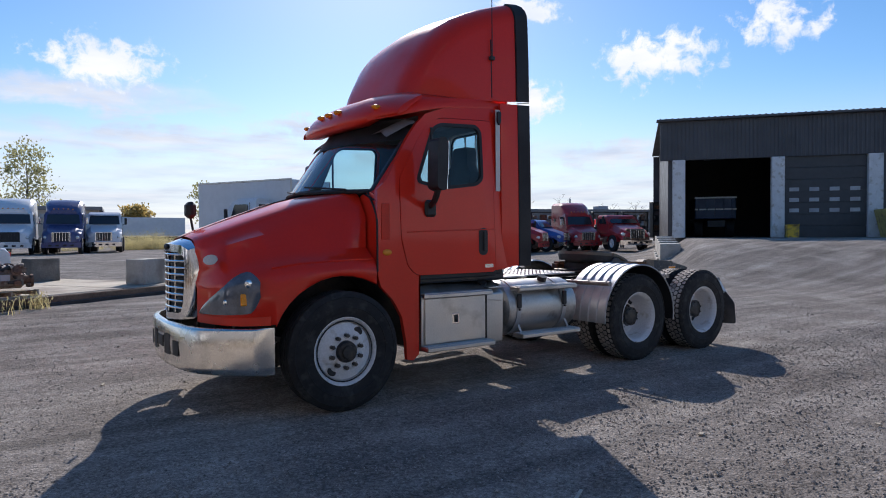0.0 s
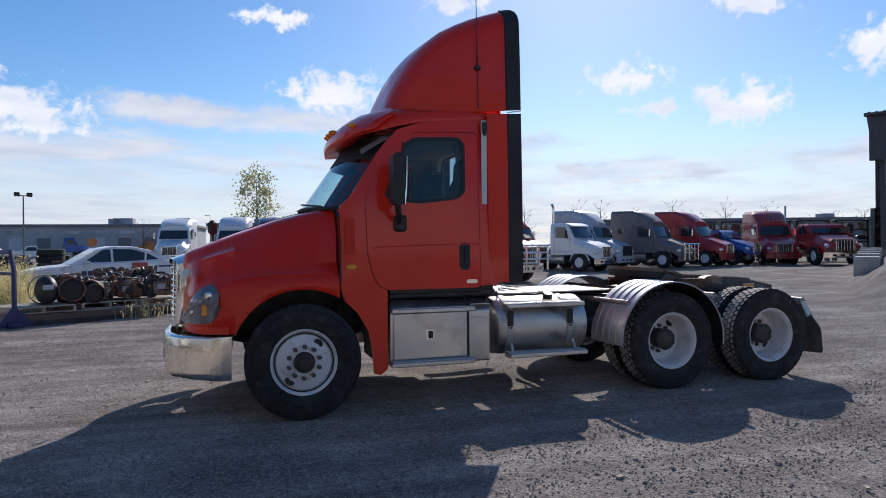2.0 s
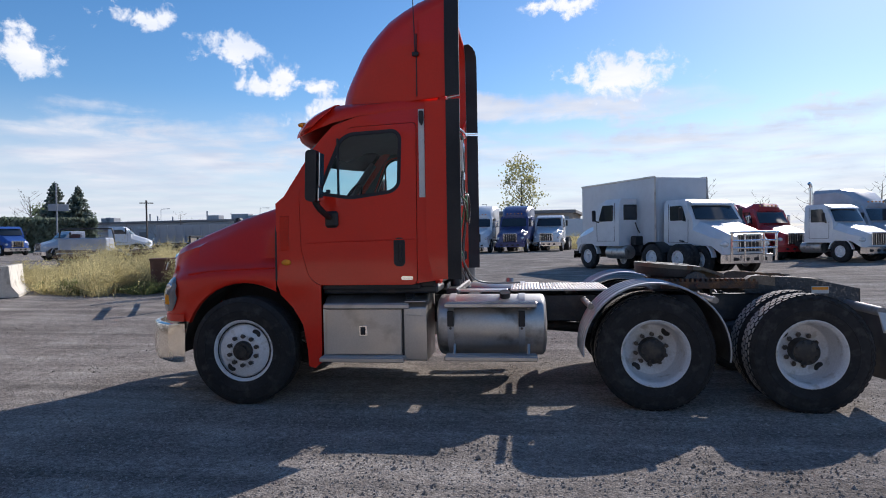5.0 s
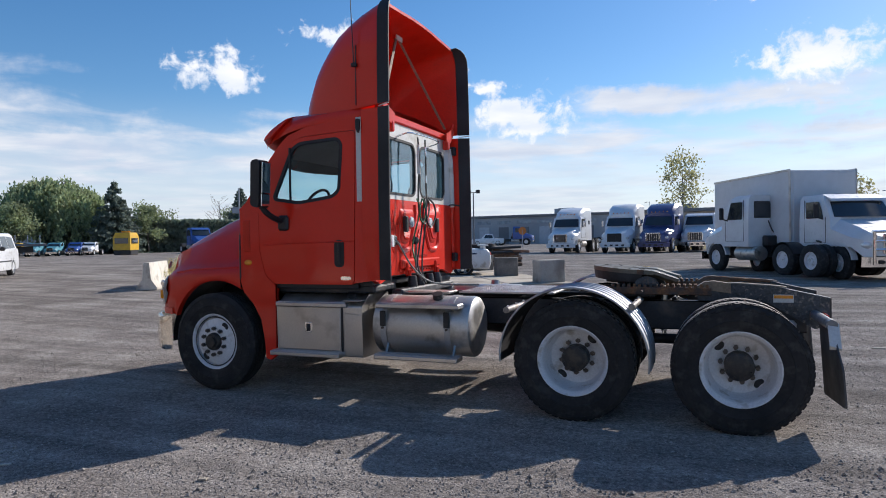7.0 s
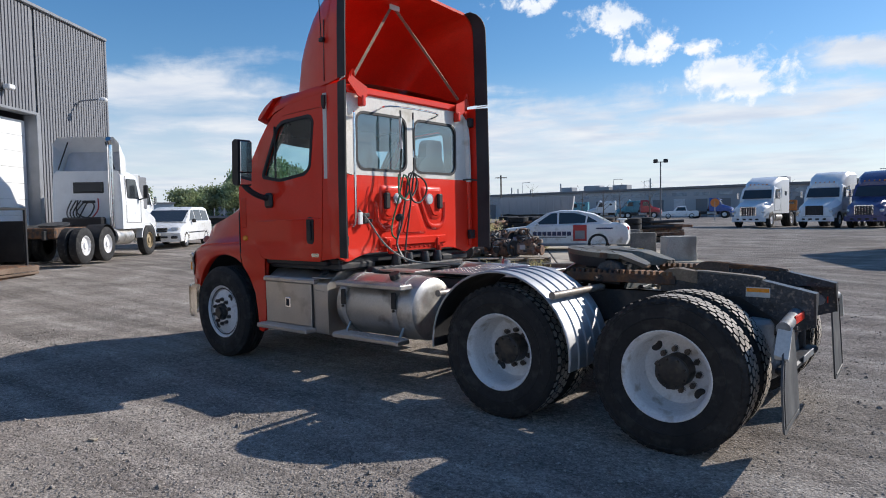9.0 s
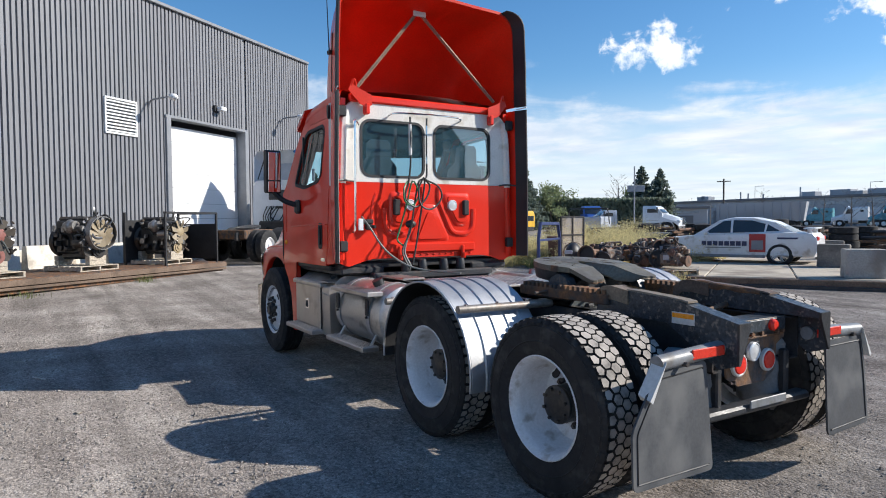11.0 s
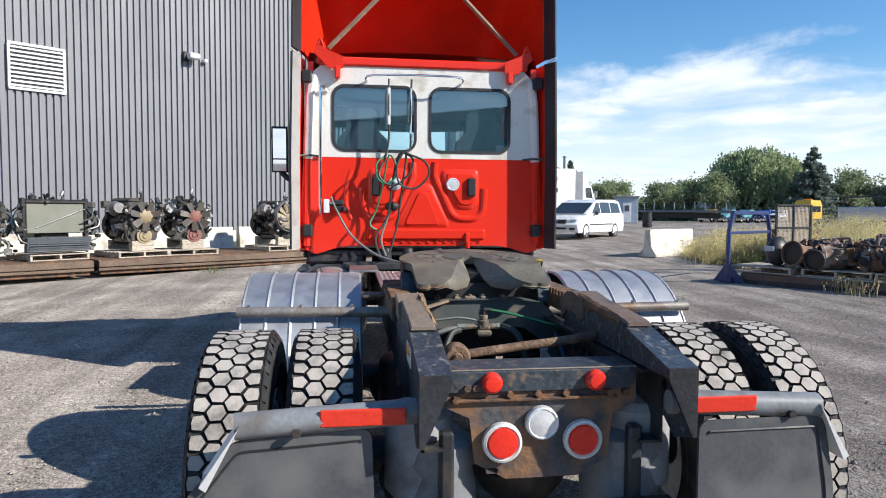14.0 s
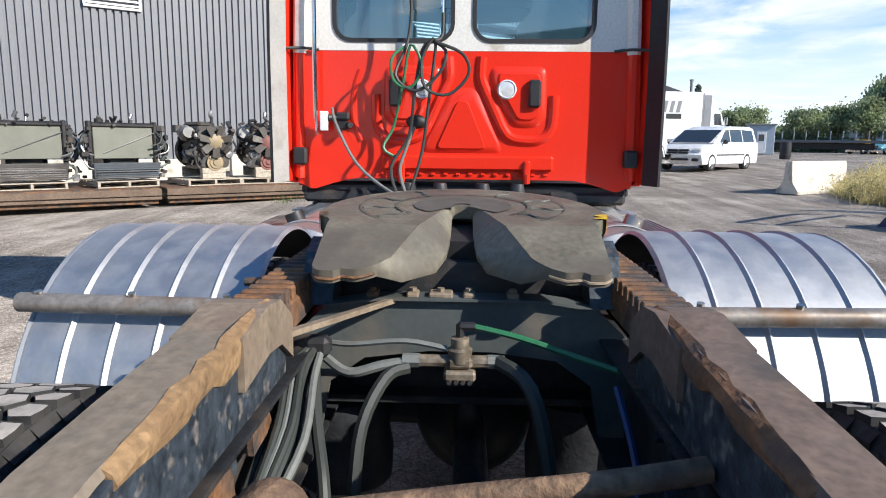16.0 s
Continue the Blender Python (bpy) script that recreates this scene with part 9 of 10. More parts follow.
# white semi-trailer behind the van, its tractor turned away, and a dark-roofed building beyond
tr = thing("semi_trailer", "white box semi-trailer parked behind the minivan", "trailer", spot(-29.8, 12.6, 99))
part("cargo_box", Shape().box((-5.5, 1.25, 2.32), (11.0, 2.5, 2.62), 0.03), P_WHITE, tr)
part("front_frame", Shape().box((0.06, 1.25, 2.32), (0.10, 2.4, 2.52), 0.02), GREY_PAINT, tr)
part("cooling_unit", Shape().box((0.36, 1.0, 2.6), (0.5, 1.7, 1.8), 0.06), GREY_PAINT, tr, "grey panel on the trailer's front")
part("lower_rail", Shape().box((-5.5, -0.01, 1.10), (11.0, 0.03, 0.14), 0.01), GREY_PAINT, tr)
for k in range(3):
    part("lettering_bar", Shape().prism([(-2.25 + 0.38 * k, 2.55), (-2.05 + 0.38 * k, 2.55), (-1.93 + 0.38 * k, 3.15), (-2.13 + 0.38 * k, 3.15)], -0.012, -0.002), GREY_PAINT, tr)
part("lettering_bar", Shape().box((-1.60, -0.007, 2.35), (0.85, 0.01, 0.26), 0.002), BLACK, tr)
part("skirt", Shape().box((-6.0, 1.25, 0.85), (7.5, 2.3, 0.4), 0.02), BLACK, tr)
for x in (-1.6, -1.3):
    part("landing_leg", Shape().rod((x, 0.4, 0.0), (x, 0.4, 1.1), 0.06, 8), BLACK, tr)
for x in (-9.6, -8.4):
    for y, a in ((0.2, 0), (2.3, 180)):
        part("tyre", M_BT, None, tr, "", pose(x, y, 0.52, 0, 0, a))
yard_truck(spot(-34.2, 14.6, -47), "white sleeper truck turned away ahead of a trailer", P_WHITE, "sleeper", 3.75)
FAR_FLUE = mat("grey_flue_pipe", (0.20, 0.21, 0.23), 0.6, var=0.15)
ROOF_FAR = mat("dark_shingle_roof", (0.055, 0.053, 0.057), 0.85, var=0.25, scale=1.0, fine=0.2)
hb = thing("hipped_building", "building with a dark hipped roof behind the trailer", "building", spot(-54.1, 21.2, 71))
part("shell", Shape().box((-9.0, 6.0, 2.3), (17.4, 11.4, 4.6), 0.05), P_GREY, hb)
part("roof", Shape().loft([[(-18.3, -0.3, 4.6), (0.3, -0.3, 4.6), (0.3, 12.3, 4.6), (-18.3, 12.3, 4.6)], [(-12.0, 5.9, 7.8), (-7.0, 5.9, 7.8), (-7.0, 6.1, 7.8), (-12.0, 6.1, 7.8)]]), ROOF_FAR, hb)
part("flue", Shape().rod((-1.2, 3.0, 5.5), (-1.2, 3.0, 6.6), 0.13, 10).rod((-1.2, 3.0, 6.6), (-1.2, 3.0, 6.75), 0.19, 10), FAR_FLUE, hb)

# ---- the low slab with scrap parts ----
K0, KE, KM = Vector((-4.60, 7.25)), Vector((0.845, 0.534)), Vector((-0.534, 0.845))
SLAB_M = Matrix.Translation((K0.x, K0.y, 0)) @ Matrix(((KE.x, KM.x, 0, 0), (KE.y, KM.y, 0, 0), (0, 0, 1, 0), (0, 0, 0, 1)))
SLAB_Z = 0.33
SLAB = mat("sandy_slab", (0.44, 0.39, 0.31), 0.9, var=0.16, scale=0.8, fine=0.12, fscale=25, bump=0.25, bscale=20, dirt=(0.24, 0.20, 0.16), dirt_amt=0.7, dscale=1.2)
slab = thing("slab", "low sandy concrete slab with a dark edge", "slab", SLAB_M, kind="structure")
for k in range(4):
    part("slab_panel", Shape().box((0.99 + 1.86 * k, 4.6, SLAB_Z - 0.19), (1.84, 8.9, 0.38), 0.02), SLAB, slab)
part("slab_edge", Shape().box((3.78, 0.09, SLAB_Z - 0.12), (7.44, 0.10, 0.20), 0.015), WOOD_DARK, slab)
part("edge_rail", Shape().box((3.78, 0.03, SLAB_Z - 0.22), (7.48, 0.08, 0.14), 0.01), FRAME, slab)
for k, (a, b, sz, tw, mt, txt) in enumerate(((6.69, 4.38, (0.78, 0.55, 0.61), -8, CONCRETE_DARK, "dark weathered concrete block on the slab"), (6.95, 0.85, (0.80, 0.60, 0.62), 6, CONCRETE, "grey concrete block with rounded corners on the slab"), (6.92, 8.55, (0.72, 0.55, 0.60), 20, CONCRETE_DARK, "dark concrete block behind the slab"))):
    bs = Shape()
    bs.loft([[(px * w0, py * w0, z0) for px, py in soft_poly([(-sz[0] / 2, -sz[1] / 2), (sz[0] / 2, -sz[1] / 2), (sz[0] / 2, sz[1] / 2), (-sz[0] / 2, sz[1] / 2)], 0.08)] for z0, w0 in ((0, 0.98), (0.04, 1.0), (sz[2] * 0.45, 0.985), (sz[2] * 0.55, 0.975), (sz[2] - 0.05, 1.0), (sz[2], 0.96))])
    solid("concrete_block", bs, mt, txt, "concrete block", SLAB_M @ pose(a, b, SLAB_Z + 0.002, 0, 0, tw), group="concrete blocks on the slab")

GEAR = [mat("rusty_casting", (0.21, 0.115, 0.072), 0.8, var=0.45, fine=0.35, dirt=(0.07, 0.05, 0.04), dirt_amt=0.6, dscale=9), mat("black_casting", (0.03, 0.03, 0.032), 0.5, var=0.4, fine=0.2), mat("grey_casting", (0.27, 0.22, 0.175), 0.75, var=0.35, fine=0.35, dirt=(0.14, 0.075, 0.045), dirt_amt=0.6, dscale=8)]


def gearbox(m, seed, label):
    """A heavy transmission or differential casting lying on the slab."""
    r = random.Random(seed)
    g = thing("gearbox", label, "gearbox", m, group="scrap gearboxes on the slab")
    mt = GEAR[seed % 3]
    rr = r.uniform(0.20, 0.26)
    part("bell_housing", Shape().lathe([(-0.45, rr * 0.88), (-0.45, rr), (-0.40, rr), (-0.38, rr * 0.9), (-0.15, rr * 0.72), (0.0, rr * 0.68)], 24, "x", (0, 0, rr + 0.02)), mt, g)
    part("housing_mouth", Shape().lathe([(-0.44, 0.0), (-0.40, rr * 0.86)], 24, "x", (0, 0, rr + 0.02)), BLACK, g)
    part("case", Shape().box((0.25, 0, rr + 0.0), (0.55, rr * 1.3, rr * 1.35), 0.06), mt, g)
    part("tail_shaft", Shape().rod((0.5, 0, rr), (0.68, 0, rr * 0.9), 0.09, 14).rod((0.64, 0, rr * 0.9), (0.69, 0, rr * 0.9), 0.13, 14), GEAR[(seed + 1) % 3], g)
    for k in range(14):
        a = r.uniform(-0.3, 3.4)
        x, q = r.uniform(-0.3, 0.55), rr * r.uniform(0.75, 1.1)
        part("lug", Shape().box((0, 0, 0), (r.uniform(0.05, 0.16), r.uniform(0.04, 0.10), r.uniform(0.05, 0.14)), 0.012, m=pose(x, q * math.cos(a), rr + q * math.sin(a), r.uniform(-60, 60), r.uniform(-40, 40), r.uniform(-60, 60))) if k % 3 else Shape().lathe([(0.0, 0.0), (0.0, 0.09), (0.03, 0.095), (0.035, 0.05), (0.06, 0.04), (0.06, 0.0)], 16, "z", m=pose(x, q * math.cos(a), rr + q * math.sin(a), math.degrees(a) - 90 + r.uniform(-30, 30))), r.choice(GEAR + [RUST]), g)
    for k in range(8):
        an = r.uniform(0, 6.283)
        part("flange_rib", Shape().box((0, 0, 0), (0.30, 0.025, 0.06), 0.006, m=pose(-0.22, rr * 0.80 * math.cos(an), rr + 0.02 + rr * 0.80 * math.sin(an)) @ pose(0, 0, 0, math.degrees(an), 0, 0)), mt, g)
    for k in range(5):
        x0, y0 = r.uniform(0.0, 0.5), r.uniform(-0.15, 0.15)
        part("pipe", Shape().tube([(x0, y0, rr * 1.6), (x0 + 0.05, y0 + 0.05, rr * 1.6 + 0.14), (x0 + r.uniform(-0.2, 0.2), y0 + r.uniform(-0.2, 0.2), rr * 1.5 + 0.16), (x0 + r.uniform(-0.3, 0.3), y0 + r.uniform(-0.3, 0.3), rr * 1.1)], r.uniform(0.015, 0.03), 6), r.choice(GEAR), g)
    part("paint_mark", Shape().box((0.28, rr * 0.655, rr + 0.06), (0.12, 0.006, 0.10), 0.001), P_GREY, g)
    for k in range(12):
        part("fitting", Shape().box((r.uniform(-0.1, 0.6), r.choice((-1, 1)) * rr * 0.7, rr + r.uniform(-0.12, 0.2)), (r.uniform(0.06, 0.2), 0.10, r.uniform(0.05, 0.15)), 0.015) if k % 2 else Shape().rod((r.uniform(0, 0.4), r.uniform(-0.1, 0.1), rr * 1.6), (r.uniform(0, 0.5), r.uniform(-0.15, 0.15), rr * 2.1), 0.05, 10), r.choice(GEAR), g)
    part("tag", Shape().box((0.2, -rr * 0.67, rr + 0.05), (0.16, 0.012, 0.12), 0.002), P_GREY, g, "pale paper tag")
    return g


r0 = random.Random(11)
for k in range(11):
    a, b = 1.15 + 0.34 * (k % 6) + r0.uniform(-0.08, 0.08) + 0.15 * (k // 6), 0.50 + 0.62 * (k // 6) + r0.uniform(-0.1, 0.15)
    gearbox(SLAB_M @ pose(a, b, SLAB_Z + 0.12 + (0.0 if k < 9 else 0.18), 0, r0.uniform(-6, 6), r0.uniform(-40, 200)), k, "greasy scrap truck gearbox lying on a pallet")
for a in (1.75, 3.0):
    pallet(SLAB_M @ pose(a, 0.75, SLAB_Z + 0.002, 0, 0, 4), "weathered pallet under scrap gearboxes")
dz = thing("differential", "round black differential housing on a pallet", "differential", SLAB_M @ pose(0.62, 0.42, SLAB_Z + 0.14))
part("bowl", Shape().ball((0, 0, 0.30), 0.29, 20, 12, s=(0.7, 1, 1)), GEAR[1], dz)
part("ring", Shape().lathe([(0.0, 0.30), (0.05, 0.31), (0.08, 0.28)], 28, "y", (0, 0.05, 0.30)), GEAR[2], dz)
part("label_bar", Shape().box((-0.05, -0.275, 0.36), (0.2, 0.03, 0.10), 0.01), P_GREY, dz)
pallet(SLAB_M @ pose(0.45, 0.60, SLAB_Z + 0.002), "pallet under a black differential")

BLUE_ST = mat("blue_steel", (0.022, 0.038, 0.13), 0.45, var=0.2)
bf = thing("blue_frame", "blue welded steel frame with a toolbar at the slab's end", "frame", SLAB_M @ pose(-0.12, -0.15, 0.13))
for y in (0.0, 1.9):
    part("post", Shape().tube([(0, y, 0.0), (0, y, 1.05), (0, y + (0.16 if y == 0 else -0.16), 1.42)], 0.045, 6, 1), BLUE_ST, bf)
    part("foot", Shape().prism([(-0.3, 0.0), (0.35, 0.0), (0.05, 0.35), (-0.05, 0.35)], y - 0.02, y + 0.02), BLUE_ST, bf)
part("top_bar", Shape().box((0, 0.95, 1.42), (0.08, 1.62, 0.08), 0.01), BLUE_ST, bf)
part("mid_bar", Shape().box((0, 0.95, 1.0), (0.06, 1.84, 0.06), 0.01), BLUE_ST, bf)
part("base", Shape().box((0.0, 0.95, 0.04), (0.25, 2.1, 0.10), 0.01), BLUE_ST, bf)
mg = thing("mesh_gate", "dark mesh panel in a steel frame standing upright", "gate", SLAB_M @ pose(-0.25, 2.4, 0.13, 0, 0, 60) @ Matrix.Diagonal((1, 1, 0.9, 1)))
MESH_MT = mat("mesh_infill", (0.48, 0.41, 0.34), 0.8, var=0.15, fine=0.3, fscale=150)
for x in (0, 0.45, 0.9):
    part("upright", Shape().box((x, 0, 0.9), (0.05, 0.05, 1.8), 0.006), BLACK, mg)
for z in (0.05, 0.62, 1.2, 1.78):
    part("rail", Shape().box((0.45, 0, z), (0.95, 0.05, 0.05), 0.006), BLACK, mg)
wires = Shape()
for k in range(25):
    wires.add([(0.03 + 0.035 * k, -0.004, 0.05), (0.045 + 0.035 * k, -0.004, 0.05), (0.045 + 0.035 * k, -0.004, 1.75), (0.03 + 0.035 * k, -0.004, 1.75)], [(0, 1, 2, 3)])
for k in range(48):
    wires.add([(0.03, 0.004, 0.06 + 0.035 * k), (0.88, 0.004, 0.06 + 0.035 * k), (0.88, 0.004, 0.075 + 0.035 * k), (0.03, 0.004, 0.075 + 0.035 * k)], [(0, 1, 2, 3)])
part("mesh_infill", wires, MESH_MT, mg)
RUST_BOX = mat("brown_bin", (0.16, 0.085, 0.06), 0.8, var=0.25)
solid("rusty_bin", Shape().loft([[(-0.6, -0.5, 0), (0.6, -0.5, 0), (0.6, 0.5, 0), (-0.6, 0.5, 0)], [(-0.65, -0.55, 0.95), (0.65, -0.55, 0.95), (0.65, 0.55, 0.95), (-0.65, 0.55, 0.95)]]).box((0, 0, 0.93), (1.36, 1.16, 0.06), 0.01), RUST_BOX, "rusty brown steel bin in the weeds", "bin", spot(-7.6, 10.7, 20) @ Matrix.Diagonal((0.68, 0.7, 1.0, 1)))

# heaps of parts and tyres behind the slab
TYRE_S = Shape().lathe([(-0.13, 0.28), (-0.14, 0.40), (-0.11, 0.50), (0.11, 0.50), (0.14, 0.40), (0.13, 0.28)], 20, "z").mesh("tyre", RUBBER)
r1 = random.Random(5)
for k in range(16):
    x, y = -13.5 + 1.15 * (k % 8) + r1.uniform(-0.2, 0.2), 19.5 + 1.2 * (k // 8) + 0.5 * (k % 8) + r1.uniform(-0.2, 0.2)
    st = thing("tyre_stack", "stack of worn truck tyres and rails behind the slab", "tyre stack", spot(x, y, r1.uniform(0, 90)), group="tyre stacks")
    for j in range(r1.choice((3, 4, 4, 5))):
        part("tyre", TYRE_S, None, st, "", pose(r1.uniform(-0.05, 0.05), r1.uniform(-0.05, 0.05), 0.14 + 0.272 * j))
for k in range(10):
    x, y = -16 + 1.3 * k + r1.uniform(-0.5, 0.5), 17.2 + 0.75 * k + r1.uniform(-0.5, 0.5)
    hp = thing("parts_heap", "heap of rusty frame rails and axles", "scrap heap", spot(x, y, r1.uniform(0, 180)), group="scrap heaps")
    part("base_timber", Shape().box((0, 0, 0.08), (1.8, 1.1, 0.16), 0.02), WOOD_DARK, hp)
    for j in range(7):
        z = 0.2 + 0.11 * j
        part("rail", Shape().box((0, 0, 0), (r1.uniform(1.4, 2.6), 0.10, 0.12), 0.01, m=pose(r1.uniform(-0.3, 0.3), r1.uniform(-0.4, 0.4), z, 0, r1.uniform(-3, 3), r1.uniform(-25, 25))) if j % 2 else Shape().rod((-0.9, r1.uniform(-0.4, 0.4), z), (0.9, r1.uniform(-0.4, 0.4), z + 0.05), 0.07, 10), r1.choice(GEAR + [RUST, GREY_PAINT]), hp)

# ---- trees and weeds ----
BARK = mat("bark", (0.12, 0.10, 0.085), 0.9, var=0.3, scale=6, bump=0.4, bscale=30)
# leaf colours run paler than foliage, with distance haze mixed in
LEAF = {"willow": mat("willow_leaf", (0.30, 0.36, 0.19), 0.7, var=0.35, scale=0.5, fine=0.3, fscale=3),
        "green": mat("green_leaf", (0.28, 0.33, 0.18), 0.7, var=0.4, scale=0.4, fine=0.3, fscale=3),
        "birch": mat("autumn_birch_leaf", (0.34, 0.33, 0.16), 0.7, var=0.35, scale=0.8, fine=0.3, fscale=4),
        "yellow": mat("yellow_leaf", (0.5, 0.38, 0.14), 0.7, var=0.3, scale=0.6, fine=0.3, fscale=4),
        "needle": mat("spruce_needle", (0.17, 0.21, 0.175), 0.8, var=0.35, scale=0.7, fine=0.3, fscale=4),
        "hedge": mat("dark_hedge_leaf", (0.19, 0.23, 0.17), 0.8, var=0.4, scale=0.3, fine=0.3, fscale=2)}

WEED = mat("dry_weed", (0.56, 0.49, 0.26), 0.9, var=0.3, scale=1.5, fine=0.3, fscale=6)
WEED_G = mat("green_weed", (0.24, 0.27, 0.11), 0.9, var=0.35, scale=1.5, fine=0.3, fscale=6)
for lm in (*LEAF.values(), WEED, WEED_G):
    # light also comes through the leaves
    ln, ll = lm.node_tree.nodes, lm.node_tree.links
    l_out, l_b = ln["Material Output"], ln["Principled BSDF"]
    l_tr, l_mix = ln.new("ShaderNodeBsdfTranslucent"), ln.new("ShaderNodeMixShader")
    ll.new(l_b.inputs["Base Color"].links[0].from_socket, l_tr.inputs["Color"])
    l_mix.inputs[0].default_value = 0.5
    ll.new(l_b.outputs[0], l_mix.inputs[1])
    ll.new(l_tr.outputs[0], l_mix.inputs[2])
    ll.new(l_mix.outputs[0], l_out.inputs[0])


def leaves(points, size, rg, droop=0.0):
    """Small crossed leaf clumps at points."""
    v, f = [], []
    for p in points:
        s = size * rg.uniform(0.6, 1.3)
        a, b = rg.uniform(0, 6.283), rg.uniform(-0.9, 0.9)
        ux = Vector((math.cos(a), math.sin(a), 0.3 * b))
        uy = Vector((-math.sin(a) * b, math.cos(a) * b, 1.0 + droop)).normalized() * (1 + droop)
        k = len(v)
        p = Vector(p)
        v += [tuple(p - ux * s * 0.5), tuple(p + uy * s * 0.45), tuple(p + ux * s * 0.5), tuple(p - uy * s * 0.55)]
        f.append((k, k + 1, k + 2, k + 3))
    s = Shape()
    s.v, s.f = v, f
    return s


def leaf_part(name, shape, mt, parent):
    me = bpy.data.meshes.new(name)
    me.from_pydata(shape.v, [], shape.f)
    me.materials.append(mt)
    return part(name, me, None, parent)


def limbs(h, rg, n, spread, r0, start=0.25, fork=3):
    """A tapered trunk with forked limbs; returns the shape and the twig ends."""
    s, ends = Shape(), []
    top = Vector((rg.uniform(-0.05, 0.05) * h, rg.uniform(-0.05, 0.05) * h, h))
    pts = [Vector((0, 0, -0.1)), top * 0.35 + Vector((rg.uniform(-0.02, 0.02) * h, 0, 0)), top * 0.7, top]
    for i in range(3):
        s.rod(pts[i], pts[i + 1], r0 * (1 - 0.31 * i), 8, r0 * (1 - 0.31 * (i + 1)))
    for k in range(n):
        t = start + (1 - start) * (k + 0.5) / n
        b = top * t
        a = k * 2.4 + rg.uniform(-0.4, 0.4)
        ln = spread * (1.15 - 0.75 * t) * rg.uniform(0.7, 1.2)
        e = b + Vector((math.cos(a) * ln, math.sin(a) * ln, ln * rg.uniform(0.5, 1.1)))
        mid = (b + e) / 2 + Vector((0, 0, -0.06 * ln))
        s.rod(b, mid, r0 * 0.34 * (1.2 - t), 5, r0 * 0.22 * (1.2 - t)).rod(mid, e, r0 * 0.22 * (1.2 - t), 5, r0 * 0.07)
        ends.append(e)
        for j in range(fork):
            q = mid + (e - mid) * rg.uniform(0.1, 0.9)
            d = q + Vector((rg.uniform(-1, 1), rg.uniform(-1, 1), rg.uniform(0.2, 1.1))) * ln * 0.38
            s.rod(q, d, r0 * 0.10, 4, r0 * 0.03)
            ends.append(d)
    return s, ends


def tree(x, y, h, spread, kind, seed, label, n=16, density=30, leaf=0.35, cat="tree", group=""):
    rg = random.Random(seed)
    t = thing("tree", label, cat, spot(x, y, 0), group=group)
    s, ends = limbs(h * 0.92, rg, n, spread, h * 0.018 + 0.03)
    part("trunk", s, BARK, t)
    if kind:
        pts = []
        for e in ends:
            for k in range(density):
                pts.append(e + Vector((rg.gauss(0, 1), rg.gauss(0, 1), rg.gauss(0, 0.8))) * spread * 0.17)
        leaf_part("crown", leaves(pts, leaf, rg), LEAF[kind], t)
    return t


def willow(x, y, h, r, seed):
    rg = random.Random(seed)
    t = thing("tree", "broad drooping green willow beyond the yard", "tree", spot(x, y, 0))
    s, ends = limbs(h * 0.75, rg, 14, r * 0.8, 0.35)
    part("trunk", s, BARK, t)
    pts = []
    for k in range(230):
        a, u = rg.uniform(0, 6.283), math.sqrt(rg.random())
        top = h * (0.98 - 0.30 * u ** 2.2) * rg.uniform(0.92, 1.0)
        px, py = math.cos(a) * u * r, math.sin(a) * u * r
        ln = rg.uniform(0.30, 0.62) * h * (0.55 + 0.5 * u)
        for j in range(130):
            f = rg.random()
            pts.append((px * (1 + 0.12 * f) + rg.gauss(0, 0.30), py * (1 + 0.12 * f) + rg.gauss(0, 0.30), max(0.6, top - ln * f + rg.gauss(0, 0.22))))
    leaf_part("crown", leaves(pts, 0.25, rg, 0.6), LEAF["willow"], t)


def spruce(x, y, h, r, seed):
    rg = random.Random(seed)
    t = thing("tree", "dark pointed spruce beyond the yard", "tree", spot(x, y, 0), group="spruces")
    part("trunk", Shape().rod((0, 0, -0.1), (0, 0, h), 0.16, 8, 0.02), BARK, t)
    pts = []
    tiers = 26
    for k in range(tiers):
        f = k / tiers
        z0, rr = 0.6 + (h - 0.7) * f, r * (1 - f) ** 0.85 * rg.uniform(0.85, 1.12)
        for b in range(max(5, int(19 * (1 - f)) + 4)):
            a = rg.uniform(0, 6.283)
            ln = rr * rg.uniform(0.7, 1.1)
            for j in range(24):
                g = (j + rg.random()) / 24
                pts.append((math.cos(a) * ln * g + rg.gauss(0, 0.07), math.sin(a) * ln * g + rg.gauss(0, 0.07), z0 - 0.25 * ln * g + 0.12 * ln * g * g + rg.gauss(0, 0.06)))
    leaf_part("crown", leaves(pts, 0.33, rg), LEAF["needle"], t)


willow(-69.0, 49.9, 9.6, 5.6, 2)
spruce(-61.2, 52.0, 8.9, 4.2, 3)
spruce(-60.0, 73.7, 9.5, 4.2, 4)
spruce(-57.2, 74.4, 9.0, 4.0, 5)
tree(-60.5, 56.5, 5.5, 2.4, "green", 31, "round green tree by the hedge", 12, 70, 0.22)
tree(-57.0, 66.0, 7.5, 2.6, None, 32, "bare grey tree beyond the yard", 22, 0)
tree(-63.5, 77.0, 6.0, 2.6, "green", 33, "round green tree beyond the yard", 12, 70, 0.22)
tree(2.4, 89.3, 12.0, 3.4, "birch", 8, "thin autumn birch behind the far trucks", 24, 15, 0.30)
tree(15.0, 92.0, 4.6, 2.4, "yellow", 9, "low yellow autumn tree behind the far trucks", 14, 30, 0.4)
tree(-13.0, 92.0, 5.2, 2.2, None, 10, "thin bare tree behind a long building", 20, 0)
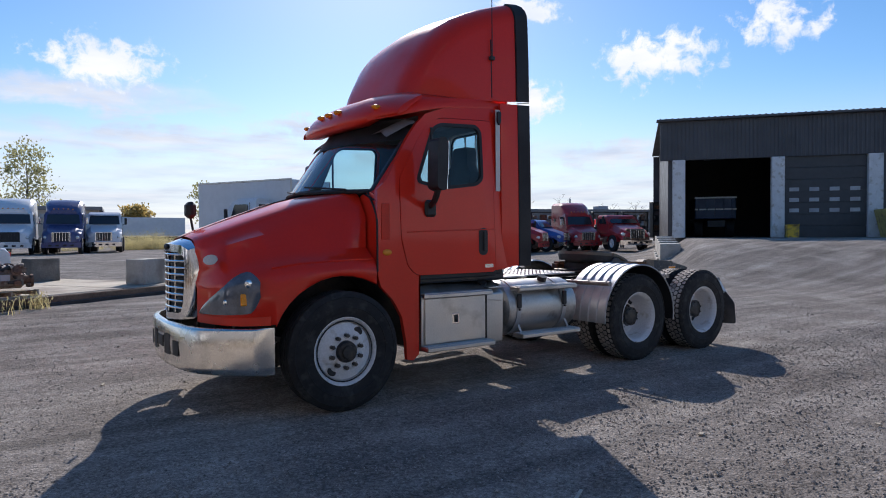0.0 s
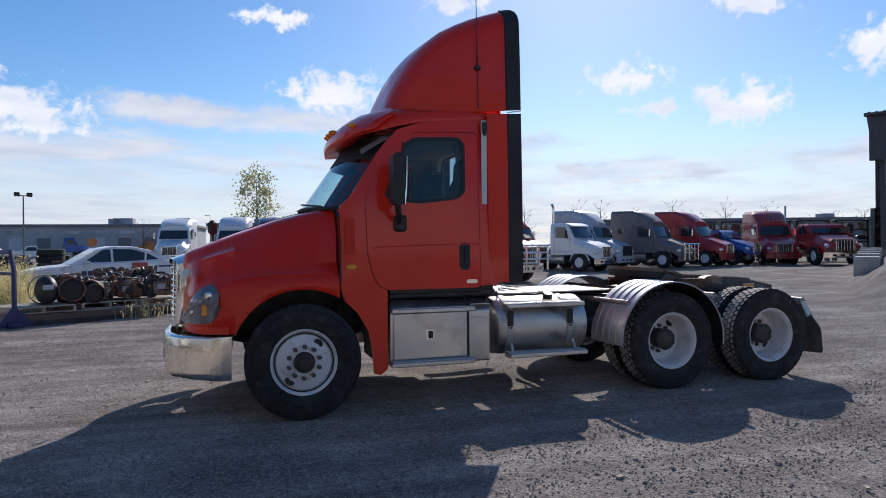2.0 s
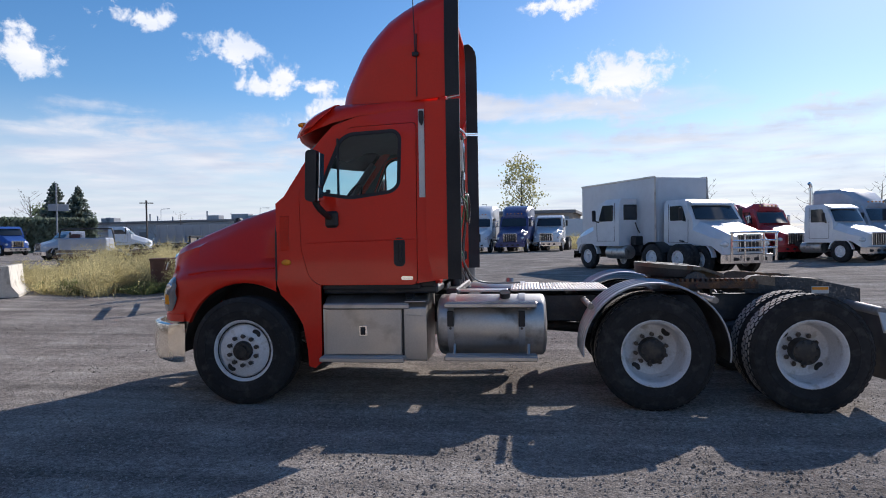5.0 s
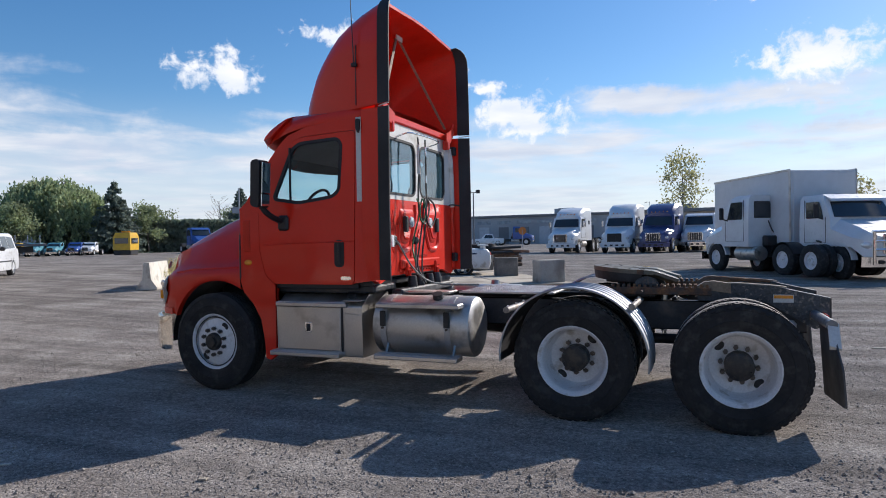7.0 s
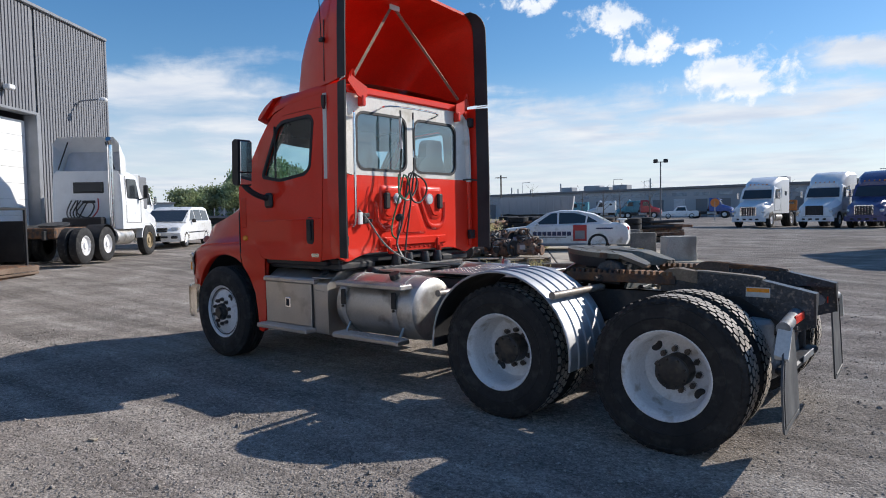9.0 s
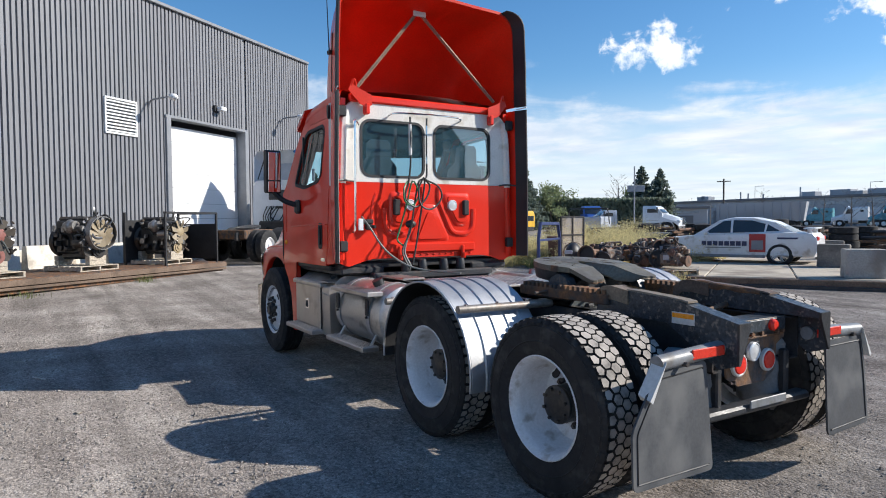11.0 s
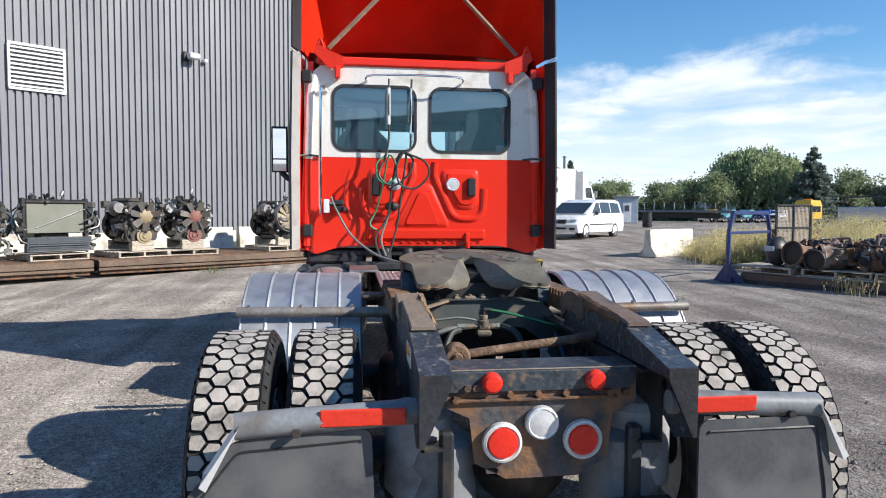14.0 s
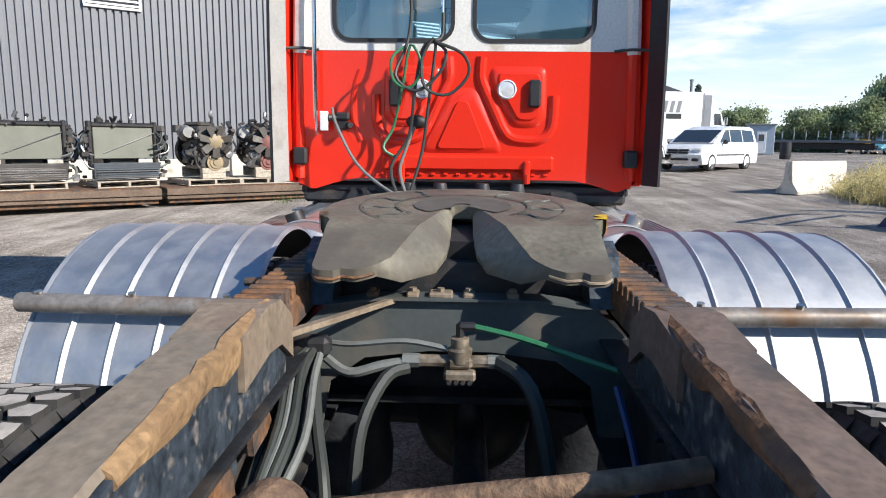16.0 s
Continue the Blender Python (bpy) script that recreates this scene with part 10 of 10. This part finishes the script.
tree(20.5, 78.0, 7.5, 2.0, "birch", 12, "thin bare autumn tree behind the trucks", 18, 8, 0.3)
tree(26.0, 80.0, 8.0, 2.2, None, 13, "thin bare tree behind the trucks", 20, 0)
for k in range(16):
    rg = random.Random(60 + k)
    tree(26 + 3.7 * k + rg.uniform(-1, 1), 60 - 1.25 * k + rg.uniform(-2, 2), rg.uniform(4.2, 6.2), 2.0, None, 60 + k, "bare grey roadside tree in a row", 16, 7, 0.3, group="row of bare trees")
for k in range(9):
    rg = random.Random(90 + k)
    tree(-30 - 4.6 * k + rg.uniform(-1, 1), 92 + rg.uniform(-3, 3), rg.uniform(4.0, 6.0), 2.0, None, 90 + k, "small autumn tree beyond the long building", 14, 16, 0.35, group="far small trees")
for k in range(12):
    rg = random.Random(120 + k)
    tree(-66 - 1.5 * k + rg.uniform(-1, 1), 44 - 3.3 * k + rg.uniform(-2, 2), rg.uniform(3.2, 5.0), 2.4, "green", 120 + k, "green tree in the belt beyond the yard", 14, 120, 0.22, group="tree belt")
spruce(-70, 26, 7.5, 2.0, 41)
# clipped dark hedge that closes the yard
hp, rg = [], random.Random(77)
for k in range(20000):
    f = 0.52 * rg.random()
    x, y = -68 + 30 * f, 47 + 46 * f
    n = rg.uniform(-0.8, 0.8)
    hp.append((x - 0.84 * n, y + 0.55 * n, 0.4 + rg.random() ** 0.8 * (4.3 + 0.4 * noise.noise(Vector((k * 0.01, 0, 0))))))
hs = leaves(hp, 0.50, rg)
hm = bpy.data.meshes.new("hedge")
hm.from_pydata(hs.v, [], hs.f)
hm.materials.append(LEAF["hedge"])
tagged(new("hedge", hm), "tall dark green hedge along the yard's edge", "hedge", kind="stuff")
hb, rg = [], random.Random(78)
for k in range(20000):
    f = rg.random()
    hb.append((-75 - 22 * f + rg.gauss(0, 1.2), 44 - 62 * f + rg.gauss(0, 1.2), 0.3 + rg.random() * 3.2))
hs = leaves(hb, 0.5, rg)
hm = bpy.data.meshes.new("shrubs")
hm.from_pydata(hs.v, [], hs.f)
hm.materials.append(LEAF["green"])
tagged(new("shrubs", hm), "green shrubs under the tree belt", "shrubs", kind="stuff")



def weeds(name, area, count, h, mt, seed, label):
    rg = random.Random(seed)
    v, f = [], []
    for k in range(count):
        x0, y0, rx, ry = rg.choice(area)
        x, y = x0 + rg.gauss(0, rx), y0 + rg.gauss(0, ry)
        z, a, hh = rise(x, y) - 0.02, rg.uniform(0, 6.283), h * rg.uniform(0.35, 1.15)
        lx, ly = rg.gauss(0, 0.22) * hh, rg.gauss(0, 0.22) * hh
        w = 0.004 + 0.004 * rg.random()
        i = len(v)
        v += [(x - math.cos(a) * w, y - math.sin(a) * w, z), (x + math.cos(a) * w, y + math.sin(a) * w, z), (x + lx * 0.5 + math.cos(a) * w * 0.8, y + ly * 0.5 + math.sin(a) * w * 0.8, z + hh * 0.6),
              (x + lx * 0.5 - math.cos(a) * w * 0.8, y + ly * 0.5 - math.sin(a) * w * 0.8, z + hh * 0.6), (x + lx, y + ly, z + hh)]
        f += [(i, i + 1, i + 2, i + 3), (i + 3, i + 2, i + 4)]
        # seed head
        for j in range(2):
            q = (x + lx * rg.uniform(0.75, 1), y + ly * rg.uniform(0.75, 1), z + hh * rg.uniform(0.75, 1.0))
            s = 0.008 + 0.010 * rg.random()
            i = len(v)
            v += [(q[0] - s, q[1], q[2]), (q[0], q[1] + s * 0.6, q[2] + s), (q[0] + s, q[1], q[2]), (q[0], q[1] - s * 0.6, q[2] - s)]
            f.append((i, i + 1, i + 2, i + 3))
    me = bpy.data.meshes.new(name)
    me.from_pydata(v, [], f)
    me.materials.append(mt)
    tagged(new(name, me), label, "weeds", kind="stuff")


def brush(name, clumps, mt, seed, label, stems=90):
    """Bushy dry plants: stems fanning out of each clump with many tiny leaves and seed heads."""
    rg = random.Random(seed)
    v, f = [], []
    for cx, cy, rad, h in clumps:
        for k in range(stems):
            a, q = rg.uniform(0, 6.283), rg.random() ** 0.6
            x, y = cx + math.cos(a) * rad * q * 0.45, cy + math.sin(a) * rad * q * 0.45
            z, hh = rise(x, y) - 0.02, h * rg.uniform(0.55, 1.1) * (1 - 0.35 * q * q)
            tx, ty = x + math.cos(a) * rad * q * 0.6 + rg.gauss(0, 0.06), y + math.sin(a) * rad * q * 0.6 + rg.gauss(0, 0.06)
            w = 0.006
            i = len(v)
            v += [(x - w, y, z), (x + w, y + w, z), (tx, ty, z + hh)]
            f.append((i, i + 1, i + 2))
            for j in range(16):
                g = rg.uniform(0.15, 1.02)
                p = (x + (tx - x) * g + rg.gauss(0, 0.05), y + (ty - y) * g + rg.gauss(0, 0.05), z + hh * g + rg.gauss(0, 0.03))
                s, b = rg.uniform(0.008, 0.022), rg.uniform(0, 6.283)
                i = len(v)
                v += [(p[0] - s * math.cos(b), p[1] - s * math.sin(b), p[2]), (p[0], p[1], p[2] + s * 1.3), (p[0] + s * math.cos(b), p[1] + s * math.sin(b), p[2] + s * 0.3), (p[0], p[1], p[2] - s)]
                f.append((i, i + 1, i + 2, i + 3))
    me = bpy.data.meshes.new(name)
    me.from_pydata(v, [], f)
    me.materials.append(mt)
    tagged(new(name, me), label, "weeds", kind="stuff")


rg = random.Random(5)
TAN_W = [(-8.7 + rg.gauss(0, 0.45), 10.3 + rg.gauss(0, 0.5), rg.uniform(0.5, 0.8), rg.uniform(0.7, 1.05)) for k in range(9)] + [(-6.9 + rg.gauss(0, 0.6), 11.6 + rg.gauss(0, 0.7), rg.uniform(0.5, 0.9), rg.uniform(0.9, 1.5)) for k in range(14)]
TAN_W += [(-9.5 + rg.gauss(0, 1.8), 14.5 + rg.gauss(0, 1.4), rg.uniform(0.5, 0.9), rg.uniform(0.6, 1.2)) for k in range(22)] + [(-13.6 + rg.gauss(0, 1.0), 18.0 + rg.gauss(0, 1.2), 0.9, rg.uniform(0.9, 1.5)) for k in range(34)]
TAN_W += [(-9.7 - 0.33 * k + rg.gauss(0, 0.35), 9.5 + 0.28 * k + rg.gauss(0, 0.3), rg.uniform(0.5, 0.8), rg.uniform(0.3, 0.5) + 0.04 * k) for k in range(13)]
GRN_W = [(-7.0 + rg.gauss(0, 0.5), 10.4 + rg.gauss(0, 0.4), rg.uniform(0.4, 0.6), rg.uniform(0.35, 0.7)) for k in range(9)] + [(-9.3 + rg.gauss(0, 0.7), 9.9 + rg.gauss(0, 0.3), 0.4, rg.uniform(0.2, 0.45)) for k in range(10)]
brush("weeds", TAN_W, WEED, 21, "tall dry yellow weeds behind the slab")
FAR_W = [(9.0 + rg.gauss(0, 2.2), 53.0 + rg.gauss(0, 1.5), rg.uniform(0.9, 1.5), rg.uniform(1.0, 1.9)) for k in range(26)]
brush("far_weeds", FAR_W, WEED, 25, "tall tan brush beyond the far row of trucks")
brush("green_weeds", GRN_W, WEED_G, 22, "low green weeds behind the slab")
weeds("edge_weeds", [(-2.6, 8.2, 0.25, 0.10), (-1.7, 8.8, 0.12, 0.08), (-9.0, 9.1, 0.6, 0.3)], 240, 0.34, WEED, 23, "dry weeds along the slab's edge")
weeds("deck_weeds", [(*wall_at(2.0, 3.85, 0)[:2], 0.25, 0.15), (*wall_at(5.2, 3.9, 0)[:2], 0.2, 0.12)], 160, 0.16, WEED_G, 24, "small green weeds at the deck's foot")

# ---- far buildings and posts ----
# distance haze is put into the two greys, which makes them paler
FAR_GREY = mat("far_grey_wall", (0.34, 0.355, 0.38), 0.8, var=0.12, scale=0.15)
FAR_DARK = mat("far_dark_wall", (0.16, 0.165, 0.175), 0.8, var=0.15, scale=0.2)
FAR_TAN = mat("far_tan_wall", (0.36, 0.31, 0.26), 0.8, var=0.15, scale=0.2)


def vent_pipe(x, h, up):
    return Shape().rod((x, 2, h), (x, 2, h + up), 0.14, 8)


def low_building(x0, y0, x1, y1, deep, h, mt, label, bays, units=0, seed=1):
    rg = random.Random(seed)
    ln = math.hypot(x1 - x0, y1 - y0)
    b = thing("low_building", label, "building", pose(x0, y0, 0.3, 0, 0, math.degrees(math.atan2(y1 - y0, x1 - x0))))
    part("shell", Shape().box((ln / 2, deep / 2, h / 2), (ln, deep, h), 0.05), mt, b)
    part("roof", Shape().box((ln / 2, deep / 2, h + 0.15), (ln + 0.8, deep + 0.8, 0.45), 0.05), FAR_DARK, b)
    for k in range(bays):
        d = part("bay_door", Shape().box((ln * (k + 0.5) / bays, -0.03, h * 0.34), (ln / bays * 0.5, 0.12, h * 0.62), 0.02), FAR_DARK if k % 3 else P_GREY, b)
        part("bay_window", Shape().box((ln * (k + 0.5) / bays, -0.03, h * 0.82), (ln / bays * 0.7, 0.10, h * 0.12), 0.02), PANE_FAR, b)
    for k in range(units):
        part("roof_unit", Shape().box((rg.uniform(2, ln - 2), deep / 2, h + 0.9), (rg.uniform(1, 4), 2, rg.uniform(0.6, 1.6)), 0.05) if k % 3 else vent_pipe(rg.uniform(2, ln - 2), h, rg.uniform(1.2, 2.4)), FAR_GREY, b)


low_building(-95, 118, -8, 108, 16, 5.2, FAR_GREY, "long low grey industrial building beyond the yard", 22, 14, 3)
low_building(-4, 84, 9, 82, 14, 4.4, FAR_TAN, "low tan industrial building behind the far trucks", 4, 2, 4)
low_building(-112, 40, -62, 92, 10, 3.4, FAR_GREY, "flat roofed building behind the hedge", 8, 3, 5)
low_building(45, 75, 120, 50, 14, 4.6, FAR_DARK, "dark low building behind bare trees", 10, 4, 6)


def lamp_post(x, y, h, label, heads=2):
    p = thing("lamp_post", label, "lamp post", spot(x, y, 25), group="lamp posts")
    part("pole", Shape().rod((0, 0, 0), (0, 0, h), 0.10, 10, 0.06), FAR_DARK, p)
    part("cross_arm", Shape().rod((-0.55, 0, h), (0.55, 0, h), 0.05, 8), FAR_DARK, p)
    for k in range(heads):
        part("lamp_head", Shape().box((-0.55 + 1.1 * k / max(1, heads - 1), 0, h + 0.12), (0.5, 0.35, 0.42), 0.06), BLACK, p)


lamp_post(-21.2, 68.8, 6.7, "yard lamp post with two flood heads")
for k, (x, y, h) in enumerate(((-78, 130, 8.5), (-57, 135, 8.5), (-47, 128, 7.5), (-6, 140, 8.5), (38, 138, 9))):
    p = thing("street_lamp", "thin curved street lamp beyond the buildings", "street lamp", spot(x, y, 40 * k), group="street lamps")
    part("pole", Shape().tube([(0, 0, 0), (0, 0, h - 0.8), (0.3, 0, h - 0.1), (1.6, 0, h)], 0.05, 6), FAR_GREY, p)
    part("lamp_head", Shape().box((1.8, 0, h), (0.6, 0.25, 0.14), 0.04), FAR_GREY, p)
sg = thing("sign_post", "tall post with a flat board beyond the hedge", "sign", spot(-50, 61, 60))
part("post", Shape().rod((0, 0, 0), (0, 0, 8.0), 0.09, 8), FAR_GREY, sg)
part("board", Shape().box((0.2, 0, 5.2), (2.2, 0.12, 0.8), 0.02), FAR_GREY, sg)
for k, (x, y) in enumerate(((-52, 82), (-90, 20))):
    up = thing("utility_pole", "wooden utility pole with a cross-arm", "utility pole", spot(x, y, 30), group="utility poles")
    part("pole", Shape().rod((0, 0, 0), (0, 0, 7.2), 0.12, 8), BARK, up)
    part("cross_arm", Shape().box((0, 0, 6.8), (1.9, 0.12, 0.14), 0.02), BARK, up)

# far vehicles beyond the car
for k, (x, y, tw, pm, sty, hh, txt) in enumerate(((-21, 57, 20, P_TEAL, "sleeper", 2.9, "pale teal truck in a far crowded row"), (-24.5, 58, 20, P_WHITE, "sleeper", 3.0, "white truck in a far crowded row"), (-28, 59, 20, P_TEAL, "sleeper", 2.9, "pale blue truck in a far crowded row"),
                                                  (-17.5, 56, 200, P_RED, "day", 2.6, "red truck in a far crowded row"), (-10.6, 54, 190, P_BLUE2, "day", 2.7, "blue truck far across the yard"), (-6.6, 55, 10, P_ORANGE, "old", 2.4, "orange dump truck far across the yard"))):
    yard_truck(spot(7 + 1.4 * (1.2 * x - 7), -3 + 1.4 * (1.2 * y + 3), tw), txt, pm, sty, hh, "far vehicles", two=False)
for k, (x, y, pm) in enumerate(((-14.6, 55, WHITE), (-31, 62, WHITE), (-34.5, 62, P_GREY))):
    body_car(spot(7 + 1.4 * (1.15 * x - 7), -3 + 1.4 * (1.15 * y + 3), 20 + 10 * k), "pickup", "pale pickup truck far across the yard", "pickup", pm, [(-2.4, 0.4), (2.5, 0.4), (2.55, 0.9), (2.4, 1.1), (-0.9, 1.08), (-2.3, 1.0), (-2.45, 0.7)],
             [(-0.95, 1.05), (-0.35, 1.68), (0.0, 1.75), (0.8, 1.75), (1.05, 1.08)], 0.95, (-1.55, 1.6), 0.38, [[(-0.55, 1.12), (0.85, 1.12), (0.75, 1.62), (-0.25, 1.62)]], [(-0.92, 1.08), (-0.38, 1.66)], [(1.04, 1.1), (0.82, 1.7)])
for k, (x, y, tw) in enumerate(((12.0, 74.0, 8), (24.5, 72.0, -6))):
    ft = thing("box_trailer", "long pale box trailer far beyond the trucks", "trailer", spot(x, y, tw), group="far box trailers")
    part("cargo_box", Shape().box((0, 0, 2.15), (9.5, 2.4, 2.1), 0.04), CARGO, ft)
    part("under_frame", Shape().box((0, 0, 0.85), (8.5, 1.0, 0.4), 0.03), BLACK, ft)
    for a in (-3.6, -2.4, 3.2):
        for sd in (-1, 1):
            part("tyre", M_BT, None, ft, "", pose(a, sd * 1.0, 0.52, 0, 0, 0 if sd < 0 else 180))
# grey dump trailer and an old cab left of the weeds
dt = thing("dump_trailer", "long dark grey dump trailer among scrap", "trailer", spot(-34.0, 62.7, 24) @ Matrix.Diagonal((0.92, 1, 1.0, 1)))
part("tub", Shape().loft([[(-4.6, -1.0, 1.0), (-4.6, 1.0, 1.0), (-4.6, 1.25, 2.9), (-4.6, -1.25, 2.9)], [(4.6, -1.0, 1.0), (4.6, 1.0, 1.0), (4.9, 1.25, 3.0), (4.9, -1.25, 3.0)]]), FAR_GREY, dt)
for k in range(10):
    part("rib", Shape().box((-4.3 + 0.95 * k, -1.22, 2.0), (0.10, 0.14, 1.9), 0.02), FAR_GREY, dt)
part("under_frame", Shape().box((0, 0, 0.75), (8.5, 1.0, 0.4), 0.03), BLACK, dt)
for x in (2.0, 3.3, -3.6):
    for sd in (-1, 1):
        part("tyre", M_BT, None, dt, "", pose(x, sd * 1.0, 0.52, 0, 0, 0 if sd < 0 else 180))
yard_truck(spot(-25.6, 37.8, 205) @ Matrix.Diagonal((0.9, 0.9, 0.95, 1)), "old white truck cab with open bed among scrap", P_WHITE, "old", 2.5, "trucks among scrap", two=False)
yard_truck(spot(-27.5, 31.5, 60) @ Matrix.Diagonal((0.8, 0.8, 0.8, 1)), "old grey truck hulk among scrap", P_GREY, "old", 2.4, "trucks among scrap", two=False)
yard_truck(spot(-47.0, 51.0, 150), "blue truck hulk by the hedge", P_BLUE2, "day", 2.7, "trucks among scrap", two=False)
sc = thing("steel_tank", "pale grey steel tank box with a rail among weeds", "tank", spot(-18.6, 22.4, 15))
part("box", Shape().box((0, 0, 0.75), (2.2, 1.2, 1.3), 0.05), P_GREY, sc)
part("rail", Shape().tube([(-1.3, 0, 1.0), (-1.2, 0, 1.75), (-0.9, 0, 1.85), (0.9, 0, 1.85), (1.2, 0, 1.75), (1.3, 0, 1.0)], 0.035, 6), BLACK, sc)
# yellow cab, shack, barrel, flatbeds, buses by the tree belt
yc = thing("yellow_cab", "yellow machine cab behind the weeds", "machine", spot(-48.0, 41.5, 20) @ Matrix.Diagonal((0.95, 0.95, 0.90, 1)))
part("cab", Shape().loft([[(-0.9, -0.9, 0.6), (0.9, -0.9, 0.6), (0.9, 0.9, 0.6), (-0.9, 0.9, 0.6)], [(-0.9, -0.9, 2.0), (0.9, -0.9, 2.0), (0.9, 0.9, 2.0), (-0.9, 0.9, 2.0)], [(-0.7, -0.75, 2.5), (0.8, -0.75, 2.5), (0.8, 0.75, 2.5), (-0.7, 0.75, 2.5)]]), P_YELLOW, yc)
part("cab_glass", Shape().box((0, -0.92, 1.6), (1.4, 0.04, 0.6), 0.02).box((0.92, 0, 1.6), (0.04, 1.3, 0.6), 0.02), CAR_GLASS, yc)
part("beacon", Shape().box((0, 0, 2.6), (0.9, 0.2, 0.14), 0.03), AMBER, yc)
part("under_frame", Shape().box((0, 0, 0.35), (1.8, 1.6, 0.55), 0.05), BLACK, yc)
sk = thing("shack", "small pale blue office shack with a door", "shack", spot(-52.4, 25.6, 68) @ Matrix.Diagonal((0.85, 0.85, 0.92, 1)))
SHACK = mat("pale_blue_siding", (0.36, 0.42, 0.48), 0.6, var=0.08)
part("shell", Shape().box((0, 0, 1.35), (2.6, 2.4, 2.7), 0.03), SHACK, sk)
part("roof", Shape().box((0, 0, 2.75), (2.9, 2.7, 0.14), 0.02), GREY_PAINT, sk)
part("door", Shape().box((0.1, -1.22, 1.1), (0.9, 0.06, 2.0), 0.02), WHITE, sk)
part("door_window", Shape().box((0.1, -1.26, 1.55), (0.5, 0.03, 0.6), 0.02), CAR_GLASS, sk)
br = thing("barrel", "dark dented steel barrel beside the yard road", "barrel", spot(-35.3, 19.75, 0) @ Matrix.Diagonal((0.62, 0.62, 0.95, 1)))
part("drum", Shape().lathe([(0, 0.0), (0, 0.5), (0.27, 0.54), (0.3, 0.5), (0.6, 0.54), (0.85, 0.5), (1.1, 0.5), (1.1, 0)], 18, "z"), BLACK, br)
fb = thing("flatbed_trailer", "long dark flatbed trailer by the tree belt", "trailer", spot(-58, 33, 58))
part("bed", Shape().box((0, 0, 1.2), (12, 2.4, 0.25), 0.03), FAR_DARK, fb)
part("under_frame", Shape().box((0, 0, 0.75), (10, 1.0, 0.6), 0.03), BLACK, fb)
for k in range(12):
    part("stake", Shape().box((-5.5 + k, -1.15, 1.7), (0.08, 0.08, 0.9), 0.01), FAR_GREY, fb)
for k, (x, y, pm, txt) in enumerate(((-60.3, 38.5, P_YELLOW, "yellow small truck by the tree belt"), (-59.4, 40.1, P_TEAL, "teal cab in a row by the tree belt"), (-58.4, 41.6, P_TEAL, "pale blue cab in a row by the tree belt"), (-57.3, 43.2, P_BLUE2, "blue cab in a row by the tree belt"), (-56.6, 44.3, P_WHITE, "white cab in a row by the tree belt"))):
    yard_truck(spot(x, y, 120) @ Matrix.Diagonal((0.6, 0.6, 0.6, 1)), txt, pm, "old", 2.3, "cabs by the tree belt", two=False)
# dark rack fence with shelves behind the red trucks
for k in range(7):
    rk = thing("parts_rack", "dark steel rack full of rusty parts", "rack", spot(30.5 + 2.2 * k, 31.5 - 1.1 * k, -26), group="racks behind the trucks")
    rg = random.Random(200 + k)
    for x in (-1.0, 1.0):
        part("upright", Shape().box((x, 0, 1.4), (0.10, 0.6, 2.8), 0.01), BLACK, rk)
    for z in (0.5, 1.3, 2.1, 2.75):
        part("shelf", Shape().box((0, 0, z), (2.1, 0.7, 0.07), 0.01), BLACK, rk)
        for j in range(3):
            if z < 2.7:
                part("rusty_part", Shape().box((-0.65 + 0.65 * j, 0, z + 0.28), (rg.uniform(0.3, 0.55), 0.4, rg.uniform(0.25, 0.5)), 0.06), rg.choice(GEAR + [RUST]), rk)
hk = yard_truck(spot(31.4, 21.3, 70), "stripped red truck front with bare engine", P_RED, "old", 2.5, "parked trucks", two=False)
part("bare_engine", Shape().box((-0.5, 0, 1.1), (1.0, 1.3, 0.7), 0.1).box((-0.9, 0, 0.8), (0.5, 1.8, 0.35), 0.08), GEAR[0], hk)
# round orange-red disc, a feature of the orange truck, set on an added post
od = thing("round_disc", "round red-orange disc by the orange truck", "sign", spot(-14.6, 66.8, 10))
part("post", Shape().rod((0, 0, 0), (0, 0, 2.0), 0.05, 6), FAR_GREY, od)
part("disc", Shape().lathe([(0.0, 0.0), (0.0, 0.45), (-0.04, 0.45), (-0.04, 0)], 20, "y", (0, 0, 1.9)), P_ORANGE, od)
